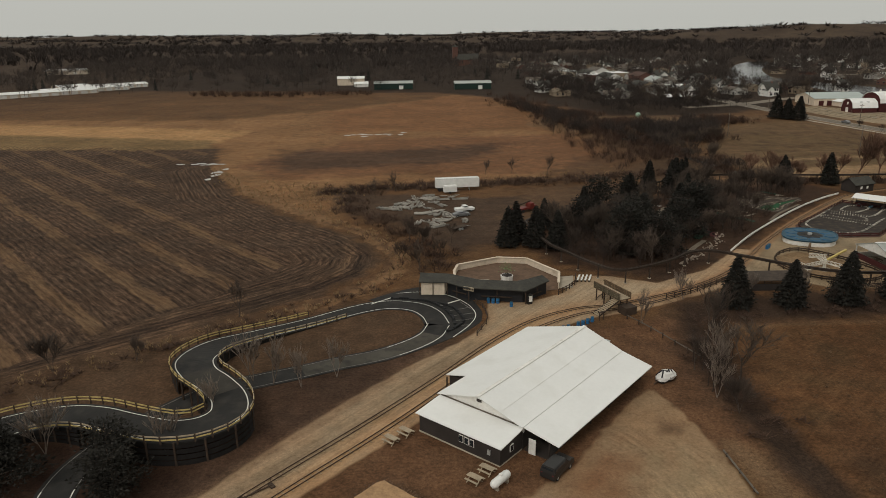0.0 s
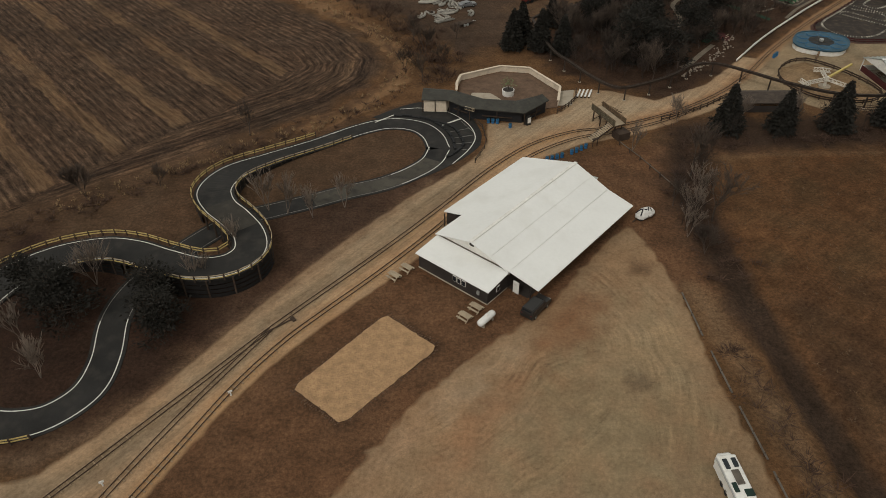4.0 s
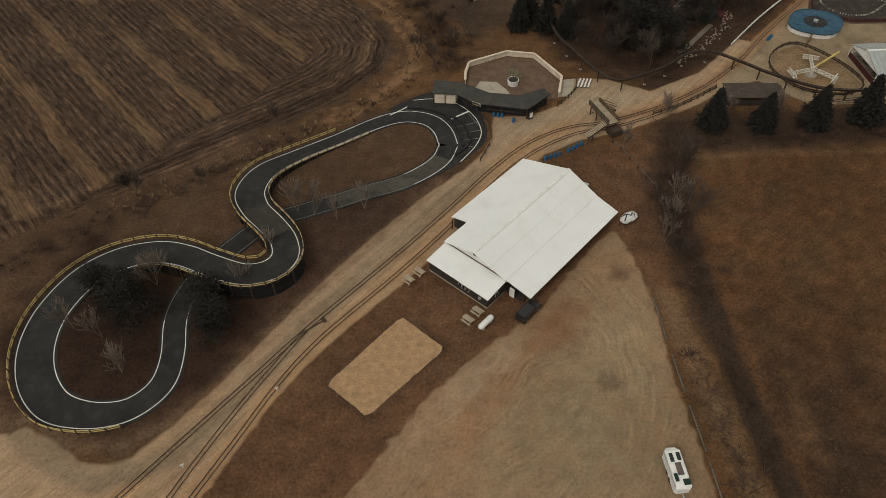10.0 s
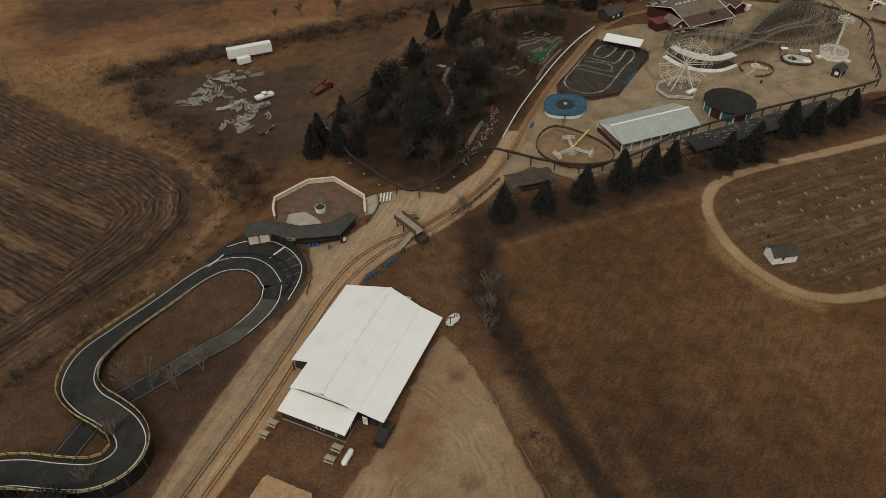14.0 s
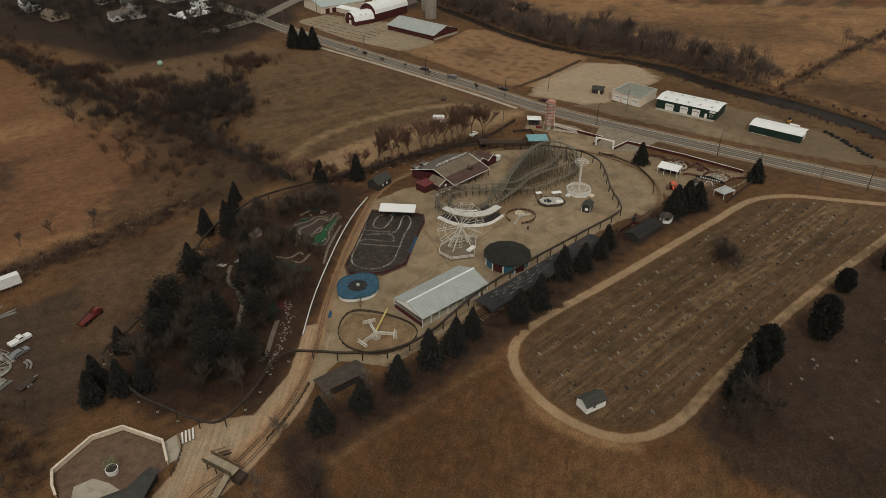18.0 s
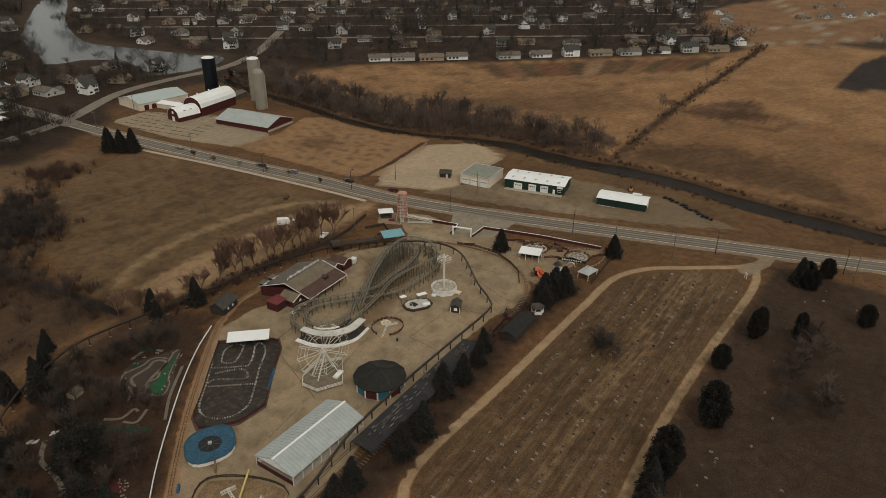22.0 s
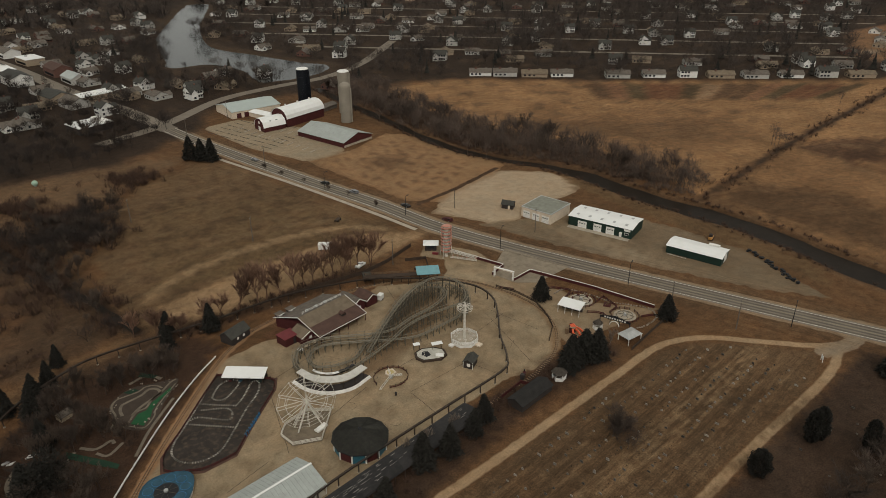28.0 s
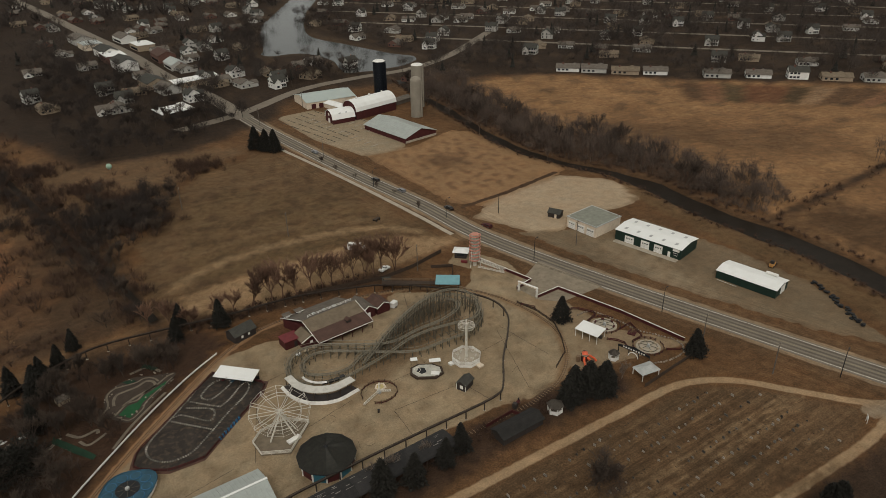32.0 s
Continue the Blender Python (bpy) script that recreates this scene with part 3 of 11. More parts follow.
band([(-66, 44), (-57, 48.5), (-52, 44), (-44, 43.8), (-38.6, 47.4), (-33.4, 53.6), (-27.4, 63.2), (-20.6, 73), (-11, 86), (-2, 98.6)], 1.6, (0.15, 0.11, 0.078), 2.2, 0.6, 6, 130, 0.7)
# ditch, grass field
DITCH = [(45, 116), (42.4, 106), (40.6, 94.5), (41.2, 80), (42.0, 67), (42.9, 55), (44, 46), (45.2, 39), (47.5, 32), (54, 12)]
band(DITCH[:5], 9, (0.06, 0.042, 0.03), 4, 1.2, 7, 31)
band([(34.6, 72), (36.8, 61), (38.9, 48), (40.2, 38), (42, 24)], 3.2, (0.15, 0.105, 0.066), 2, 0.5, 6, 32)
SE_FIELD = [(43.5, 94), (47, 102), (56, 107.5), (82, 110.5), (99, 112), (94, 103), (93, 88), (97, 78), (104, 70), (120, 60), (160, 20), (120, -60), (54, -40), (47, 30), (44.5, 48), (43, 63), (43, 80)]
zone(SE_FIELD, (0.112, 0.065, 0.034), 3, 1.0, 8, 33)
band(DITCH, 4.0, (0.042, 0.031, 0.024), 1.0, 0.25, 6, 131)
in_se = np.clip(-poly_dist(GX, GY, SE_FIELD) / 4, 0, 1)
lay(in_se * np.clip(0.2 + 0.8 * wobble(GX, GY, 22, 34), 0, 1), (0.078, 0.055, 0.031), 0.8)
lay(in_se * np.clip((40 - np.hypot(GX - 46, (GY - 38) * 0.9)) / 30 + 0.25 * wobble(GX, GY, 14, 134), 0, 1), (0.043, 0.03, 0.022), 0.9)
lay(in_se * np.clip(wobble(GX, GY, 9, 135) - 0.2, 0, 1), (0.125, 0.078, 0.042), 0.6)
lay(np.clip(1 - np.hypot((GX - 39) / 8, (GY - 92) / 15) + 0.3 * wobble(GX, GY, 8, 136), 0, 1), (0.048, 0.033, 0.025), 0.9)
lay(in_se * np.clip(1.1 - np.hypot((GX - 96) / 34, (GY - 66) / 30) + 0.3 * wobble(GX, GY, 12, 138), 0, 1), (0.14, 0.088, 0.047), 0.7)
band([(47, 106.5), (58, 108), (72, 108.6), (86, 109.4), (98, 110)], 0.9, (0.15, 0.105, 0.065), 1.4, 0.3, 6, 137, 0.8)
band([(46, 110), (60, 113), (84, 115), (104, 117), (130, 122)], 4.5, (0.085, 0.055, 0.036), 3, 0.6, 7, 35)
# cemetery
CEM = [(106, 111), (118, 113.6), (150, 114.8), (200, 117.6), (222, 118.4), (234, 112.5), (246, 100), (256, 88.5), (244, 82.5), (196, 81), (159, 78.5), (132, 75.2), (116, 73), (106, 75), (100.5, 80), (98, 88), (98, 97), (101, 105)]
CEM_S = [(118, 69.5), (132, 71.5), (159, 75), (196, 77.5), (244, 79), (268, 80), (270, 30), (200, -10), (130, 20), (112, 55)]
d_cem = zone(CEM, (0.098, 0.07, 0.043), 2.5, 0.5, 6, 36)
zone(CEM_S, (0.05, 0.037, 0.028), 4, 1, 6, 37)
row_c = (GY - 93) * math.cos(radians(6)) - (GX - 165) * math.sin(radians(6))
lay(np.clip(-d_cem / 4, 0, 1) * np.clip(np.sin(row_c / 4.3 * 6.283) * 1.6 - 0.2, 0, 1) * (0.6 + 0.4 * wobble(GX, GY, 18, 38)), (0.17, 0.122, 0.074), 0.9)
lay(np.clip(-d_cem / 4, 0, 1) * np.clip(1.2 - np.abs(np.mod(row_c + 0.8, 4.3) - 2.15) / 0.5, 0, 1) * np.clip(0.6 + 0.6 * wobble(GX, GY, 13, 139), 0, 1), (0.05, 0.037, 0.024), 0.6)
for ln_ in ([(246, 100.6), (222, 96.8), (201.7, 94.8), (163.4, 93.8), (120, 90.5)], [(241, 102.2), (200, 98.9), (150, 96)]):
    for s_ in (0.75, -0.75):
        band(np.array(offset(spline(ln_, 4), s_))[:, :2], 0.55, (0.2, 0.148, 0.092), 0.9, 0.5, 6, 212, 0.85)
cem_line = spline(CEM_ROAD, 3.0)
band(cem_line, 2.6, (0.3, 0.225, 0.145), 1.3, 0.15, 5, 39, top=True)
for s_ in (0.62, -0.62):
    band(np.array(offset(cem_line, s_))[:, :2], 0.5, (0.235, 0.172, 0.11), 0.8, 0.15, 4, 239, 0.7, top=True)
band([(118, 71.4), (132, 73.4), (159, 76.8), (196, 79.3), (242, 80.6)], 0.6, (0.13, 0.095, 0.058), 0.7, 0.3, 5, 216, 0.8, top=True)
band([(96, 100), (92.5, 92), (95, 80), (102, 72)], 3.0, (0.25, 0.165, 0.09), 2.5, 0.5, 5, 40, 0.7)
# park paving
zone([(203, 146), (201, 139), (212, 137), (240, 133), (226, 150), (222, 172), (214, 180), (206, 172)], (0.225, 0.18, 0.125), 2, 0.4, 6, 182, top=True)
PARK = [(54, 128), (66, 146), (77, 158), (92, 172), (106, 187), (116, 197), (130, 199), (140, 196), (151, 203), (178, 204.5), (196, 194), (203, 198), (208, 206), (203, 214), (212, 222), (222, 204), (220, 180), (213, 178), (212, 165), (221, 152), (214, 138),
        (206, 146), (198, 139), (188, 133), (176, 138), (147, 136.5), (133, 134.5), (110, 129.5), (88, 124.5), (74, 124.5), (66, 133)]
d_park = zone(PARK, (0.262, 0.216, 0.15), 1.6, 0.3, 5, 41, top=True)
in_p = np.clip(-d_park / 3, 0, 1)
lay(in_p * np.clip(0.3 + 0.9 * wobble(GX, GY, 16, 42), 0, 1), (0.2, 0.165, 0.115), 0.8)
lay(in_p * np.clip(wobble(GX, GY, 5, 142) - 0.35, 0, 1), (0.15, 0.12, 0.083), 0.6)
zone([(132, 200), (146, 212), (176, 208), (172, 200), (150, 203), (140, 196)], (0.12, 0.07, 0.045), 3, 0.8, 6, 43)
zone([(143, 166), (156, 176), (178, 196), (190, 190), (188, 178), (168, 170), (152, 162)], (0.15, 0.11, 0.07), 3, 0.6, 6, 44, 0.7)
band(RAIL_A[9:20], 2.4, (0.25, 0.16, 0.095), 1.5, 0.3, 4, 45, top=True)
band(RAIL_A[19:], 2.0, (0.22, 0.155, 0.095), 1.5, 0.3, 4, 46, top=True)
zone([(69.7, 136.4), (74.2, 129.4), (82.7, 127.6), (88, 131.6), (85.4, 140.4), (78.6, 147.4), (72, 143.8)], (0.2, 0.15, 0.095), 1.2, 0.2, 5, 47)
# dark soil under the hedge rows, their shade put into the ground colour
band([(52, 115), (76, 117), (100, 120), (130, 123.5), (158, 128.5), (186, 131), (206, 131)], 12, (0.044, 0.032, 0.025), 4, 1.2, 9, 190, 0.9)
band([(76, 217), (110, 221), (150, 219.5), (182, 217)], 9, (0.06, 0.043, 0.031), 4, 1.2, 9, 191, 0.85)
# north side: fields, farm lot, verges
zone([(104, 224), (128, 222), (150, 228), (186, 224), (214, 232), (208, 262), (197, 330), (190, 372), (150, 360), (118, 320), (104, 280)], (0.128, 0.092, 0.055), 6, 3, 18, 48)
zone([(118, 250), (150, 245), (186, 250), (200, 262), (190, 300), (150, 330), (124, 300)], (0.118, 0.088, 0.05), 6, 3, 18, 49, 0.7)
zone([(36, 226), (64, 226), (92, 228), (102, 234), (98, 262), (88, 296), (76, 330), (60, 330), (66, 280), (40, 246)], (0.088, 0.058, 0.037), 8, 4, 14, 159, 0.85)
lay(np.clip(1 - np.abs(line_dist(GX, GY, [(46, 196), (60, 212), (76, 222), (96, 224)]) - 2) / 3, 0, 1) * (0.7 + 0.4 * wobble(GX, GY, 8, 160)), (0.17, 0.12, 0.072), 0.7)
zone([(78, 300), (100, 290), (118, 330), (150, 372), (186, 380), (150, 396), (100, 400), (58, 425), (46, 360)], (0.14, 0.1, 0.063), 8, 4, 16, 169, 0.85)
band([(107, 331), (140, 331), (179, 331), (196, 345)], 2.4, (0.17, 0.125, 0.078), 2.5, 0.8, 9, 150, 0.8)
band([(131, 260.4), (155.6, 259.5), (192.5, 265.8)], 2.0, (0.16, 0.12, 0.074), 2.0, 0.6, 9, 151, 0.7)
for i_ in range(5):
    band([(116 + i_ * 3, 300 - i_ * 7), (150, 296 - i_ * 8.5), (196 - i_ * 2, 300 - i_ * 9)], 1.6, (0.07, 0.052, 0.033) if i_ % 2 else (0.14, 0.1, 0.062), 3, 1.2, 14, 152 + i_, 0.55)
lay(np.clip(-poly_dist(GX, GY, [(104, 226), (210, 232), (208, 262), (190, 372), (118, 330), (104, 280)]) / 6, 0, 1) * np.clip(wobble(GX, GY, 20, 158) + 0.1, 0, 1), (0.066, 0.046, 0.03), 0.55)
zone([(112, 229), (114, 240), (139, 244.5), (164, 246), (180, 247), (197, 244), (211, 234), (222, 235), (221, 228), (190, 223), (150, 222.5), (130, 222)], (0.25, 0.178, 0.108), 3, 1.2, 9, 52, 0.95)
band([(112, 246), (121, 254), (133, 258.5), (150, 261.6), (168, 261), (182, 259), (196, 255), (206, 244)], 4.4, (0.215, 0.158, 0.096), 3, 1.2, 9, 51, 0.9)
band([(124, 249), (145, 253), (170, 252.5), (188, 250)], 4.5, (0.105, 0.08, 0.046), 3, 1.4, 9, 213, 0.7)
band([(126, 270), (150, 274), (176, 272), (200, 262)], 3.0, (0.15, 0.11, 0.066), 3, 1.2, 9, 214, 0.7)
zone([(60, 225), (104, 232), (100, 262), (98, 300), (88, 345), (70, 300), (78, 260)], (0.08, 0.057, 0.038), 6, 3, 16, 53)
band([(103, 228), (97.5, 257), (89, 292), (79, 332), (69, 372), (58, 420), (46, 467)], 5.0, (0.04, 0.03, 0.023), 3.5, 1.0, 8, 54)
FARM_LOT = [(207, 431), (232, 434), (249, 402), (262, 380), (250, 340), (236, 336), (224, 339), (212, 376)]
zone(FARM_LOT, (0.25, 0.215, 0.16), 3, 0.3, 8, 55, top=True)
zone([(225, 336), (252, 338), (285, 352), (305, 330), (300, 268), (288, 262), (243, 250), (232, 262)], (0.24, 0.158, 0.09), 6, 0.8, 14, 56, top=True)
lay(np.clip(-poly_dist(GX, GY, [(225, 336), (252, 338), (285, 345), (293, 320), (288, 272), (243, 258), (234, 268)]) / 5, 0, 1) * np.clip(wobble(GX, GY, 13, 161) + 0.1, 0, 1), (0.13, 0.085, 0.052), 0.7, True)
band([(234, 255), (261, 259), (293, 267)], 2.6, (0.06, 0.042, 0.03), 1.6, 0.4, 6, 162, 0.9)
lay(np.clip(1.1 - np.hypot((GX - 258) / 16, (GY - 310) / 14) + 0.5 * wobble(GX, GY, 10, 57), 0, 1), (0.10, 0.068, 0.044), 0.8)
zone([(232, 243), (244, 251), (258, 256.5), (293, 263), (309, 247), (310, 228), (304, 221), (290, 219), (268, 222), (257, 214), (245, 217), (240, 229)], (0.32, 0.265, 0.195), 5, 0.6, 12, 58, top=True)
zone([(240, 222), (256, 214), (290, 206), (300, 165), (302, 138), (290, 100), (278, 118), (264, 150), (250, 186)], (0.165, 0.136, 0.096), 3, 1, 9, 59, top=True)
lay(np.clip(1.2 - np.hypot((GX - 264) / 9, (GY - 178) / 34) + 0.4 * wobble(GX, GY, 9, 215), 0, 1), (0.235, 0.195, 0.14), 0.7, True)
zone([(303, 222), (310, 240), (322, 236), (316, 198), (318, 160), (310, 110), (298, 104), (302, 138)], (0.125, 0.088, 0.05), 5, 2, 10, 60)
zone([(354, 262), (350, 220), (338, 180), (336, 90), (340, 20), (760, 120), (720, 240), (560, 330), (420, 440), (345, 440), (338, 400), (334, 332), (347, 296)], (0.235, 0.148, 0.078), 8, 3, 30, 61)
lay(np.clip((GX - 340) / 20, 0, 1) * (GX < 720) * (GY < 420) * np.clip(0.3 + wobble(GX, GY, 70, 62), 0, 1), (0.19, 0.118, 0.063), 0.6)
zone([(445, 190), (476, 178), (500, 160), (480, 148), (448, 150), (436, 168)], (0.085, 0.055, 0.036), 5, 3, 12, 162, 0.9)
zone([(355, 300), (400, 240), (440, 215), (430, 250), (390, 300), (362, 330)], (0.1, 0.07, 0.042), 8, 5, 16, 163, 0.8)
for i_, s_ in enumerate(np.linspace(0, 1, 15)[:-1]):
    e_ = s_ + 1 / 14
    ca, cb = ((0.1, 0.066, 0.04), (0.21, 0.145, 0.09), (0.08, 0.06, 0.035), (0.13, 0.07, 0.04), (0.09, 0.07, 0.04), (0.17, 0.1, 0.06))[(i_ * 5 + i_ // 4) % 6], 0
    zone([(443 + 117 * s_, 323 - 98 * s_), (443 + 117 * e_, 323 - 98 * e_), (472 + 160 * e_, 362 - 138 * e_), (472 + 160 * s_, 362 - 138 * s_)], ca, 3, 0.3, 9, 164)
band([(333, 177), (448, 192), (585, 203), (712, 215)], 5.0, (0.05, 0.037, 0.027), 4, 1, 9, 64)
zone([(336, 172), (420, 184), (470, 120), (430, 40), (345, 30)], (0.16, 0.1, 0.054), 14, 6, 26, 165, 0.7)
zone([(338, 176), (372, 178), (392, 140), (380, 90), (342, 60)], (0.088, 0.06, 0.036), 12, 5, 18, 166, 0.8)
zone([(352, 260), (400, 210), (450, 205), (470, 240), (420, 290), (380, 330)], (0.15, 0.096, 0.054), 14, 8, 20, 167, 0.6)
for i_ in range(26):
    band([(348 + i_ * 3.2, 330 - i_ * 3.4), (400 + i_ * 5.2, 344 - i_ * 4.6)], 1.2, (0.1, 0.062, 0.036), 2.2, 0.6, 8, 200 + i_, 0.35)

# verges of the highway
band(ROAD, 20, (0.108, 0.077, 0.048), 6, 1, 9, 66, 0.7)
band(ROAD, 12.5, (0.235, 0.185, 0.13), 2.5, 0.4, 8, 67, top=True)
band([(256, 87), (266, 84), (278, 84)], 5, (0.22, 0.185, 0.14), 3, 0.2, 6, 68, top=True)

# relief: ditch, river bed, gentle swell far away
RIVER = [(314, 478), (307, 435), (305, 400), (302, 365), (298, 330), (299, 300), (306, 275), (317, 252), (321, 230), (319.5, 210), (320, 190), (323, 170), (325, 150), (323.5, 128), (319.5, 108), (318, 88), (318, 57), (322, 10), (340, -60)]
CREEK = [(103, 230), (97.5, 257), (89, 292), (79, 332), (69, 372), (58, 420), (46, 467)]
GZ -= 0.9 * np.clip(1 - line_dist(GX, GY, DITCH) / 3.5, 0, 1)
GZ -= 1.0 * np.clip(1 - line_dist(GX, GY, CREEK) / 3.5, 0, 1)
river_w = np.interp(GY, [215, 252], [6.2, 3.2]) + 0.9 * np.sin(GY / 7.1) * np.sin(GY / 17.3 + 1)  # half the river's width: narrower upstream
d_river = line_dist(GX, GY, RIVER) - river_w
GZ -= 2.2 * np.clip((1.6 - d_river) / 4.5, 0, 1)
lay(np.clip((4 - d_river) / 5, 0, 1), (0.05, 0.037, 0.026), 0.9)
lay(np.clip(1 - np.abs(d_river - 3.5) / 2.2, 0, 1) * (0.7 + 0.4 * wobble(GX, GY, 8, 168)), (0.14, 0.1, 0.062), 0.6)
zone([(570, 127), (674, 131), (740, 121), (760, 70), (700, 60), (582, 98)], (0.034, 0.031, 0.03), 3, 0.3, 14, 65)
RIVER_WOODS = [(312, 466), (310, 404), (303.5, 345), (303.5, 305), (310, 282), (322, 258), (329, 236), (330, 214), (340, 206), (352, 228), (354, 262), (346, 296), (332, 332), (336, 400), (346, 445)]
zone(RIVER_WOODS, (0.075, 0.053, 0.038), 8, 3, 14, 132)
# town ground laid dark: its colour holds the shadows between the bare crowns
zone([(0, 560), (60, 480), (100, 400), (150, 395), (205, 430), (230, 470), (330, 470), (420, 425), (480, 365), (650, 225), (900, 200), (1300, 300), (1300, 1300), (-300, 1300), (-300, 620)], (0.036, 0.028, 0.022), 10, 3, 30, 134)
lay(np.clip((GX - 150) / 30, 0, 1) * np.clip((GY - 220) / 20, 0, 1) * np.clip((far - 340) / 40, 0, 1) * (far < 1100) * np.clip(wobble(GX, GY, 34, 170) * 1.8 - 0.5, 0, 1), (0.085, 0.063, 0.042), 0.6)
zone([(706, 215), (816, 130), (1200, 130), (1200, 270), (960, 335), (860, 335), (735, 275)], (0.19, 0.12, 0.07), 8, 4, 40, 135)
for ln_ in ([(750, 290), (800, 245), (861, 213), (930, 190), (1100, 150)], [(802, 178), (850, 205), (900, 225), (981, 267), (1050, 300)], [(700, 226), (760, 190), (816, 141), (900, 80)]):
    band(ln_, 9, (0.24, 0.2, 0.155), 4, 0.2, 20, 136)
for r_, c_ in ((0, (0.18, 0.125, 0.075)), (-4, (0.085, 0.05, 0.03))):
    band([(462 + r_, 176 + r_), (474 + r_, 154), (467 + r_, 121 - r_), (439, 125 - r_), (430 - r_, 152), (448, 166 + r_)], 5, c_, 4, 1.2, 9, 210, 0.7)
zone([(442, 168), (466, 166), (470, 140), (452, 138)], (0.07, 0.042, 0.027), 5, 3, 8, 211, 0.8)
TOWN_WOODS = [(95, 400), (150, 400), (188, 440), (176, 560), (150, 640), (100, 700), (60, 560)]
zone(TOWN_WOODS, (0.036, 0.028, 0.022), 10, 4, 20, 133)
LAKE_OUT = [(262, 640), (279, 706), (300, 770), (340, 850), (392, 950), (430, 1010), (446, 985), (400, 890), (361, 809), (322, 690), (336, 620), (351, 568), (364, 540), (344, 522), (310, 514), (290, 522), (298, 570), (286, 610), (251, 613)]
GZ -= 1.6 * np.clip(0.5 - poly_dist(GX, GY, LAKE_OUT) / 8, 0, 1)
lay(np.clip(1.5 - poly_dist(GX, GY, LAKE_OUT) / 8, 0, 1), (0.06, 0.047, 0.034), 0.9)
GZ += 30 * np.clip((far - 2300) / 2500, 0, 1) * (0.5 + 0.5 * wobble(GX, GY, 2600, 69))
GZ += 45 * np.clip(1.3 - np.hypot((GX - 1500) / 650, (GY - 2700) / 500), 0, 1)
GZ += 0.10 * wobble(GX, GY, 14, 70) * np.clip(d_park / 6, 0, 1) * np.clip(poly_dist(GX, GY, LOT) / 5, 0.2, 1) * np.clip((line_dist(GX, GY, ROAD) - 8) / 6, 0, 1)
GZ = np.minimum(GZ, np.where(far < 900, 0.04, 200))
GZ[(poly_dist(GX, GY, DRIVE) < 3) | (line_dist(GX, GY, ROAD) < 9) | (poly_dist(GX, GY, [(-80, 84), (-62, 44), (-42, 42), (-10, 84), (8, 104), (26, 142), (-6, 130), (-40, 112)]) < 4)] = -0.02


# wheel marks and mown rows: distance across and along them, and how strong they are
ACR, ALO, STK = FUR.copy(), np.zeros(GX.shape), in_t * 0.9
ALO[:] = np.where(head_w > 0.5, np.where(GY > 128, np.arctan2(GY - 150, GX + 75) * 70, GX * 0.77 + GY * 0.64), (GX + 60) * math.cos(radians(47)) - (GY - 120) * math.sin(radians(47)))


def marks(m, across, along_, amt):
    on = m > 0.02
    ACR[on], ALO[on] = across[on], along_[on]
    STK[on] = np.maximum(STK[on] * (1 - m[on]), m[on] * np.broadcast_to(amt, m.shape)[on])


warp = 1.4 * wobble(GX, GY, 26, 120)
r_lot = np.hypot(GX + 2, GY - 56)
swirl = r_lot > 23 + 2 * wobble(GX, GY, 9, 121)
marks(in_lot, np.where(swirl, r_lot, GX * 0.73 - GY * 0.68) * 1.25 + warp, np.where(swirl, np.arctan2(GY - 56, GX + 2) * 40, GX * 0.68 + GY * 0.73) * 1.8, np.clip(0.3 + 0.45 * wobble(GX, GY, 11, 122), 0.08, 0.7))
marks(np.clip(-d_cem / 3, 0, 1), row_c, GX * math.cos(radians(6)) + GY * math.sin(radians(6)), 0.75)
d_drive = poly_dist(GX, GY, DRIVE)
marks(np.clip(-d_drive / 2, 0, 1), GX * 0.79 - GY * 0.61, GX * 0.61 + GY * 0.79, 0.6)
d_road = line_dist(GX, GY, ROAD)
marks(np.clip((24 - d_road) / 8, 0, 1), d_road, GY * 1.0, 0.5)
marks(np.clip((GX - 336) / 8, 0, 1) * np.clip((770 - GX) / 8, 0, 1) * np.clip((440 - GY) / 8, 0, 1), (GX * 0.35 + GY * 0.94) * 0.25, (GX * 0.94 - GY * 0.35) * 0.6, 0.35)
d_se = poly_dist(GX, GY, SE_FIELD)
marks(np.clip(-d_se / 5, 0, 1), GX * 0.62 - GY * 0.78, (GX * 0.78 + GY * 0.62) * 2.5, 0.45)

# carry each paving colour a little way past its edge, so that the edge itself stays crisp
TOP, known = COL.copy(), EDGE < -0.5
for _ in range(5):
    acc, cnt_ = np.zeros(COL.shape), np.zeros(GX.shape)
    for dy, dx in ((0, 1), (0, -1), (1, 0), (-1, 0), (1, 1), (-1, -1), (1, -1), (-1, 1)):
        kn = np.roll(known, (dy, dx), (0, 1))
        acc += np.roll(TOP, (dy, dx), (0, 1)) * kn[..., None]
        cnt_ += kn
    grow_ = ~known & (cnt_ > 0)
    TOP[grow_] = acc[grow_] / cnt_[grow_][:, None]
    known |= grow_
COL = BASE
# earth colours: darker damp soil, paler paving
for tone in (COL, TOP):
    mix_w = np.clip((tone @ np.array([0.3, 0.6, 0.1]) - 0.08) / 0.14, 0, 1)[..., None]
    tone *= np.array([0.84, 0.73, 0.63]) * (1 - mix_w) + np.array([0.98, 0.91, 0.82]) * mix_w


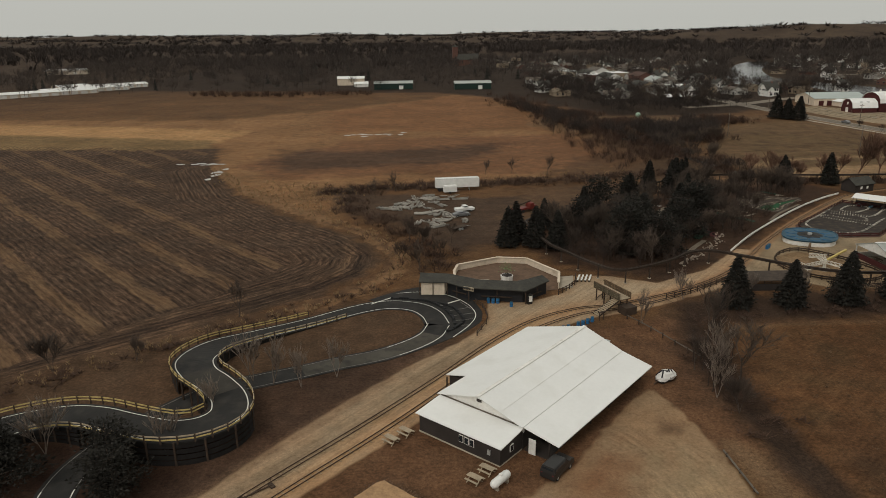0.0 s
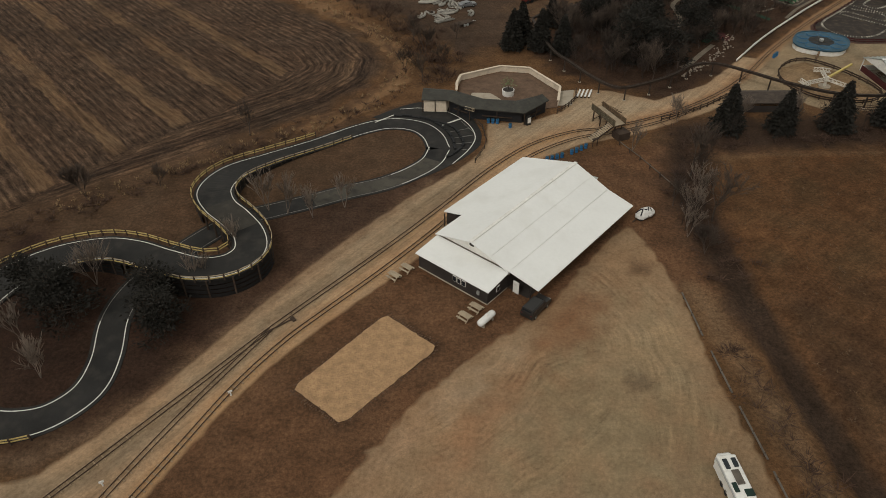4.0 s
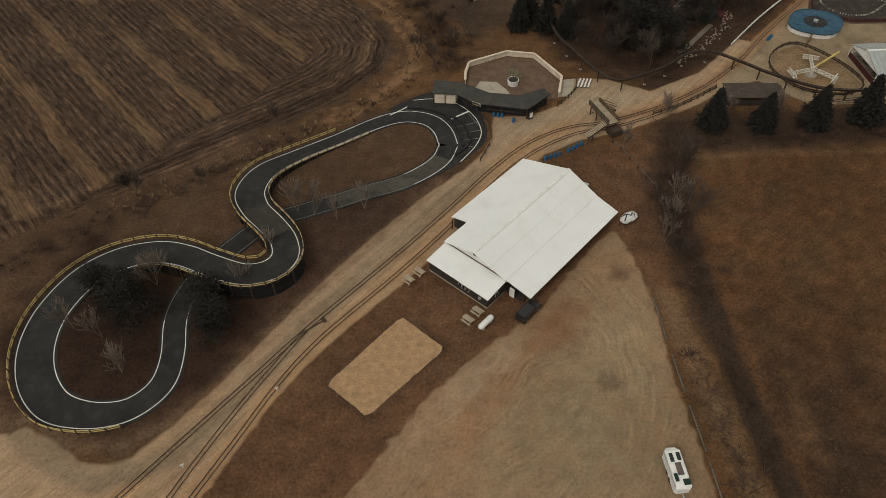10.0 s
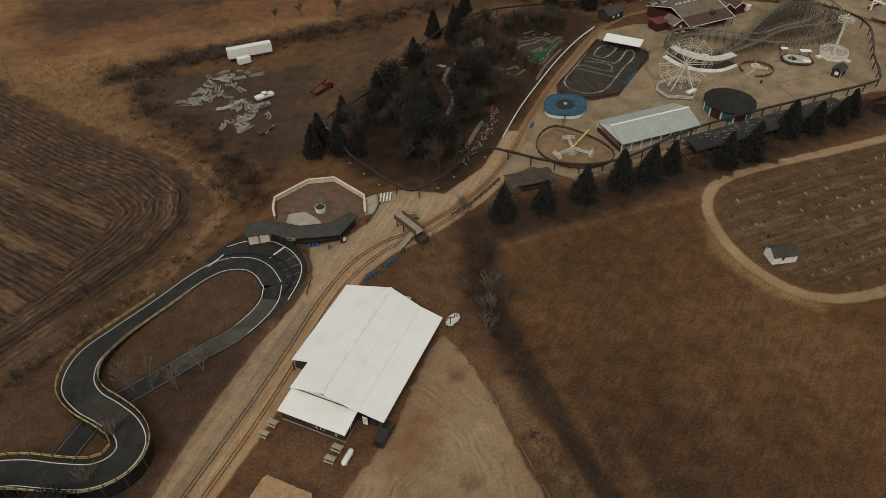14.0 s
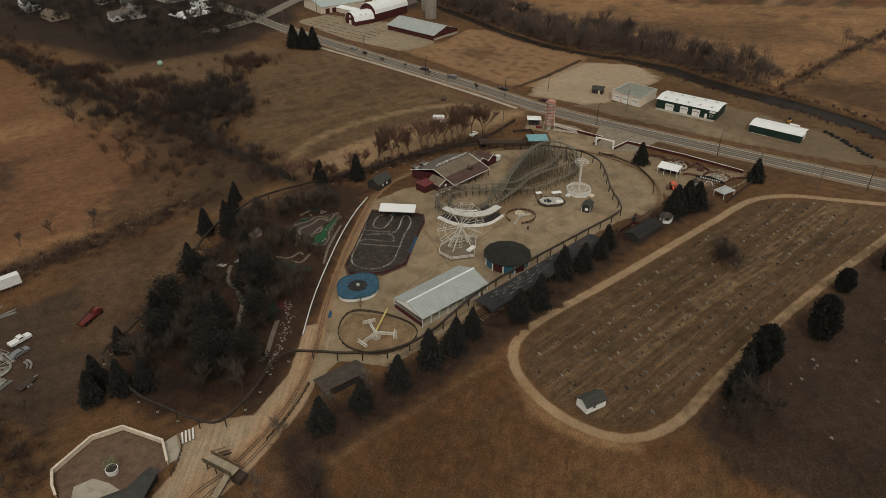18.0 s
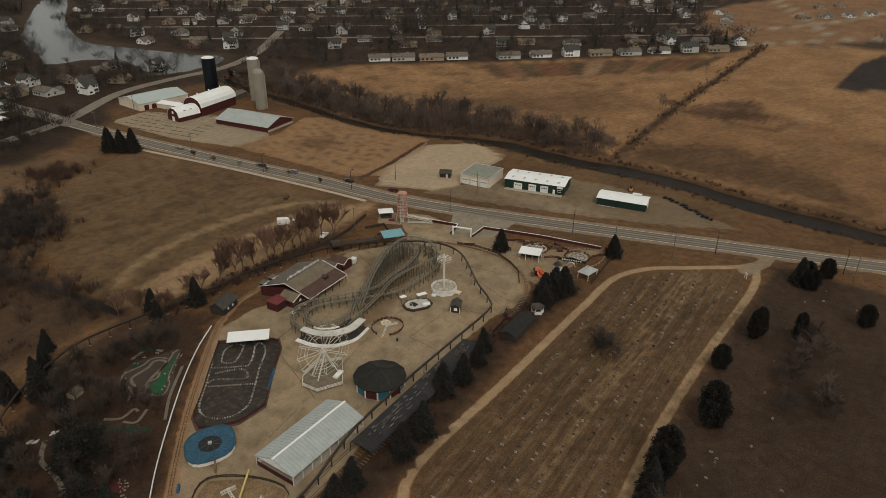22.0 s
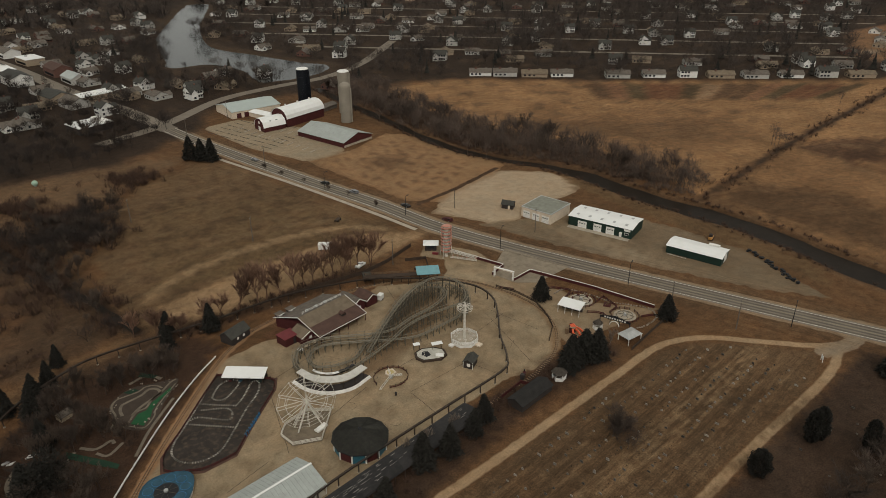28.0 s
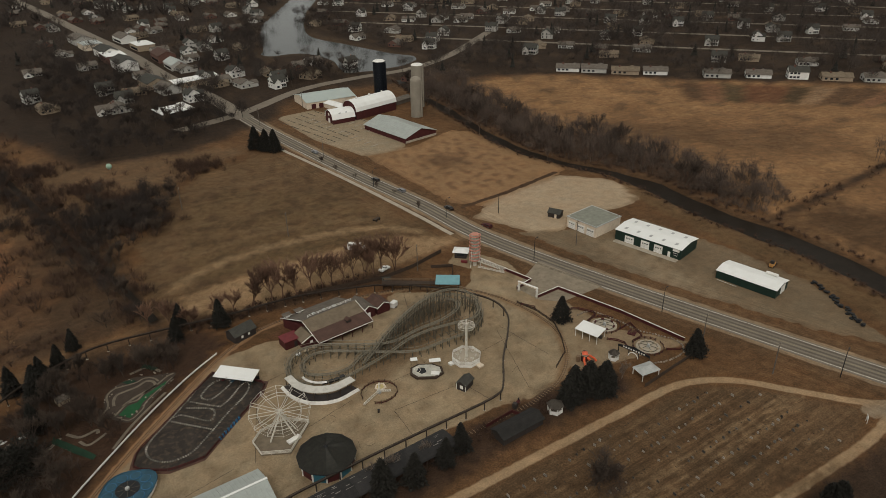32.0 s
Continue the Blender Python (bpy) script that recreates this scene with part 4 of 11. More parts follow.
def ground_mesh():
    ny, nx = GX.shape
    me = bpy.data.meshes.new("ground")
    co = np.stack([GX, GY, GZ], -1).reshape(-1, 3)
    idx = np.arange(ny * nx).reshape(ny, nx)
    quads = np.stack([idx[:-1, :-1], idx[:-1, 1:], idx[1:, 1:], idx[1:, :-1]], -1).reshape(-1, 4)
    me.vertices.add(len(co))
    me.vertices.foreach_set("co", co.ravel())
    me.loops.add(quads.size)
    me.loops.foreach_set("vertex_index", quads.ravel())
    me.polygons.add(len(quads))
    me.polygons.foreach_set("loop_start", np.arange(0, quads.size, 4))
    me.update(calc_edges=True)
    me.polygons.foreach_set("use_smooth", [True] * len(quads))
    for name, arr in (("soil", COL), ("paving", TOP)):
        a = me.attributes.new(name, "FLOAT_COLOR", "POINT")
        a.data.foreach_set("color", np.concatenate([arr.reshape(-1, 3), np.ones((len(co), 1))], 1).ravel())
    for name, arr in (("furrow", FUR), ("tilled", FAMT), ("across", ACR), ("along", ALO), ("marks", STK), ("edge", np.clip(EDGE, -9, 9))):
        b = me.attributes.new(name, "FLOAT", "POINT")
        b.data.foreach_set("value", arr.ravel())
    return me


def ground_material():
    m = bpy.data.materials.new("soil_and_dry_grass")
    m.use_nodes = True
    n, k = m.node_tree.nodes, m.node_tree.links
    p = n["Principled BSDF"]
    p.inputs["Roughness"].default_value = 0.95
    p.inputs["Specular IOR Level"].default_value = 0.1
    geo = n.new("ShaderNodeNewGeometry")
    col, fur, til = (n.new("ShaderNodeAttribute") for _ in range(3))
    col.attribute_name, fur.attribute_name, til.attribute_name = "soil", "furrow", "tilled"

    def noise_of(scale, detail, lo, hi, rough=0.6):
        t = n.new("ShaderNodeTexNoise")
        t.inputs["Scale"].default_value, t.inputs["Detail"].default_value, t.inputs["Roughness"].default_value = scale, detail, rough
        k.new(geo.outputs["Position"], t.inputs["Vector"])
        r = n.new("ShaderNodeMapRange")
        r.inputs["From Min"].default_value, r.inputs["From Max"].default_value = 0.28, 0.72
        r.inputs["To Min"].default_value, r.inputs["To Max"].default_value = lo, hi
        k.new(t.outputs["Fac"], r.inputs["Value"])
        return r.outputs[0], t.outputs["Fac"]

    def mul(a, b):
        x = n.new("ShaderNodeMath")
        x.operation = "MULTIPLY"
        k.new(a, x.inputs[0])
        k.new(b, x.inputs[1])
        return x.outputs[0]

    a, _ = noise_of(0.035, 6, 0.72, 1.28)
    b, bf = noise_of(0.32, 6, 0.62, 1.4, 0.72)
    c, cf = noise_of(2.2, 4, 0.56, 1.46, 0.66)
    acr, alo, stk = (n.new("ShaderNodeAttribute") for _ in range(3))
    acr.attribute_name, alo.attribute_name, stk.attribute_name = "across", "along", "marks"
    xyz = n.new("ShaderNodeCombineXYZ")
    for src, slot, k_ in ((acr, "X", 1.5), (alo, "Y", 0.075)):
        sc_ = n.new("ShaderNodeMath")
        sc_.operation = "MULTIPLY"
        sc_.inputs[1].default_value = k_
        k.new(src.outputs["Fac"], sc_.inputs[0])
        k.new(sc_.outputs[0], xyz.inputs[slot])
    st = n.new("ShaderNodeTexNoise")
    st.inputs["Scale"].default_value, st.inputs["Detail"].default_value, st.inputs["Roughness"].default_value = 0.8, 5, 0.75
    k.new(xyz.outputs[0], st.inputs["Vector"])
    sr2 = n.new("ShaderNodeMapRange")
    sr2.inputs["From Min"].default_value, sr2.inputs["From Max"].default_value = 0.3, 0.7
    sr2.inputs["To Min"].default_value, sr2.inputs["To Max"].default_value = 0.5, 1.5
    k.new(st.outputs["Fac"], sr2.inputs["Value"])
    sm = n.new("ShaderNodeMix")
    k.new(stk.outputs["Fac"], sm.inputs["Factor"])
    sm.inputs["A"].default_value = 1.0
    k.new(sr2.outputs[0], sm.inputs["B"])
    # stubble: long broken streaks along the rows, and the rows themselves
    rows_ = n.new("ShaderNodeCombineXYZ")
    for src, slot, k_ in ((fur, "X", 1.9), (alo, "Y", 0.26)):
        sc_ = n.new("ShaderNodeMath")
        sc_.operation = "MULTIPLY"
        sc_.inputs[1].default_value = k_
        k.new(src.outputs["Fac"], sc_.inputs[0])
        k.new(sc_.outputs[0], rows_.inputs[slot])
    stub = n.new("ShaderNodeTexNoise")
    stub.inputs["Scale"].default_value, stub.inputs["Detail"].default_value, stub.inputs["Roughness"].default_value = 1.0, 3, 0.6
    k.new(rows_.outputs[0], stub.inputs["Vector"])
    sb_ = n.new("ShaderNodeMapRange")
    sb_.inputs["From Min"].default_value, sb_.inputs["From Max"].default_value = 0.34, 0.66
    sb_.inputs["To Min"].default_value, sb_.inputs["To Max"].default_value = 0.5, 1.62
    k.new(stub.outputs["Fac"], sb_.inputs["Value"])
    wav = n.new("ShaderNodeMath")
    wav.operation = "MULTIPLY_ADD"
    k.new(fur.outputs["Fac"], wav.inputs[0])
    wav.inputs[1].default_value = 6.283 / 1.5
    k.new(bf, wav.inputs[2])
    sn = n.new("ShaderNodeMath")
    sn.operation = "SINE"
    k.new(wav.outputs[0], sn.inputs[0])
    sr = n.new("ShaderNodeMapRange")
    sr.inputs["From Min"].default_value, sr.inputs["From Max"].default_value = -1, 1
    sr.inputs["To Min"].default_value, sr.inputs["To Max"].default_value = 0.74, 1.26
    k.new(sn.outputs[0], sr.inputs["Value"])
    fm = n.new("ShaderNodeMix")
    k.new(til.outputs["Fac"], fm.inputs["Factor"])
    fm.inputs["A"].default_value = 1.0
    k.new(mul(sr.outputs[0], sb_.outputs[0]), fm.inputs["B"])
    d_, _ = noise_of(6.0, 2, 0.8, 1.22, 0.6)
    allv = mul(mul(mul(mul(a, d_), b), c), fm.outputs["Result"])
    # soil or paving, by the distance to the edge, frayed by two sizes of noise
    pav, edg = n.new("ShaderNodeAttribute"), n.new("ShaderNodeAttribute")
    pav.attribute_name, edg.attribute_name = "paving", "edge"
    fray = edg.outputs["Fac"]
    for src, amt in ((bf, 1.0), (cf, 0.7)):
        ad = n.new("ShaderNodeMath")
        ad.operation = "MULTIPLY_ADD"
        ad.inputs[1].default_value = amt
        k.new(src, ad.inputs[0])
        k.new(fray, ad.inputs[2])
        fray = ad.outputs[0]
    ew = n.new("ShaderNodeMapRange")
    ew.inputs["From Min"].default_value, ew.inputs["From Max"].default_value = 0.85 - 0.25, 0.85 + 0.25
    ew.inputs["To Min"].default_value, ew.inputs["To Max"].default_value = 1.0, 0.0
    k.new(fray, ew.inputs["Value"])
    two = n.new("ShaderNodeMix")
    two.data_type = "RGBA"
    k.new(ew.outputs[0], two.inputs["Factor"])
    k.new(col.outputs["Color"], two.inputs["A"])
    k.new(pav.outputs["Color"], two.inputs["B"])
    vm = n.new("ShaderNodeVectorMath")
    vm.operation = "SCALE"
    k.new(two.outputs["Result"], vm.inputs[0])
    ex = n.new("ShaderNodeMath")
    ex.operation = "MULTIPLY_ADD"
    ex.inputs[1].default_value, ex.inputs[2].default_value = -0.42, 0.92
    k.new(ew.outputs[0], ex.inputs[0])
    pw = n.new("ShaderNodeMath")
    pw.operation = "POWER"
    k.new(allv, pw.inputs[0])
    k.new(ex.outputs[0], pw.inputs[1])
    k.new(mul(pw.outputs[0], sm.outputs["Result"]), vm.inputs["Scale"])
    # patches of redder and greyer earth
    hf, hr = noise_of(0.11, 5, 0.0, 1.0, 0.7)
    tint = n.new("ShaderNodeMix")
    tint.data_type = "RGBA"
    tint.inputs["A"].default_value, tint.inputs["B"].default_value = (1.07, 0.98, 0.92, 1), (0.98, 1.0, 1.02, 1)
    k.new(hf, tint.inputs["Factor"])
    vt = n.new("ShaderNodeVectorMath")
    vt.operation = "MULTIPLY"
    k.new(vm.outputs[0], vt.inputs[0])
    k.new(tint.outputs["Result"], vt.inputs[1])
    k.new(vt.outputs[0], p.inputs["Base Color"])
    bump = n.new("ShaderNodeBump")
    bump.inputs["Strength"].default_value, bump.inputs["Distance"].default_value = 0.6, 0.16
    k.new(cf, bump.inputs["Height"])
    k.new(bump.outputs[0], p.inputs["Normal"])
    return m


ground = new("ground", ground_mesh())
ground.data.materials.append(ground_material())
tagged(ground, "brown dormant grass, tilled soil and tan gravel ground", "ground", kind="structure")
water_z = -0.9
g = Geo()
rv = spline(RIVER, 4)
rv = np.concatenate([rv, np.full((len(rv), 1), water_z)], 1)
n_rv, w_rv = normals(rv), np.interp(rv[:, 1], [215, 252], [6.8, 3.8]) + 0.9 * np.sin(rv[:, 1] / 7.1) * np.sin(rv[:, 1] / 17.3 + 1)
g.ribbon(*[[(p[0] + s_ * n_[0] * w_, p[1] + s_ * n_[1] * w_, p[2]) for p, n_, w_ in zip(rv, n_rv, w_rv)] for s_ in (1, -1)])
ck = spline(CREEK, 3)
solo("water_creek", Geo().ribbon(offset(ck, 1.5, -0.62), offset(ck, -1.5, -0.62)), WATER, "narrow dark creek in a grassy cut", "creek", kind="structure")
solo("water_river", g, WATER, "still dark brown river between grassy banks", "river", kind="structure")
g = Geo()
lake_ring = spline(LAKE_OUT, 6, True)
g.add([(p[0], p[1], -0.7) for p in lake_ring], [tuple(range(len(lake_ring)))])
solo("water_lake", g, LAKE, "pale grey mill pond reflecting the sky", "lake", kind="structure")

sand = [(-7.2, 66.9), (-0.2, 61), (-10.8, 49.2), (-17.2, 54.4)]
rim, r_rim = [], np.random.RandomState(15)
for a_, b_ in zip(sand, sand[1:] + sand[:1]):
    for q_ in np.linspace(0.05, 0.95, 24):
        rim.append((a_[0] * (1 - q_) + b_[0] * q_ + r_rim.normal(0, 0.04), a_[1] * (1 - q_) + b_[1] * q_ + r_rim.normal(0, 0.04)))
SAND = mat("raked_sand", (0.36, 0.222, 0.115), 0.97, 0.0, 0.3, 0.9, 4.5, 1.0, (0.26, 0.155, 0.085), 0.6, bump_dist=0.14)
sp = new("floor_sand", Geo().prism(rim[::-1], 0.0, 0.08).mesh("floor_sand", SAND))
CLOD = mat("dark_turf_clods", (0.1, 0.06, 0.036), 0.95, 0, 0.3, 0.5, 5, 0.0, isl=True)
g = Geo()
mid_s = np.mean(sand, axis=0)
for px_, py_ in rim * 6:
    w_, o_ = r_rim.uniform(0.06, 0.17), 1.0 + abs(r_rim.normal(0.012, 0.045))
    g.box(mid_s[0] + (px_ - mid_s[0]) * o_, mid_s[1] + (py_ - mid_s[1]) * o_, -0.02, w_ * 1.4, w_, w_ * 0.6, r_rim.uniform(0, 180), 0.03)
solo("turf_clods", g, CLOD, "dark turf clods along the sand's rim", "clods", kind="stuff")
tagged(sp, "rectangular patch of raked tan sand in dry grass", "sand", kind="structure")

SNOW = mat("old_snow", (0.5, 0.49, 0.46), 0.8, 0.0, 0.25, 0.8, 5.0, 0.3, (0.2, 0.15, 0.1), 0.5)
r_s = np.random.RandomState(44)
for cx, cy, lx, ly, k_, z_ in ((-88, 262, 7, 2.5, 0.6, 9), (-80, 242, 2, 9, 0.3, 8), (-38, 334, 7, 3, 0, 7), (-22, 335, 6, 3.5, 0, 6), (60, 190, 2.5, 1, 0.4, 3)):
    for j_ in range(z_):
        px_, py_ = cx + r_s.normal(0, lx * 0.6), cy + r_s.normal(0, ly * 0.6)
        ring = [(px_ + r_s.uniform(0.5, 1.4) * (0.7 + lx * 0.12) * math.cos(a_), py_ + r_s.uniform(0.5, 1.4) * (0.5 + ly * 0.1) * math.sin(a_)) for a_ in np.arange(0, 6.2, 0.52)]
        solo("snow_patch", Geo().prism(ring, 0.0, 0.1), SNOW, "thin ragged patch of old snow on soil", "snow", "snow patches")

# ---- roads, kart track, railway ----
def slab(g, pts, thick=0.15):
    """A plate with a sloping top face through the given corners."""
    n = len(pts)
    g.add([*pts, *[(p[0], p[1], p[2] - thick) for p in pts]], [tuple(range(n)), tuple(range(2 * n - 1, n - 1, -1))] + [(i, n + i, n + (i + 1) % n, (i + 1) % n) for i in range(n)])
    return g


def near_i(line, p):
    return int(np.argmin(np.hypot(line[:, 0] - p[0], line[:, 1] - p[1])))


def strip(line, lo, hi, dz, thick=0.0, g=None):
    """A ribbon along a line between two offsets, each a number or one value a point."""
    n = normals(line)
    a, b = (np.broadcast_to(v, len(line)) for v in (hi, lo))
    lf = [(p[0] + m[0] * o, p[1] + m[1] * o, p[2] + dz) for p, m, o in zip(line, n, a)]
    rt = [(p[0] + m[0] * o, p[1] + m[1] * o, p[2] + dz) for p, m, o in zip(line, n, b)]
    return (g or Geo()).ribbon(lf, rt, thick)


TRACK = [(-0.9, 109.5, 0, 2.1), (-2.2, 114.1, 0, 2.1), (-5.0, 117.5, 0, 2.1), (-10, 118.7, 0, 2.1), (-15.4, 116.6, 0, 2.0), (-23.3, 110.6, 0.1, 1.9), (-30.2, 105.0, 0.6, 2.0), (-35.2, 99.3, 1.4, 2.6), (-36.4, 93, 2.2, 2.9), (-34.3, 88, 2.7, 2.6),
         (-30.9, 84.2, 3, 2.5), (-27.9, 80.4, 3, 2.4), (-26.9, 76.4, 3, 2.5), (-29, 73.4, 3, 2.5), (-33.2, 72.6, 3, 2.4), (-38.8, 74.6, 2.8, 2.4), (-44.1, 77, 2.4, 2.5), (-49.4, 78.2, 1.7, 2.7), (-55.6, 77.0, 0.9, 2.9),
         (-60.2, 73.2, 0.4, 3), (-62.8, 66.9, 0, 3), (-62.6, 60.4, 0, 3), (-60.2, 54.5, 0, 2.9), (-56, 50.1, 0, 2.7), (-51.1, 48.6, 0, 2.4), (-46.5, 48.9, 0, 2.2), (-43.4, 50.6, 0, 2.1), (-41.2, 54, 0, 2.1), (-41.2, 59, 0, 2),
         (-42.6, 65.3, 0, 2), (-42.4, 70.4, 0, 2), (-40.4, 76, 0, 2), (-36, 83, 0, 2), (-32, 87.6, 0, 2), (-26.5, 90.4, 0, 2), (-20.8, 93, 0, 2), (-16.1, 95.4, 0, 2), (-10.1, 98, 0, 2), (-5.4, 101.4, 0, 2), (-2.2, 105.2, 0, 2.05), (-0.9, 109.5, 0, 2.1)]
tk = spline(TRACK, 0.8)
hw = tk[:, 3]
kart = new("road_kart_track", strip(tk, -hw - 0.25, hw + 0.25, 0.05, 0.25).mesh("road_kart_track", ASPHALT))
tagged(kart, "dark asphalt kart track with worn white edge lines", "kart track", kind="structure")
low_a, low_b = near_i(tk, (-42.6, 65.3)), near_i(tk, (-8, 99.6))
for side in (1, -1):
    for i0, i1, m_, w_ in ((0, low_a, PAINT_LINE, 0.07), (low_a, low_b, FADED, 0.05), (low_b, len(tk), PAINT_LINE, 0.07)):
        s_ = slice(i0, i1 + 1)
        part("edge_line", strip(tk[s_], side * (hw[s_] - 0.25) - w_, side * (hw[s_] - 0.25) + w_, 0.075), m_, kart)
WORN_ASPHALT = mat("dusty_worn_asphalt", (0.062, 0.055, 0.043), 0.9, 0.0, 0.3, 0.25, 8.0, 0.2, (0.024, 0.022, 0.019), 0.85)
i0, i1 = near_i(tk, (-20.8, 93)), near_i(tk, (-1.6, 106.5))
part("worn_surface", strip(tk[i0:i1], -hw[i0:i1] + 0.35, hw[i0:i1] - 0.35, 0.056), WORN_ASPHALT, kart, "dusty pale worn strip of the lane")
i0, i1 = near_i(tk, (-34.3, 88)), near_i(tk, (-28.4, 81))
part("worn_surface", strip(tk[i0:i1], -hw[i0:i1] * 0.8, hw[i0:i1] * 0.85, 0.056), mat("worn_bridge_asphalt", (0.034, 0.03, 0.024), 0.9, 0.0, 0.4, 0.3, 6.0, 0.2, (0.06, 0.05, 0.038), 0.6), kart, "dusty pale worn strip of the lane")
apron = spline([(-13.9, 121.2), (-9.8, 124.8), (-5.6, 127.4), (-2.0, 127.6), (1.0, 126.8), (3.2, 124.6), (5.1, 121.5), (6.7, 115.6), (6.7, 112.9), (6.0, 109.9), (2.3, 105.1), (-3.3, 100.2), (-10, 96.6)], 0.8).tolist() + [(-6, 101), (-2, 106), (-1, 110), (-2.4, 114), (-5, 117.4), (-10, 118.6)]
part("pit_lane", Geo().prism(apron[::-1], -0.1, 0.135), ASPHALT, kart)
pit = spline([(-8.9, 124.5, 0), (-4.5, 125.0, 0), (0.2, 123.6, 0), (4.0, 119.3, 0), (5.6, 114.0, 0), (4.4, 109.3, 0), (1.5, 104.4, 0)], 0.8)
part("edge_line", strip(pit, -0.08, 0.08, 0.045), PAINT_LINE, kart)
part("start_line", Geo().box(1.1, 119.3, 0.045, 5.0, 0.4, 0.03, 36), PAINT_LINE, kart)
part("arrow_line", strip(np.array([(-13.3, 119.1, 0), (-9.8, 122.2, 0)]), -0.12, 0.12, 0.05), PAINT_LINE, kart)
for a_, b_ in (((3.0, 119.8), (5.4, 115.3)), ((1.4, 113.2), (5.3, 114.4)), ((1.9, 111.1), (5.1, 111.8)), ((2.0, 108.9), (4.3, 109.3)), ((0.6, 115.4), (4.7, 117.0)), ((3.6, 112.2), (3.4, 110))):
    part("grid_line", Geo().beam((*a_, 0.05), (*b_, 0.05), 0.09, 0.02), FADED, kart)
g = Geo()
for ln_ in ([(-9.6, 121.6, 0), (-6.4, 121.3, 0), (-2.9, 119.9, 0), (-0.1, 116.7, 0), (1.4, 112.9, 0), (1.9, 109.3, 0)], [(-1.6, 119.2, 0), (1.5, 117.1, 0), (3.2, 112.6, 0), (3.3, 110.4, 0), (2.0, 108.0, 0), (0.6, 106.6, 0)]):
    for p in spline(ln_, 0.5):
        g.cyl(p[0], p[1], 0.03, 0.28, 0.22, 9)
        g.cyl(p[0], p[1], 0.25, 0.26, 0.2, 9) if int(p[0] * 7) % 3 else None
solo("tyre_barrier", g, TYRE, "row of black tyres dividing the pit lane", "tyre barrier", kind="stuff")
# raised part: dark timber skirt walls, open where the lower lane passes beneath
low = tk[near_i(tk, (-42.6, 65.3)) + 1 : near_i(tk, (-20.8, 93))]
deck_posts = Geo().box(0, 0, 0, 0.22, 0.22, 1)
post_me, board_i = deck_posts.mesh("skirt_post", DARK_WOOD), 0
SKIRT_WOOD = mat("black_stained_timber", (0.012, 0.01, 0.009), 0.9, 0.0, 0.3, 0.8, 9.0, 0.2)
skirt = thing("embankment_wall", 0, 0, 0, 0, "dark timber wall carrying the raised kart lane", "retaining wall")
for side in (1, -1):
    pts, nn = tk[:, :3], normals(tk)
    run = [(p[0] + side * n[0] * (w + 0.3), p[1] + side * n[1] * (w + 0.3), p[2]) for p, n, w in zip(pts, nn, hw)]
    seg = []
    for i in range(near_i(tk, (-27, 107)), near_i(tk, (-60, 73))):
        p = run[i]
        opened = np.min(np.hypot(low[:, 0] - p[0], low[:, 1] - p[1])) < 2.6
        if p[2] > 0.35 and not opened:
            seg.append(p)
        if (opened or p[2] <= 0.35 or i == near_i(tk, (-60, 73)) - 1) and len(seg) > 2:
            for k in range(4):
                lo, hi = k / 4, (k + 0.86) / 4
                a = [(q[0], q[1], q[2] * hi) for q in seg]
                b = [(q[0], q[1], q[2] * lo) for q in seg]
                w = Geo().ribbon(a, b)
                part("plank", w, SKIRT_WOOD, skirt)
            seg = []
        if i % 3 == 0 and p[2] > 0.3:
            o = part("post", post_me, DARK_WOOD, skirt)
            o.matrix_basis = pose(p[0], p[1], 0) @ Matrix.Diagonal((1, 1, p[2] + 0.05, 1))


def rail_fence(line, label, rails=((0.55, YELLOW), (0.95, YELLOW)), step=2.4, post=DARK_WOOD, hgt=1.05, name="fence", rail_w=0.07, rail_h=0.16):
    """Posts and long rails along a 3D line."""
    line = np.array(line, float)
    f = thing(name, *line[0][:3], 0, label, "fence")
    o = line[0][:3]
    me = Geo().box(0, 0, 0, 0.17, 0.17, hgt + 0.06).mesh("post", post)
    run = np.r_[0, np.cumsum(np.linalg.norm(np.diff(line[:, :2], axis=0), axis=1))]
    n = max(2, int(run[-1] / step) + 1)
    at = np.linspace(0, run[-1], n)
    pp = np.stack([np.interp(at, run, line[:, k]) for k in range(3)], 1) - o
    for p in pp:
        q = part("post", me, post, f)
        q.matrix_basis = pose(p[0], p[1], p[2])
    for z, m in rails:
        for a, b in zip(pp[:-1], pp[1:]):
            part("rail", Geo().beam((a[0], a[1], a[2] + z), (b[0], b[1], b[2] + z), rail_w, rail_h), m, f)
    return f


def side_line(i0, i1, off):
    nn = normals(tk)
    return [(tk[i, 0] + nn[i, 0] * (hw[i] * np.sign(off) + off), tk[i, 1] + nn[i, 1] * (hw[i] * np.sign(off) + off), tk[i, 2]) for i in range(i0, i1)]


rail_fence(side_line(near_i(tk, (-22, 111.5)), near_i(tk, (-45, 49.5)), -0.55), "yellow two-rail board fence along the kart lane", step=2.0)
rail_fence(side_line(near_i(tk, (-18, 114.4)), near_i(tk, (-52, 78)), 0.55), "pale yellow two-rail fence inside the kart lane", ((0.55, YELLOW), (0.95, PALE_WOOD)), step=1.9)
rail_fence([(5.4, 104.8, 0), (7.6, 110.5, 0), (7.2, 116.5, 0), (5.8, 119, 0)], "dark low board fence at the pit lane", ((0.4, DARK_WOOD), (0.8, DARK_WOOD)), hgt=0.9)

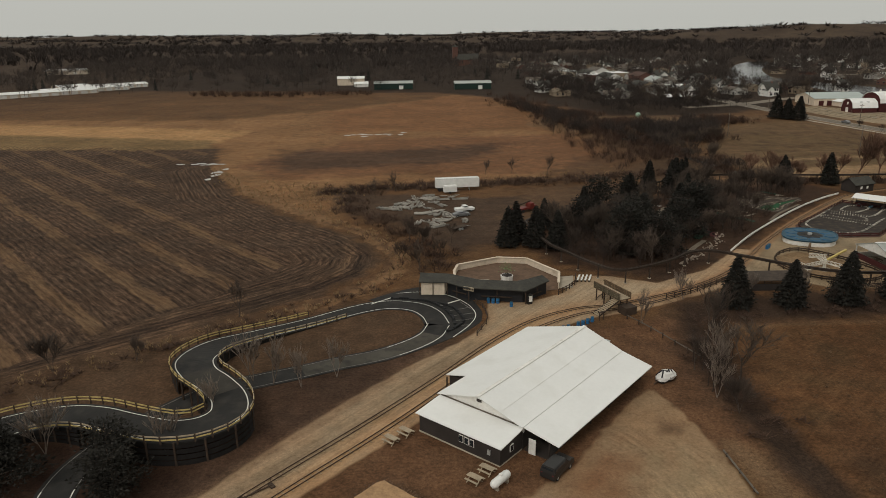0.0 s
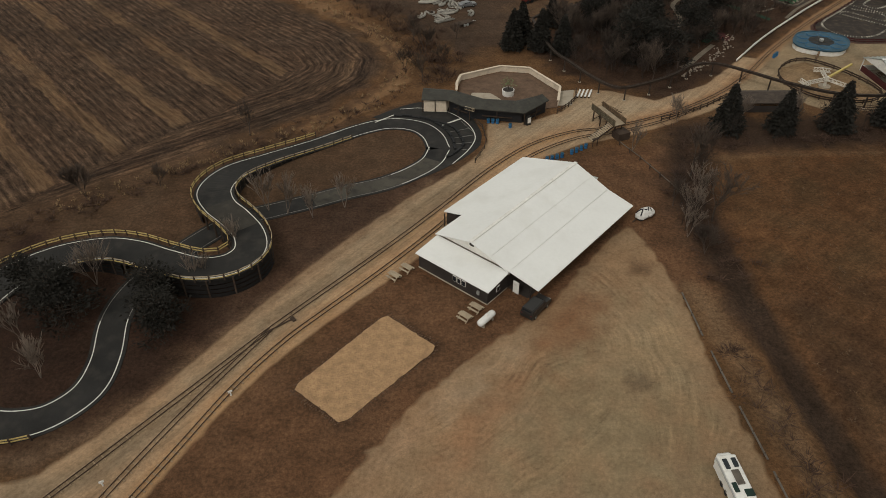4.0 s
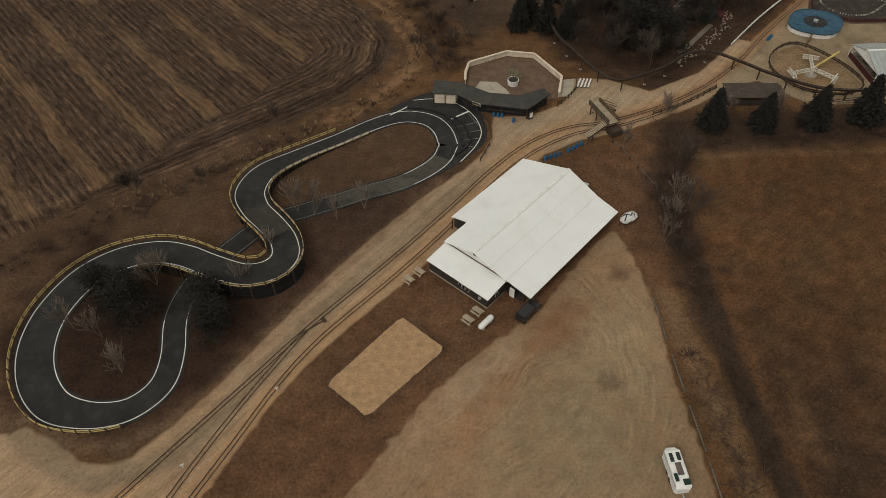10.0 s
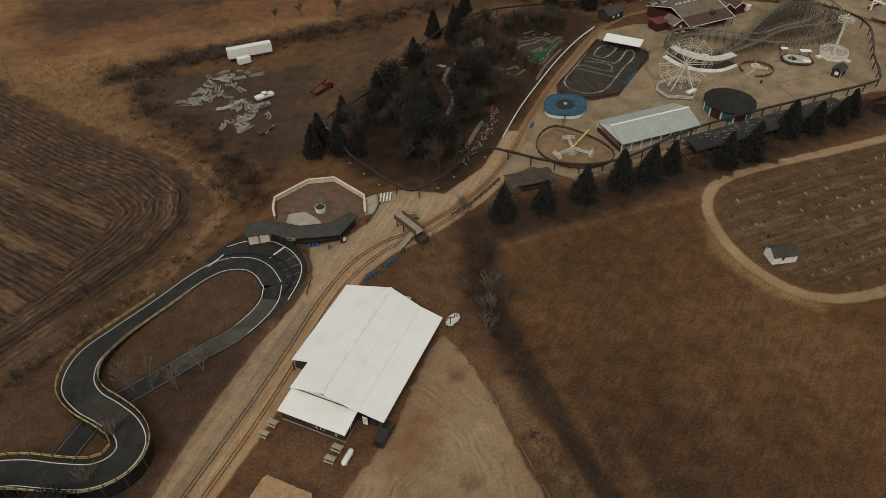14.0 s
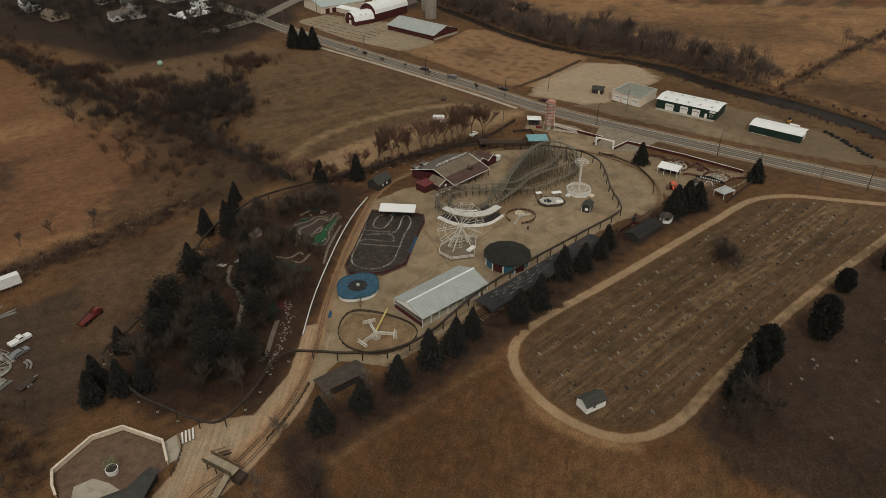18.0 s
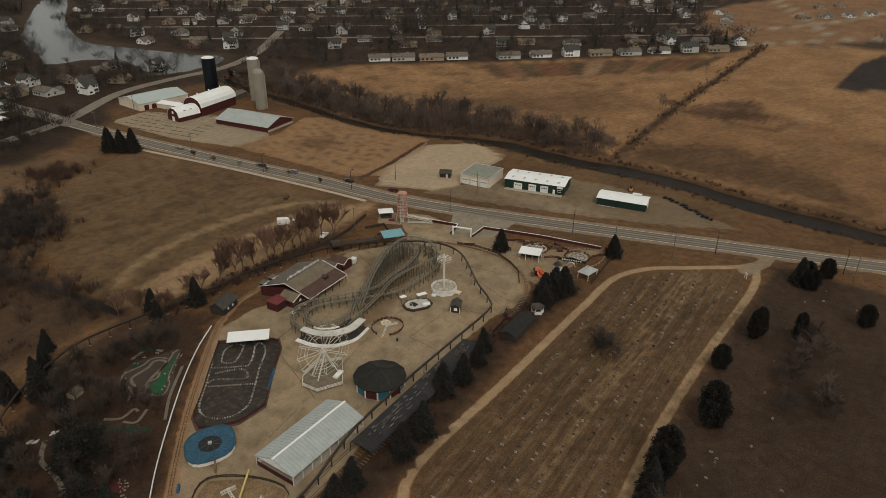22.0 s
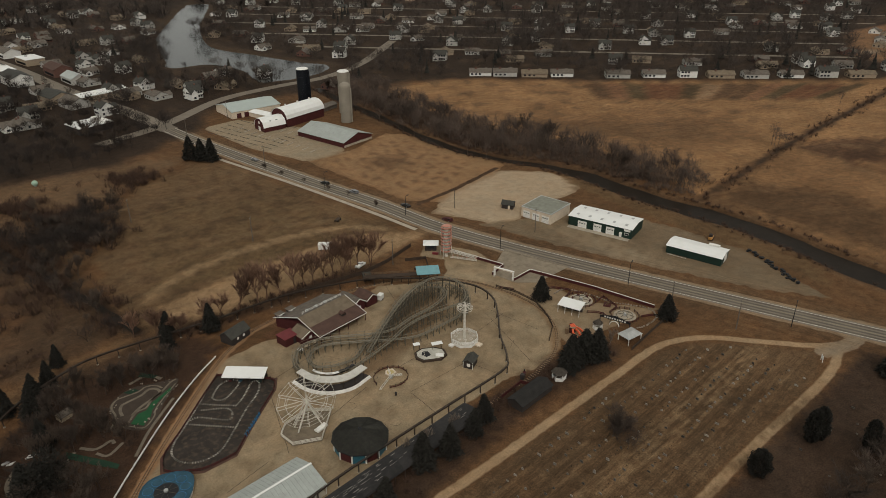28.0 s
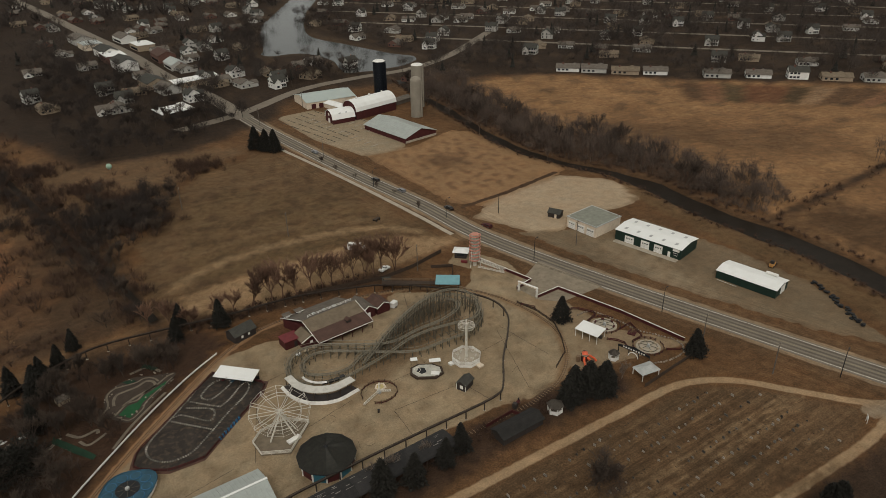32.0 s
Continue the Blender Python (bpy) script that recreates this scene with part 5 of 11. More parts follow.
# highway with lines, darker wheel tracks, kerbed path and joints
LINE_WORN = mat("worn_road_line", (0.55, 0.51, 0.43), 0.8, 0, 0.3)
rd = spline([(x, y, 0) for x, y in ROAD], 4)
highway = new("road", strip(rd, -4.6, 4.6, 0.04, 0.2).mesh("road", ROAD_ASPHALT))
tagged(highway, "grey asphalt two-lane highway with white lines", "road", kind="structure")
for o in (3.65, -3.65):
    part("edge_line", strip(rd, o - 0.11, o + 0.11, 0.05), LINE_WORN, highway)
LANE_DARK = mat("dark_lane_wear", (0.105, 0.086, 0.065), 0.9, 0, 0.25, 0.12, 6, 0.2)
for o in (2.75, 1.0, -1.0, -2.75):
    part("wheel_track", strip(rd, o - 0.42, o + 0.42, 0.045), LANE_DARK, highway)
for o in (0.14, -0.14):
    part("centre_line", strip(rd, o - 0.06, o + 0.06, 0.05), mat("yellow_line_paint" + str(o), (0.24, 0.2, 0.12), 0.7), highway, "faded yellow centre line")
walkp = spline([(191, 372, 0), (203.5, 313, 0), (212.5, 262, 0), (216.5, 234, 0)], 4)
solo("pavement", strip(walkp, -1.0, 1.0, 0.05, 0.15), PALE_CONC, "pale concrete footway beside the highway", "footway", kind="structure")
main_st = spline([(191, 440, 0), (184, 505, 0), (170, 583, 0), (158, 690, 0), (136, 820, 0), (98, 1055, 0), (45, 1350, 0)], 12)
solo("road_street", strip(main_st, -5.5, 5.5, 0.06, 0.2), ROAD_ASPHALT, "grey town street between houses", "street", kind="structure")
cross_st = spline([(150, 436, 0), (192, 452, 0), (244, 488, 0), (292, 499, 0), (336, 503, 0), (390, 532, 0), (470, 600, 0)], 8)
solo("road_cross", strip(cross_st, -4.2, 4.2, 0.05, 0.2), ROAD_ASPHALT, "grey side street past the pond", "street", kind="structure")
gate_apron = Geo().prism([(216, 176), (222, 171), (240, 172), (232, 198), (222, 192), (214, 186)], 0, 0.05)
solo("pavement_entrance", gate_apron, mat("worn_apron", (0.22, 0.178, 0.126), 0.9, 0, 0.25, 0.3, 6, 0.2, (0.11, 0.085, 0.06), 0.5), "brown worn paving before the park gate", "paving", kind="structure")


def railway(name, line, label):
    rl = spline([(x, y, 0) for x, y in line], 0.5)
    t = thing(name, 0, 0, 0, 0, label, "railway")
    nn = normals(rl)
    g = Geo()
    for i in range(0, len(rl)):
        a = math.degrees(math.atan2(nn[i, 1], nn[i, 0]))
        g.box(rl[i, 0], rl[i, 1], 0.0, 1.25, 0.17, 0.07, a) if i % 2 == 0 else None
    tagged(part("sleeper_bed", g, TIE, t), kind="stuff")
    for o in (0.31, -0.31):
        part("rail", strip(rl, o - 0.036, o + 0.036, 0.19, 0.1), RUST, t)
    return t


railway("railway_line", RAIL_A, "narrow rusty park railway line on tan ballast")
railway("railway_line", RAIL_B, "second narrow rusty railway line on tan ballast")
railway("railway_siding", [(-21.6, 64.3), (-24.5, 59), (-28.5, 51.5), (-33, 42), (-38, 30)], "narrow rusty siding splitting from the main line")
sw = thing("switch_stand", -21.0, 64.4, 0, 40, "rusty railway switch lever beside the rails", "switch")
part("bar", Geo().box(0, 0, 0.1, 4.6, 0.14, 0.12), RUST, sw)
part("base", Geo().box(2.3, 0, 0, 0.5, 0.9, 0.15), DARK_WOOD, sw)
part("lever", Geo().beam((2.3, 0.1, 0.1), (2.4, 0.4, 1.0), 0.07), RUST, sw)
for x, y in ((-24.2, 53.2), (-34.5, 41.2)):
    mk = thing("rail_marker", x, y, 0, 0, "small white marker post beside the railway", "marker post")
    part("post", Geo().box(0, 0, 0, 0.12, 0.12, 0.7), WHITE, mk)
    part("plate", Geo().box(0, 0, 0.55, 0.5, 0.06, 0.3, 30), WHITE, mk)

# ---- hall with the white roof ----
hall = thing("hall", 12.7, 69.3, 0, 50.3, "large low hall with a white metal roof and dark walls", "hall")


def V(u, v, z):
    return (u, v, z)


zr = lambda v: 5.1 - (abs(v - 11.0)) * 0.27  # noqa: E731
g = Geo()
slab(g, [V(-0.4, 11, 5.1), V(26.6, 11, 5.1), V(25.7, 4.4, zr(4.4)), V(-0.4, 4.4, zr(4.4))][::-1], 0.12)
part("roof_slope", g, WHITE_METAL, hall)
g = Geo()
slab(g, [V(-0.4, 11, 5.1), V(-0.4, 17.4, zr(17.4)), V(5.6, 17.4, zr(17.4)), V(5.6, 20.9, zr(20.9)), V(26.2, 20.9, zr(20.9)), V(26.6, 11, 5.1)][::-1], 0.12)
part("roof_slope", g, WHITE_METAL, hall)
g = Geo()
slab(g, [V(-0.2, 4.38, 3.28), V(25.7, 4.38, 3.28), V(25.4, -0.35, 2.45), V(-0.1, -0.35, 2.45)][::-1], 0.12)
lean = part("lean_to_roof", g, WHITE_METAL, hall)
g = Geo()
slab(g, [V(0.1, 4.4, 3.15), V(0.1, 17.2, 3.15), V(-4.9, 17.2, 2.7), V(-4.9, 4.3, 2.7)], 0.12)
part("porch_roof", g, WHITE_METAL, hall)
part("ridge_cap", Geo().beam((-0.4, 11, 5.13), (26.6, 11, 5.13), 0.5, 0.08), WHITE, hall)
for v in (4.4, 7.6):
    part("roof_seam", Geo().beam((-0.3, v, zr(v) + 0.03), (25.6, v, zr(v) + 0.03), 0.1, 0.03), WHITE_METAL, hall)
g = Geo()
g.prism([(0, 4.6), (25.4, 4.6), (25.8, 20.5), (5.9, 20.5), (5.9, 17.2), (0, 17.2)], 0, 2.45)
part("wall", g, DARK_WALL, hall)
g = Geo().add([(0, 4.5, 2.4), (0, 17.3, 2.4), (0, 17.3, zr(17.3) - 0.12), (0, 11, 4.97), (0, 4.5, zr(4.5) - 0.12), (0.2, 4.5, 2.4), (0.2, 17.3, 2.4), (0.2, 17.3, zr(17.3) - 0.12), (0.2, 11, 4.97), (0.2, 4.5, zr(4.5) - 0.12)],
              [(4, 3, 2, 1, 0), (5, 6, 7, 8, 9), (0, 1, 6, 5)])
part("gable", g, WHITE, hall, "white gable board with a small vent")
# dark strip added as the shadow line where the porch roof meets the gable
part("flashing", Geo().beam((-0.12, 4.6, 3.22), (-0.12, 17.0, 3.22), 0.16, 0.1), GREY_SHINGLE, hall, "dark grey strip added as the shadow line along the porch roof")
part("vent", Geo().box(-0.06, 11, 4.2, 0.1, 0.7, 0.35), DARK_WALL, hall)
g = Geo().add([(25.9, 4.5, 2.4), (26.1, 20.6, 2.4), (26.1, 11, 4.97), (25.7, 4.5, 2.4), (25.9, 20.6, 2.4), (25.9, 11, 4.97)], [(0, 1, 2), (5, 4, 3)])
part("gable", g, DARK_WALL, hall)
part("office_wall", Geo().prism([(-4.5, 4.7), (0, 4.7), (0, 16.9), (-4.5, 16.9)], 0, 2.62), DARK_WALL, hall)
part("base_trim", Geo().prism([(-4.56, 4.64), (0, 4.64), (0, 16.96), (-4.56, 16.96)], 0, 0.18), PALE_CONC, hall)
for v in (8.7, 9.5, 10.3):
    w = part("window", Geo().box(-4.53, v, 1.1, 0.08, 0.62, 0.95), WHITE, hall)
    part("pane", Geo().box(-4.58, v, 1.18, 0.04, 0.5, 0.78), GLASS_DARK, w)
w = part("window", Geo().box(-2.2, 4.66, 1.0, 0.7, 0.08, 0.9), WHITE, hall)
part("pane", Geo().box(-2.2, 4.61, 1.08, 0.54, 0.04, 0.72), GLASS_DARK, w)
d = part("door", Geo().box(-0.08, 3.2, 0, 0.08, 0.95, 2.05), WHITE, hall, "white service door under the porch")
part("meter_box", Geo().box(-4.58, 6.2, 1.1, 0.2, 0.4, 0.6), GALV, hall)
# floor given a dark colour to stand for the shade beneath the lean-to
part("slab", Geo().box(12.8, 2.9, 0, 25.4, 3.2, 0.06), DARK_WALL, hall, "floor under the lean-to, its shade in the dark colour")
for u in (0.3, 5.3, 10.3, 15.3, 20.3, 25.0):
    part("post", Geo().box(u, 1.1, 0, 0.16, 0.16, 2.62), DARK_WALL, hall)
for v, z in ((17.9, 0), (20.4, 0)):
    part("post", Geo().box(5.2, v, z, 0.16, 0.16, 2.4), DARK_WOOD, hall)
part("debris", Geo().box(26.0, 7.5, 3.75, 1.4, 1.6, 0.1, 12), GREY_METAL, hall, "torn dark patch at the roof edge")

# ---- things round the hall ----
def picnic_table(x, y, rz, m=PALE_WOOD):
    t = thing("picnic_table", x, y, 0, rz, "weathered grey-brown wooden picnic table on grass", "table", "picnic tables by the hall")
    for i in range(5):
        part("plank", Geo().box(0, -0.3 + i * 0.15, 0.72, 1.8, 0.13, 0.045), m, t)
    for s in (1, -1):
        part("bench", Geo().box(0, s * 0.62, 0.43, 1.8, 0.26, 0.045), m, t)
        part("leg", Geo().beam((s * 0.65, -0.65, 0), (s * 0.65, 0.25, 0.72), 0.09), m, t)
        part("leg", Geo().beam((s * 0.65, 0.65, 0), (s * 0.65, -0.25, 0.72), 0.09), m, t)
    return t


for x, y, r in ((-6.6, 74.2, 140), (-4.9, 75.9, 140), (3.2, 66.2, 140), (4.7, 67.9, 140)):
    picnic_table(x, y, r)
tank = thing("propane_tank", 6.0, 65.5, 0, 50, "white horizontal propane tank on concrete blocks", "gas tank")
g = Geo().tube([(-1.62, 0, 0.85), (-1.58, 0, 0.85), (-1.4, 0, 0.85), (-1.1, 0, 0.85), (1.1, 0, 0.85), (1.4, 0, 0.85), (1.58, 0, 0.85), (1.62, 0, 0.85)], [0.02, 0.22, 0.42, 0.5, 0.5, 0.42, 0.22, 0.02], 16)
part("vessel", g, CAR_WHITE, tank, smooth=True)
part("dome", Geo().cyl(0, 0, 1.3, 0.22, 0.2, 12), WHITE, tank)
for s in (1, -1):
    part("leg", Geo().box(s * 0.9, 0, 0, 0.25, 0.8, 0.42), PALE_CONC, tank)


def car(name, x, y, rz, paint, label, kind="car", L=4.5, W=1.8, H=1.5, group="", z=0.0):
    """A car, van or pickup from its side profile, with glass, wheels and lamps."""
    c = thing(name, x, y, z, rz, label, "car", group)
    prof = {"car": ([(-.5, .22), (.5, .22), (.5, .55), (.47, .62), (.24, .66), (.08, .97), (-.25, .98), (-.42, .68), (-.5, .64)], (.08, .24, -.25, -.42)),
            "suv": ([(-.5, .22), (.5, .22), (.5, .5), (.46, .6), (.24, .64), (.12, .98), (-.46, 1.0), (-.5, .6)], (.12, .24, -.46, -.49)),
            "pickup": ([(-.5, .25), (.5, .25), (.5, .56), (.22, .6), (.12, .98), (-.08, .98), (-.12, .6), (-.5, .6)], (.12, .22, -.08, -.12))}[kind][0]
    n, g = len(prof), Geo()
    rows = []
    for w in (-0.5, -0.42, 0.42, 0.5):
        for p, q in prof:
            tight = 0.86 if q > 0.7 else 1.0
            zz = q if abs(w) < 0.45 or q < 0.7 else q - 0.04
            rows.append((p * L, w * W * tight, zz * H))
    fs = [tuple(range(n - 1, -1, -1)), tuple(range(3 * n, 4 * n))]
    for r in range(3):
        fs += [(r * n + i, r * n + (i + 1) % n, (r + 1) * n + (i + 1) % n, (r + 1) * n + i) for i in range(n)]
    g.add(rows, fs)
    body = part("body", g, paint, c)
    tops = [p for p in prof if p[1] > 0.9]
    f, b = max(p[0] for p in tops), min(p[0] for p in tops)
    for s in (1, -1):
        part("side_glass", Geo().box((f + b) / 2 * L, s * W * 0.455, 0.66 * H, (f - b) * L * 0.92, 0.06, 0.24 * H), GLASS_DARK, c)
    fr = [p for p in prof if p[0] > f and 0.58 < p[1] < 0.7]
    fx = min(p[0] for p in fr) if fr else f + 0.1
    slabw = Geo()
    slab(slabw, [((fx - .01) * L, -W * .4, .68 * H), ((fx - .01) * L, W * .4, .68 * H), ((f + .015) * L, W * .38, .95 * H), ((f + .015) * L, -W * .38, .95 * H)], -0.05)
    part("windscreen", slabw, GLASS_DARK, c)
    part("rear_glass", Geo().box((b - 0.012) * L, 0, 0.68 * H, 0.09, W * 0.72, 0.22 * H), GLASS_DARK, c)
    wm = Geo().tube([(0, -0.11, 0), (0, 0.11, 0)], 0.33, 14).mesh("wheel", TYRE)
    rm = Geo().tube([(0, -0.12, 0), (0, 0.12, 0)], 0.18, 10).mesh("rim", GALV)
    for sx in (0.31, -0.31):
        for sy in (0.44, -0.44):
            w = part("wheel", wm, TYRE, c)
            w.matrix_basis = pose(sx * L, sy * W, 0.33)
            part("rim", rm, GALV, w)
    for s in (1, -1):
        part("headlight", Geo().box(0.495 * L, s * W * 0.36, 0.45 * H, 0.06, 0.3, 0.12), WHITE, c)
        part("tail_light", Geo().box(-0.495 * L, s * W * 0.38, 0.5 * H, 0.06, 0.2, 0.16), BRIGHT_RED, c)
    return c


car("van", 12.6, 67.9, 52, CAR_DARK, "dark grey van parked beside the hall", "suv", 4.6, 1.85, 1.85)
boat = thing("tarped_boat", 31.4, 89.2, 0, 35, "small boat under a crumpled white tarpaulin", "boat")
g = Geo()
random.seed(4)
ring = []
for k, (hh, sc) in enumerate(((0.35, 1.0), (0.8, 1.05), (1.25, 0.75), (1.5, 0.3))):
    ring += [(1.75 * sc * math.cos(a) * random.uniform(.85, 1.1), 1.05 * sc * math.sin(a) * random.uniform(.85, 1.1), hh + random.uniform(-.12, .12)) for a in (i * 6.283 / 14 for i in range(14))]
g.add(ring, [(r * 14 + i, r * 14 + (i + 1) % 14, (r + 1) * 14 + (i + 1) % 14, (r + 1) * 14 + i) for r in range(3) for i in range(14)] + [tuple(range(42, 56))])
part("tarpaulin", g, TARP, boat)
part("hull", Geo().box(0, 0, 0.1, 3.2, 1.5, 0.5, 0, 0.3), CAR_DARK, boat)
for a_, b_, c_ in (((-1.5, -0.5, 1.0), (-0.5, 0.1, 1.58), (0.3, 0.95, 0.8)), ((-0.3, -1.0, 0.7), (0.35, -0.15, 1.6), (1.4, 0.5, 0.9)), ((0.7, -0.95, 0.7), (0.8, -0.2, 1.45), (1.6, 0.2, 0.85)), ((-1.4, 0.6, 0.9), (-0.7, 0.3, 1.5), (-0.1, -0.4, 1.55))):
    part("strap", Geo().tube([a_, b_, c_], 0.1, 6), BLACK, boat)
part("trailer_tongue", Geo().beam((-1.6, 0, 0.4), (-2.9, -0.3, 0.35), 0.14), RUST, boat)
rvm = thing("camper", 30.5, 41.8, 0, 97, "white camper trailer with roof vents parked on gravel", "camper")
part("body", Geo().box(0, 0, 0.4, 5.4, 2.2, 1.5, 0, 0.3), CAR_WHITE, rvm)
part("roof", Geo().box(0.05, 0, 1.88, 5.1, 2.0, 0.1, 0, 0.1), WHITE, rvm)
part("nose", Geo().box(2.75, 0, 0.6, 0.7, 1.7, 1.2, 0, 0.25), CAR_WHITE, rvm)
part("awning_rail", Geo().box(0, 1.12, 1.7, 4.8, 0.12, 0.14), GALV, rvm)
for x, y, sx, sy, m in ((1.5, 0.45, 1.2, 0.5, GLASS_DARK), (1.6, -0.5, 1.1, 0.5, GLASS_DARK), (-0.1, -0.1, 1.7, 0.8, GREY_SHINGLE), (-1.2, 0.65, 1.1, 0.5, GREEN_WALL), (-1.9, -0.5, 0.8, 0.9, GREEN_WALL)):
    part("roof_vent", Geo().box(x, y, 1.96, sx, sy, 0.14, 0, 0.05), m, rvm)
for x in (-0.7, 0.3):
    for s in (1, -1):
        part("wheel", Geo().tube([(x, s * 1.0 - 0.1, 0.34), (x, s * 1.0 + 0.1, 0.34)], 0.34, 12), TYRE, rvm)
part("drawbar", Geo().beam((-2.7, 0, 0.45), (-3.7, 0, 0.4), 0.14), GALV, rvm)
part("step", Geo().box(0.9, -1.4, 0.2, 0.8, 0.5, 0.06), GALV, rvm)
# fallen pole fence along the ditch
for a, b in (((32.7, 71.2), (33.3, 63.2)), ((33.6, 60.5), (34.2, 54)), ((34.4, 52), (35.2, 45)), ((35.3, 43.5), (36, 36))):
    lg = thing("log_rail", a[0], a[1], 0, 0, "weathered grey pole lying along the lot edge", "log", "pole rails along the lot")
    part("pole", Geo().tube([(0, 0, 0.35), (b[0] - a[0], b[1] - a[1], 0.32)], 0.12, 7), GREY_SHINGLE, lg)
    for s in (0.1, 0.5, 0.9):
        part("stake", Geo().box((b[0] - a[0]) * s, (b[1] - a[1]) * s, 0, 0.14, 0.14, 0.5), DARK_WOOD, lg)

# ---- kart house, planter court, footbridge ----
kh = thing("kart_house", 0, 0, 0, 0, "low kart stand with a bent dark shingle roof", "stand")
OUT = [(-4.6, 123.2), (0.6, 122.9), (4.2, 119.8), (14.9, 117.9), (19.9, 123.2)]
INN = [(-4.4, 126.4), (1.2, 125.6), (6.2, 122.2), (13.9, 121.0), (18.6, 124.2)]
for i in range(4):
    g = Geo()
    slab(g, [(*OUT[i], 2.75), (*OUT[i + 1], 2.75), (*INN[i + 1], 3.5), (*INN[i], 3.5)], 0.18)
    part("roof_panel", g, SHINGLE, kh)
    g = Geo()
    e0, e1 = [tuple(np.array(INN[j]) + (np.array(INN[j]) - np.array(OUT[j])) * 0.45) for j in (i, i + 1)]
    slab(g, [(*INN[i], 3.5), (*INN[i + 1], 3.5), (*e1, 3.0), (*e0, 3.0)], 0.18)
    part("roof_panel", g, SHINGLE, kh)
    for s in (0.02, 0.5):
        p = np.array(OUT[i]) * (1 - s) + np.array(OUT[i + 1]) * s
        q = p + (np.array(INN[i]) - np.array(OUT[i])) * 0.1
        part("post", Geo().box(q[0], q[1], 0, 0.16, 0.16, 2.75), DARK_WOOD, kh)
for i in (1, 2, 3):
    a, b = np.array(OUT[i]), np.array(OUT[i + 1])
    a, b = a + (np.array(INN[i]) - a) * 0.45, b + (np.array(INN[i + 1]) - b) * 0.45
    g = Geo().beam((*a, 1.35), (*b, 1.35), 0.2, 2.7)
    part("wall", g, mat("dark_panel" + str(i), (0.018, 0.018, 0.02), 0.6), kh)
    part("counter", Geo().beam((*(a * 0.8 + b * 0.2 + (0, -0.3)), 0.95), (*(a * 0.2 + b * 0.8 + (0, -0.3)), 0.95), 0.5, 0.08), DARK_WOOD, kh)
part("shed_wall", Geo().prism([(-4.2, 123.6), (0.2, 123.4), (0.8, 126.4), (-4.1, 126.9)], 0, 2.7), CREAM, kh, "cream board wall of the end room")
for x in (-3.4, -2.0, -0.6):
    part("door_panel", Geo().box(x, 123.5, 0.15, 1.2, 0.1, 2.0, -3), CREAM, kh)
part("sign_board", Geo().box(4.6, 119.9, 2.15, 2.0, 0.1, 0.7, -28), PALE_WOOD, kh)
for i in range(6):
    part("letter_bar", Geo().box(3.9 + i * 0.28, 120.17 - i * 0.149, 2.35, 0.2, 0.05, 0.3, -28), DARK_WOOD, kh)
vend = thing("vending_machine", 15.6, 118.6, 0, 30, "dark drinks machine with a pale front under the eaves", "vending machine")
part("case", Geo().box(0, 0, 0, 0.95, 0.8, 1.8, 0, 0.05), CAR_DARK, vend)
part("front_panel", Geo().box(0, -0.42, 0.5, 0.7, 0.05, 1.1), WHITE, vend)
court = new("floor_court", Geo().prism([(2.4, 129), (3, 137.2), (11.6, 141.6), (17.7, 140.8), (23, 132), (22, 125.5), (16, 124), (8, 124.5)], 0, 0.06).mesh("floor_court", mat("court_soil", (0.125, 0.078, 0.05), 0.95, 0, 0.35, 0.5, 5, 0.2, (0.06, 0.035, 0.024), 0.6)))
tagged(court, "bare sandy soil of the walled court", "ground", kind="structure")
solo("floor_court_slab", Geo().prism([(5.4, 131.6), (4.4, 129), (7.4, 125.5), (12.6, 125), (11.2, 128.5), (9, 131.5)], 0.06, 0.05), PALE_CONC, "pale concrete pad inside the court", "paving", kind="structure")
wl = thing("court_wall", 0, 0, 0, 0, "cream timber wall bent round the planter court", "wall")
WL = [(2.2, 130.5), (2.2, 133.6), (3.0, 137.5), (11.6, 142.1), (17.7, 141.2), (23.2, 132.2), (22.1, 126)]
for a, b in zip(WL[:-1], WL[1:]):
    n = max(1, int(math.dist(a, b) / 1.2))
    for i in range(n):
        p = [a[k] + (b[k] - a[k]) * i / n for k in (0, 1)]
        q = [a[k] + (b[k] - a[k]) * (i + 0.985) / n for k in (0, 1)]
        part("panel", Geo().beam((*p, 0.62), (*q, 0.62), 0.14, 1.24), CREAM, wl)
    part("cap", Geo().beam((*a, 1.28), (*b, 1.28), 0.5, 0.1), CREAM, wl)
solo("pavement_ramp", Geo().prism([(23.2, 132.4), (22.2, 126.2), (25, 126.4), (26.2, 133)], 0, 0.12), PALE_CONC, "pale plank ramp beside the court wall", "ramp", kind="structure")
rail_fence([(21.6, 122.8, 0), (24, 125.4, 0), (26, 128.6, 0), (26.4, 131.6, 0)], "dark timber handrail beside the court", ((0.5, DARK_WOOD), (0.95, DARK_WOOD)), step=1.2)
pl = thing("planter", 12.6, 130.8, 0.06, 0, "round white stone planter with a bare green shrub", "planter")
part("bowl", Geo().cyl(0, 0, 0, 1.15, 1.15, 14, 1.25), WHITE, pl)
part("soil", Geo().cyl(0, 0, 1.1, 1.1, 0.08, 14), DARK_WALL, pl)
g = Geo()
random.seed(8)
SPRIG = mat("dull_green_fronds", (0.13, 0.16, 0.07), 0.9, isl=True)
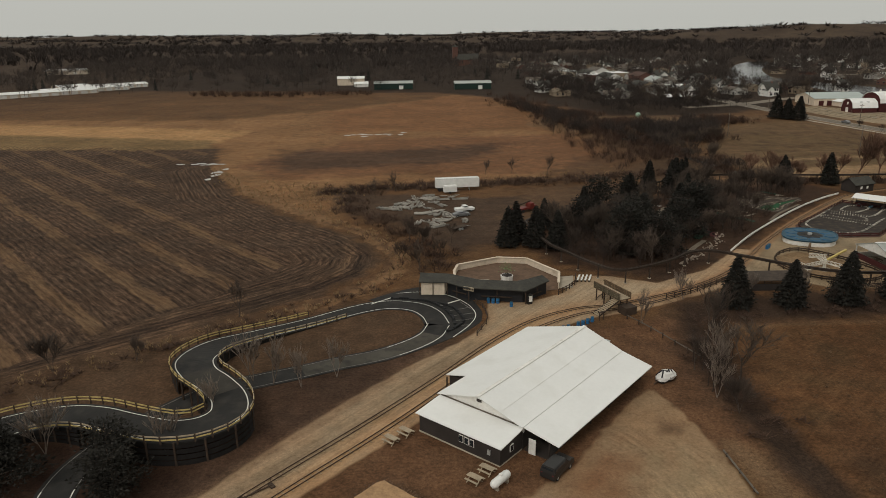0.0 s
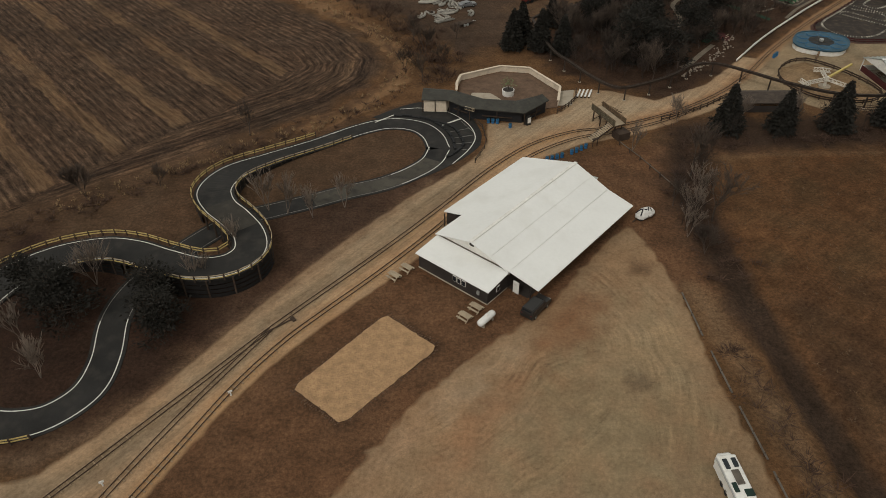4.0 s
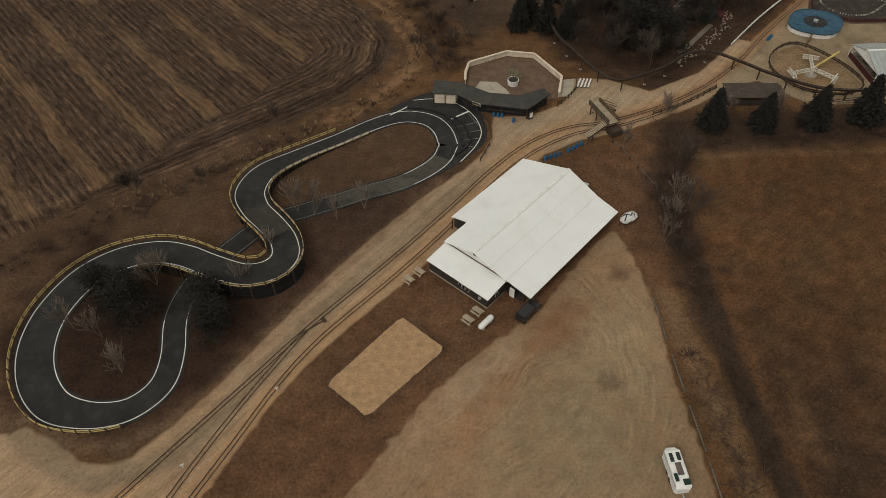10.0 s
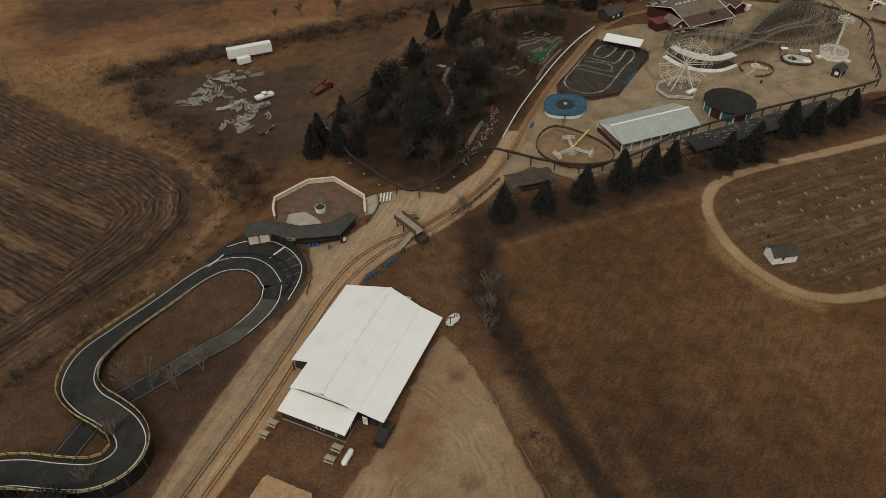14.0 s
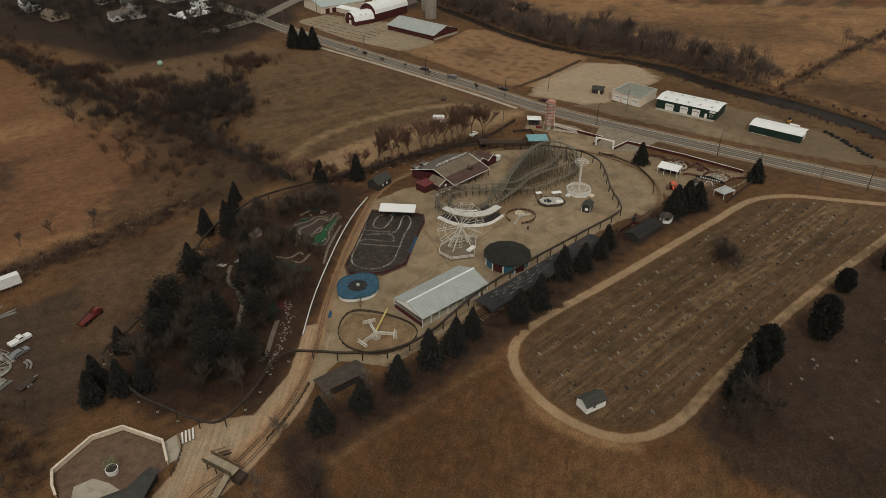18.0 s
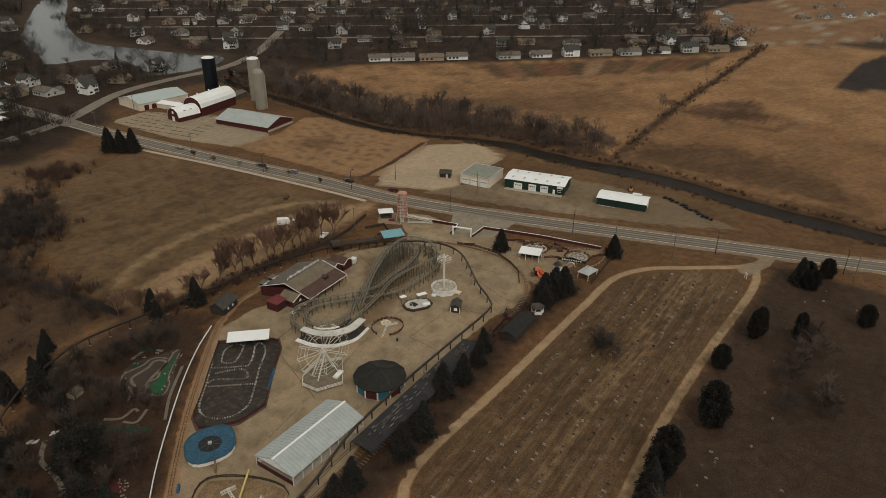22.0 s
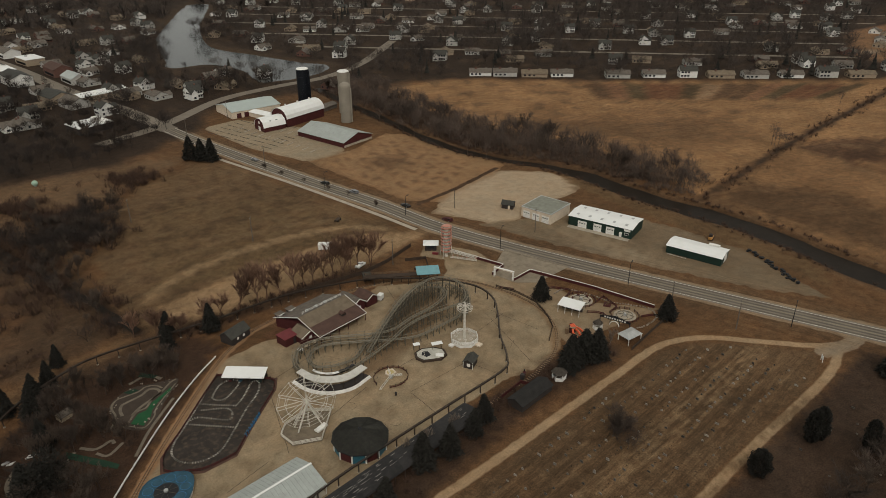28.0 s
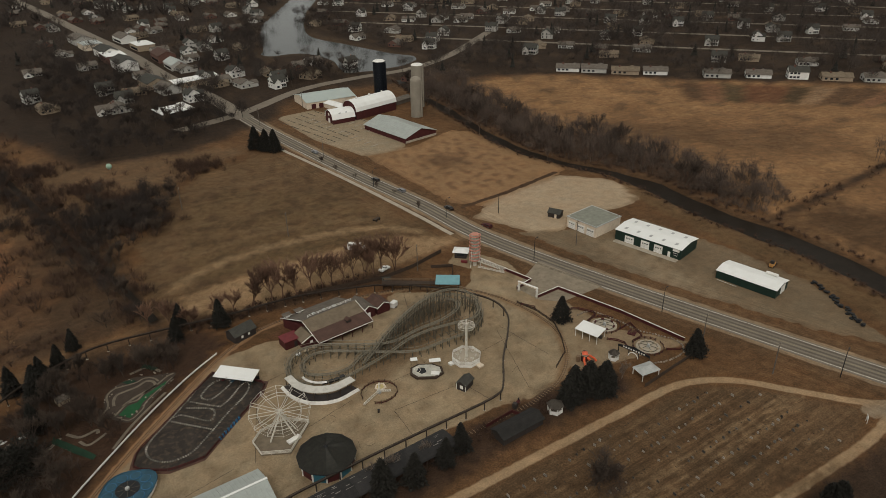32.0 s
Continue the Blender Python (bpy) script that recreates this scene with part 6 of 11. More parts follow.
for i in range(260):
    a, el, r = random.uniform(0, 6.28), random.uniform(0.0, 1.5), random.uniform(0.5, 1.8)
    c = Vector((r * math.cos(a) * math.cos(el), r * math.sin(a) * math.cos(el), 1.9 + r * math.sin(el)))
    d = Vector((random.uniform(-.3, .3), random.uniform(-.3, .3), random.uniform(-.2, .2)))
    g.add([c, c + d, c + Vector((d.y, -d.x, 0.1)) * 0.5], [(0, 1, 2)])
part("fronds", g, SPRIG, pl)
part("stem", Geo().tube([(0, 0, 0.9), (0.05, 0, 2.3)], [0.1, 0.05], 6), BARK, pl)
for i in range(4):
    bn = thing("bleacher_bench", 26.9 + i * 0.75, 131.0 - i * 0.05, 0, 72, "white plank bench on low supports", "bench", "benches beside the court")
    part("seat", Geo().box(0, 0, 0.42, 3.4, 0.34, 0.07), WHITE, bn)
    for s in (1, -1):
        part("leg", Geo().box(s * 1.4, 0, 0, 0.1, 0.3, 0.42), DARK_WOOD, bn)
OLIVE_WOOD = mat("olive_brown_timber", (0.1, 0.082, 0.052), 0.85, 0.0, 0.3, 1.0, 9.0, rnd=0.2)
fb = thing("footbridge", 30.2, 117.2, 0, -66, "brown timber footbridge over the park railway with stairs", "footbridge")
part("deck", Geo().box(0, 0, 2.4, 7.6, 2.4, 0.16), WOOD, fb)
for s in (1, -1):
    for i in range(30):
        part("slat", Geo().box(-3.7 + i * 0.255, s * 1.22, 2.5, 0.17, 0.05, 1.05), OLIVE_WOOD, fb)
for i in range(18):
    part("plank", Geo().box(-3.6 + i * 0.42, 0, 2.56, 0.38, 2.3, 0.05), PALE_WOOD, fb)
for s in (1, -1):
    for z in (2.95, 3.3, 3.6):
        part("rail", Geo().beam((-3.8, s * 1.15, z), (3.8, s * 1.15, z), 0.07, 0.12), WOOD, fb)
    for i in range(14):
        part("baluster", Geo().box(-3.7 + i * 0.57, s * 1.15, 2.4, 0.1, 0.1, 1.25), WOOD, fb)
    for x in (-3.5, -1.2, 3.4):
        part("post", Geo().box(x, s * 0.7, 0, 0.18, 0.18, 2.5), DARK_WOOD, fb)
    part("brace", Geo().beam((-3.5, s * 0.7, 0.3), (-1.2, s * 0.7, 2.3), 0.1), DARK_WOOD, fb)
for i in range(12):
    part("step", Geo().box(2.6, -1.1 - i * 0.36, 2.3 - i * 0.19, 1.6, 0.34, 0.06), PALE_WOOD, fb)
    part("step", Geo().box(-3.0, 1.1 + i * 0.33, 2.3 - i * 0.19, 1.3, 0.32, 0.06), WOOD, fb)
for x in (1.8, 3.4):
    part("stringer", Geo().beam((x, -0.8, 2.4), (x, -5.2, 0.1), 0.1, 0.25), DARK_WOOD, fb)
for x in (-3.65, -2.35):
    part("stringer", Geo().beam((x, 0.8, 2.4), (x, 4.8, 0.1), 0.1, 0.25), DARK_WOOD, fb)
    part("handrail", Geo().beam((x, 0.8, 3.5), (x, 4.8, 1.1), 0.08, 0.12), WOOD, fb)
part("platform", Geo().box(4.0, 0.4, 0, 2.2, 2.4, 1.4), DARK_WOOD, fb)


def barrel(x, y, z=0.0):
    b = thing("barrel", x, y, z, 0, "blue plastic barrel standing in a row", "barrel", "blue barrels")
    part("drum", Geo().cyl(0, 0, 0, 0.3, 0.9, 12, 0.3), BLUE_PLASTIC, b)
    part("lid", Geo().cyl(0, 0, 0.9, 0.27, 0.04, 12), BLUE, b)
    part("hoop", Geo().cyl(0, 0, 0.42, 0.32, 0.06, 12), BLUE, b)
    return b


for i in range(9):
    s = i / 8
    if i != 4:
        barrel(17.9 + 7.4 * s, 105.4 + 4.6 * s - 0.4 * math.sin(s * 3.1))
for i in range(3):
    barrel(8.2 + i * 0.85, 119.2 - i * 0.1)
barrel(12.2, 117.3)
cart = thing("ticket_booth_frame", 27.0, 110.6, 0, 30, "small dark timber frame by the stairs", "frame")
for sx in (-0.5, 0.5):
    part("post", Geo().box(sx, 0, 0, 0.12, 0.12, 1.5), DARK_WOOD, cart)
part("top", Geo().box(0, 0, 1.45, 1.3, 0.5, 0.1), DARK_WOOD, cart)
rail_fence([(31.5, 111, 0), (34, 106, 0), (36.5, 100, 0), (38.5, 95, 0)], "thin weathered pole fence across the brown slope", ((0.7, GREY_SHINGLE),), step=2.5, hgt=0.9)
rail_fence([(41, 120, 0), (46, 122.4, 0), (51, 125.6, 0), (56, 129.6, 0)], "dark timber fence beside the curved railway", ((0.5, DARK_WOOD), (0.9, DARK_WOOD)), step=1.8)

# ---- amusement park ----
def gable_house(t, x, y, rz, L, W, hw_, hr, wall, roof, over=0.35, base=0.0, parent_name=None):
    """Walls and two roof slopes of a gabled block, ridge along its length, as parts of a thing."""
    m = pose(x, y, base, 0, 0, rz)
    a, b = L / 2, W / 2
    g = Geo().add([(-a, -b, 0), (a, -b, 0), (a, b, 0), (-a, b, 0), (-a, -b, hw_), (a, -b, hw_), (a, b, hw_), (-a, b, hw_), (-a, 0, hr - 0.1), (a, 0, hr - 0.1)],
                  [(0, 1, 5, 4), (2, 3, 7, 6), (1, 2, 6, 9, 5), (3, 0, 4, 8, 7), (3, 2, 1, 0)], m)
    part("wall", g, wall, t)
    drop = (hr - hw_) / b * over
    g = Geo()
    for s in (1, -1):
        q = [(-a - over, 0, hr), (a + over, 0, hr), (a + over, s * (b + over), hw_ - drop), (-a - over, s * (b + over), hw_ - drop)]
        slab(g, [tuple(m @ Vector(p)) for p in (q if s < 0 else q[::-1])][::-1], 0.12)
    part("roof", g, roof, t)
    return m


# long metal-roofed pavilion
pv = thing("pavilion", 101.0, 138.1, 0, 4.9, "long open pavilion with a grey ribbed metal roof", "pavilion")
for s in (1, -1):
    g = Geo()
    q = [(-12.1, 0, 5.0), (12.1, 0, 5.0), (12.1, s * 6.1, 2.9), (-12.1, s * 6.1, 2.9)]
    slab(g, q if s < 0 else q[::-1], 0.1)
    rf = part("roof", g, GREY_METAL, pv)
    for i in range(25):
        x = -12 + i
        part("rib", Geo().beam((x, 0, 5.03), (x, s * 6.1, 2.94), 0.09, 0.07), GREY_METAL, pv)
part("ridge_cap", Geo().beam((-12.2, 0, 5.04), (12.2, 0, 5.04), 0.55, 0.1), WHITE_METAL, pv)
for x in (-12.0, 12.0):
    part("gable", Geo().add([(x, -5.9, 2.85), (x, 5.9, 2.85), (x, 0, 4.9), (x + 0.1, -5.9, 2.85), (x + 0.1, 5.9, 2.85), (x + 0.1, 0, 4.9)], [(0, 1, 2), (5, 4, 3), (0, 3, 4, 1)]), WHITE, pv)
for i in range(9):
    for s in (1, -1):
        part("post", Geo().box(-11.8 + i * 2.95, s * 5.8, 0, 0.18, 0.18, 2.95), WHITE, pv)
part("floor", Geo().box(0, 0, 0, 23.8, 11.8, 0.08), PALE_CONC, pv)
part("back_wall", Geo().box(0, 5.75, 0.08, 23, 0.12, 1.1), WHITE, pv)
part("side_wall", Geo().box(-11.8, 0, 0.08, 0.12, 11.4, 1.2), BARN_RED, pv)
for i in range(8):
    for s in (-2.7, 2.2):
        t = thing("picnic_table", 101 - 9.5 + i * 2.7, 138.1 + s - 0.8 + i * 0.23, 0.08, 95, "brown wooden picnic table under the pavilion roof", "table", "picnic tables in the pavilion")
        part("tabletop", Geo().box(0, 0, 0.72, 1.8, 0.75, 0.05), WOOD, t)
        for k in (1, -1):
            part("bench", Geo().box(0, k * 0.6, 0.42, 1.8, 0.26, 0.05), WOOD, t)
            part("leg", Geo().beam((k * 0.65, -0.6, 0), (k * 0.65, 0.6, 0.72), 0.09), WOOD, t)

# blue spinning ride
br = thing("tub_ride", 85.3, 155.8, 0, 20, "blue round platform ride with flat tub covers", "ride")
N = 24
oval = [(6.5 * math.cos(i * 6.2832 / N) * (1 + 0.05 * math.cos(4 * i * 6.2832 / N)), 5.7 * math.sin(i * 6.2832 / N) * (1 + 0.05 * math.cos(4 * i * 6.2832 / N))) for i in range(N)]
part("skirt", Geo().prism([(p * 0.97, q * 0.97) for p, q in oval], 0, 1.05), WHITE, br)
part("deck", Geo().prism(oval, 1.05, 0.22), BLUE, br)
part("rim", Geo().tube([(p, q, 1.3) for p, q in oval + oval[:1]], 0.14, 6), BLUE, br)
part("well", Geo().cyl(0, 0, 1.27, 2.7, 0.05, 20), BLACK, br)
part("hub", Geo().cyl(0, 0, 1.27, 0.5, 0.5, 12), GALV, br)
for i in range(9):
    a = i * 6.2832 / 9
    p = (4.35 * math.cos(a), 3.9 * math.sin(a))
    c = part("tub_cover", Geo().cyl(*p, 1.27, 1.22, 0.12, 18, 1.15), BLUE, br)
    part("seam", Geo().tube([(p[0] + 1.2 * math.cos(k * 0.3927), p[1] + 1.2 * math.sin(k * 0.3927), 1.36) for k in range(17)], 0.06, 4), BLUE_PLASTIC, c)
for i in range(8):
    a = i * 6.2832 / 8 + 0.3
    part("spoke", Geo().beam((0.5 * math.cos(a), 0.5 * math.sin(a), 1.36), (2.65 * math.cos(a), 2.65 * math.sin(a), 1.36), 0.06), GREY_STEEL, br)
for i in range(4):
    part("step", Geo().box(-4.7 - i * 0.35, -4.6 - i * 0.25, 0, 1.8, 0.4, 1.0 - i * 0.24, 38), WOOD, br)

# aeroplane ride inside a low oval fence
ap = thing("plane_ride", 77.9, 135.0, 0, 0, "white lattice aeroplane ride with a yellow boom", "ride")
part("pad", Geo().cyl(0, 0, 0, 1.2, 0.3, 16), PALE_CONC, ap)
part("mast", Geo().cyl(0, 0, 0.3, 0.35, 2.0, 10, 0.25), WHITE_STEEL, ap)


def truss(a, b, w, mtl, parent, name="arm", n=6, r=0.05):
    a, b = Vector(a), Vector(b)
    d = (b - a).normalized()
    s = d.cross(Vector((0, 0, 1))).normalized() * w / 2
    u = Vector((0, 0, w))
    g = Geo()
    for o in (s, -s, u):
        g.beam(a + o, b + o, r * 2)
    for i in range(n):
        p, q = a + (b - a) * i / n, a + (b - a) * (i + 1) / n
        g.beam(p + s, q - s, r * 1.3)
        g.beam(p - s, q + u, r * 1.3)
        g.beam(p + u, q + s, r * 1.3)
    return part(name, g, mtl, parent)


for a, far_ in ((190, 4.6), (325, 4.8), (75, 5.8)):
    e = (far_ * math.cos(radians(a)), far_ * math.sin(radians(a)), 0.9)
    truss((0, 0, 1.5), e, 0.6, WHITE_STEEL, ap, "arm", 6, 0.06)
    for s in (-1, 1):
        f = (e[0] + s * 1.7 * math.sin(radians(a)), e[1] - s * 1.7 * math.cos(radians(a)), 0.8)
        truss(e, f, 0.7, WHITE_STEEL, ap, "cradle", 3, 0.06)
part("boom", Geo().beam((0.2, 0.2, 1.9), (7.4, 5.9, 2.3), 0.4, 0.35), mat("pale_yellow_paint", (0.5, 0.38, 0.12), 0.6), ap)
ring_pts = spline([(72, 143.6), (69.9, 136.4), (74.2, 129.3), (82.7, 127.4), (88, 131.8), (85.2, 140.6), (78.6, 147.6)], 1.0, True)
rail_fence([(x, y, 0) for x, y in ring_pts], "low dark board fence round the aeroplane ride", ((0.35, DARK_WOOD), (0.75, DARK_WOOD)), step=2.0, hgt=0.9, rail_h=0.28)

# carousel house
ch = thing("carousel_house", 128.0, 141.6, 0, 8, "twelve-sided carousel house with a black cone roof", "carousel")
R, n12 = 6.7, 12
cor = [(R * math.cos(i * 6.2832 / n12), R * math.sin(i * 6.2832 / n12)) for i in range(n12)]
TEAL_PANEL = mat("teal_panel_paint", (0.03, 0.12, 0.16), 0.5)
for i in range(n12):
    a, b = cor[i], cor[(i + 1) % n12]
    part("panel", Geo().beam((a[0] * 0.96, a[1] * 0.96, 1.45), (b[0] * 0.96, b[1] * 0.96, 1.45), 0.1, 2.9), (BARN_RED, TEAL_PANEL)[i % 2], ch)
    part("post", Geo().box(a[0] * 0.97, a[1] * 0.97, 0, 0.3, 0.3, 3.0), WHITE, ch)
    g = Geo().add([(a[0] * 1.06, a[1] * 1.06, 3.0), (b[0] * 1.06, b[1] * 1.06, 3.0), (b[0] * 0.08, b[1] * 0.08, 5.3), (a[0] * 0.08, a[1] * 0.08, 5.3)], [(0, 1, 2, 3), (3, 2, 1, 0)])
    part("roof_panel", g, SHINGLE, ch)
    part("fascia", Geo().beam((a[0] * 1.06, a[1] * 1.06, 2.95), (b[0] * 1.06, b[1] * 1.06, 2.95), 0.08, 0.25), BLACK, ch)
part("cap", Geo().cyl(0, 0, 5.2, 0.6, 0.3, 12, 0.3), BLACK, ch)

# child car track in a fenced pen
pen_out = [(112.5, 191.2), (124.3, 179.2), (121.7, 174.9), (112.8, 167.4), (103, 158.2), (95, 158), (89.1, 161.5), (87.3, 163.9), (89.1, 168.8), (95.6, 174.6), (105.7, 184.7)]
solo("pavement_pen", Geo().prism([(105.5 + (x - 105.5) * 1.05, 172.5 + (y - 172.5) * 1.05) for x, y in pen_out][::-1], -0.05, 0.075), mat("red_brown_soil", (0.085, 0.043, 0.03), 0.95, 0, 0.35, 0.4, 7, 0.2), "red-brown worn soil round the car track", "paving", kind="structure")
pen = new("floor_car_pen", Geo().prism(pen_out[::-1], 0, 0.05).mesh("floor_car_pen", mat("pen_asphalt", (0.03, 0.023, 0.018), 0.9, 0, 0.4, 0.3, 9, 0.2, (0.095, 0.066, 0.043), 0.75)))
tagged(pen, "dark worn asphalt of the child car track", "paving", kind="structure")
rail_fence([(x, y, 0) for x, y in pen_out + pen_out[:1]], "dark red-brown board fence round the car track", ((0.3, BARN_RED), (0.7, BARN_RED)), step=2.2, hgt=0.95, rail_h=0.25)
loops = [([(108.8, 188.3), (103.4, 182.2), (97.2, 175.9), (93, 171.8), (91, 168.2), (91.7, 164.2), (95.4, 161.3), (100.6, 161.8), (106.5, 166.8), (112.2, 172.2), (117.9, 176.9), (120.2, 180.9), (118.8, 182.2), (113.8, 177.4), (110.9, 175.5)], False),
         ([(107.6, 182.9), (111.2, 186.6), (114.5, 187), (116.1, 184.6), (113, 181.8), (109.9, 180), (108, 180.8)], True),
         ([(104, 182.1), (107.3, 178.8), (110.9, 175.5)], False), ([(103.1, 179.5), (108.5, 176), (108.8, 173.1), (106.8, 171.5), (101.5, 177.1), (99.3, 177.4)], False), ([(98.1, 176.4), (102.6, 171.9), (107.1, 167.5)], False)]
k = Geo().box(0, 0, 0.05, 0.56, 0.2, 0.22, 0, 0.07).mesh("kerb_tyre", mat("white_painted_tyre", (0.27, 0.25, 0.21), 0.8, rnd=0.7))
kerb = thing("tyre_kerb", 105.5, 171.0, 0, 0, "winding line of white-painted tyres marking a track", "tyre kerb")
cnt = 0
for lp, shut in loops:
    q = spline(lp, 0.62, shut)
    for p, m in zip(q, normals(q)):
        cnt += 1
        if cnt < 300:
            o = part("tyre", k, None, kerb)
            o.matrix_basis = pose(p[0] - 105.5, p[1] - 171.0, 0, 0, 0, math.degrees(math.atan2(m[1], m[0])) + random.uniform(-14, 14))
cs = thing("car_shelter", 117.8, 184.0, 0, -41.5, "open shelter with a flat white metal roof", "shelter")
g = Geo()
slab(g, [(-5.9, -2.4, 2.75), (5.9, -2.4, 2.75), (5.9, 2.4, 3.15), (-5.9, 2.4, 3.15)], 0.14)
part("roof", g, WHITE_METAL, cs)
for x in (-5.5, -1.9, 1.9, 5.5):
    for y in (-2.1, 2.1):
        part("post", Geo().box(x, y, 0, 0.15, 0.15, 2.8), DARK_WOOD, cs)
part("back_wall", Geo().box(0, 2.1, 0, 11.2, 0.1, 1.2), DARK_WALL, cs)
for i in range(4):
    kc = thing("child_car", 117.8 + (-4.2 + i * 2.8) * 0.749, 184.0 - (-4.2 + i * 2.8) * 0.663, 0.05, 45, "small dark ride car under the shelter", "ride car", "ride cars")
    part("body", Geo().box(0, 0, 0.12, 1.7, 0.85, 0.42, 0, 0.15), (BARN_RED, BLUE, BLACK, GREEN_WALL)[i], kc)
    part("seat", Geo().box(-0.3, 0, 0.5, 0.5, 0.6, 0.3, 0, 0.06), BLACK, kc)
    for sx in (0.55, -0.55):
        for sy in (0.42, -0.42):
            part("wheel", Geo().tube([(sx, sy - 0.08, 0.16), (sx, sy + 0.08, 0.16)], 0.16, 8), TYRE, kc)
for i in range(8):
    barrel(107.8 + 0.88 * i, 162.9 + 0.74 * i)
for i in range(3):
    barrel(72.6 + 0.5 * i, 149.4 + 0.55 * i)

# big wheel, folded for winter: hub, spokes, light rim
fw = thing("ferris_wheel", 121.8, 156.0, 0, -14, "white steel big wheel without its seats", "ferris wheel")
hub_z, WR = 7.9, 7.5
for s in (1, -1):
    for e in (-3.2, 3.2):
        part("leg", Geo().beam((e, s * 1.6, 0.3), (0, s * 0.75, hub_z), 0.3), WHITE_STEEL, fw)
    part("leg_tie", Geo().beam((-1.9, s * 1.3, 3.2), (1.9, s * 1.3, 3.2), 0.1), WHITE_STEEL, fw)
part("axle", Geo().tube([(0, -1.0, hub_z), (0, 1.0, hub_z)], 0.25, 10), WHITE_STEEL, fw)
for i in range(12):
    a = i * 6.2832 / 12
    c, s_ = math.cos(a), math.sin(a)
    for y in (-0.65, 0.65):
        part("spoke", Geo().beam((0.3 * c, y * 0.9, hub_z + 0.3 * s_), (WR * c, y, hub_z + WR * s_), 0.11), WHITE_STEEL, fw)
        part("outer_rim", Geo().beam((WR * c, y, hub_z + WR * s_), (WR * math.cos(a + 0.5236), y, hub_z + WR * math.sin(a + 0.5236)), 0.05), WHITE_STEEL, fw)
    part("cross_bar", Geo().beam((WR * c, -0.75, hub_z + WR * s_), (WR * c, 0.75, hub_z + WR * s_), 0.1), WHITE_STEEL, fw)
    a2 = a + 6.2832 / 12
    for y in (-0.65, 0.65):
        part("rim", Geo().beam((WR * 0.72 * c, y, hub_z + WR * 0.72 * s_), (WR * 0.72 * math.cos(a2), y, hub_z + WR * 0.72 * math.sin(a2)), 0.1), WHITE_STEEL, fw)
WHEEL_BASE = [(-7.2, 2.1), (-7.4, -2.8), (-1.5, -6.8), (7.4, -0.1), (3.1, 4.7), (-4.0, 4.5)]
WHEEL_BASE = [(p * math.cos(radians(24)) - q * math.sin(radians(24)), p * math.sin(radians(24)) + q * math.cos(radians(24))) for p, q in WHEEL_BASE]
GPAVE = mat("worn_deck_board", (0.16, 0.125, 0.085), 0.9, 0, 0.3, 0.6, 5)
part("deck", Geo().prism(WHEEL_BASE, 0, 0.25), GPAVE, fw)
for a, b in zip(WHEEL_BASE, WHEEL_BASE[1:] + WHEEL_BASE[:1]):
    for z in (0.6, 0.95, 1.3):
        part("fence_rail", Geo().beam((*a, z), (*b, z), 0.1, 0.16), WHITE_STEEL, fw)
    for t_ in (0, 0.33, 0.66):
        part("fence_post", Geo().box(a[0] + (b[0] - a[0]) * t_, a[1] + (b[1] - a[1]) * t_, 0.3, 0.1, 0.1, 1.05), WHITE_STEEL, fw)
part("ramp", Geo().box(2.5, -2.5, 0.3, 3.5, 1.4, 0.5, 30), WHITE, fw)

# roller coaster
CO = [(151, 172, 1.2), (155.5, 174.4, 2.8), (160, 176.5, 5), (169, 180, 8), (179, 183.5, 9), (187.6, 184.6, 8.2), (192.3, 181, 7), (192, 175.3, 5.8), (188, 171.9, 4.6), (180.7, 172.7, 4.2), (173, 173.5, 4), (166, 173.6, 3), (159, 171.4, 2.4), (149.4, 169.5, 1.5), (142.6, 168.3, 1.5),
      (136, 169.6, 1.6), (131, 174, 2), (131.2, 180, 2.5), (135.6, 184.6, 3), (142, 184.6, 3), (149, 181, 3), (155, 177.4, 3), (162, 175, 3), (171, 176.6, 3.2), (180, 177.2, 3.6), (186.4, 179.4, 4.2), (187.8, 183, 4.8), (183, 185.8, 5.4), (175.7, 184.6, 5.2),
      (168, 181.4, 4), (160, 178.6, 2.2), (152, 175.4, 1.6), (146, 171.6, 1.5), (140, 172, 1.5), (135.2, 175, 1.6), (135.4, 179.6, 2), (139, 182.2, 2), (144, 181.6, 2), (151, 177.4, 2), (158, 172.8, 2), (166.3, 168.6, 2), (176, 168.6, 2.1), (184, 169.2, 2.3), (191.4, 173.4, 2.6), (194, 180, 3.2),
      (190.6, 186.6, 4.2), (183, 188.4, 5), (175, 186.6, 4.6), (167, 182.6, 3.4), (159, 176.8, 2.0), (153, 173.6, 1.2)]
co = spline(CO, 0.6, True)
coaster = thing("roller_coaster", 160, 176, 0, 0, "weathered grey-brown steel roller coaster on timber-like bents", "roller coaster")
cc = co - np.array([160, 176, 0])
nn = normals(cc)
for o in (0.42, -0.42):
    part("rail", Geo().tube([(p[0] + m[0] * o, p[1] + m[1] * o, p[2] + 0.25) for p, m in zip(cc, nn)], 0.14, 5), CO_RAIL, coaster)
part("spine", Geo().tube([(p[0], p[1], p[2]) for p in cc[::2]], 0.12, 5), GREY_STEEL, coaster)
g = Geo()
for p, m in zip(cc[::2], nn[::2]):
    g.beam((p[0] - m[0] * 0.7, p[1] - m[1] * 0.7, p[2] + 0.12), (p[0] + m[0] * 0.7, p[1] + m[1] * 0.7, p[2] + 0.12), 0.14)
tagged(part("tie_bed", g, CO_RAIL, coaster), kind="stuff")
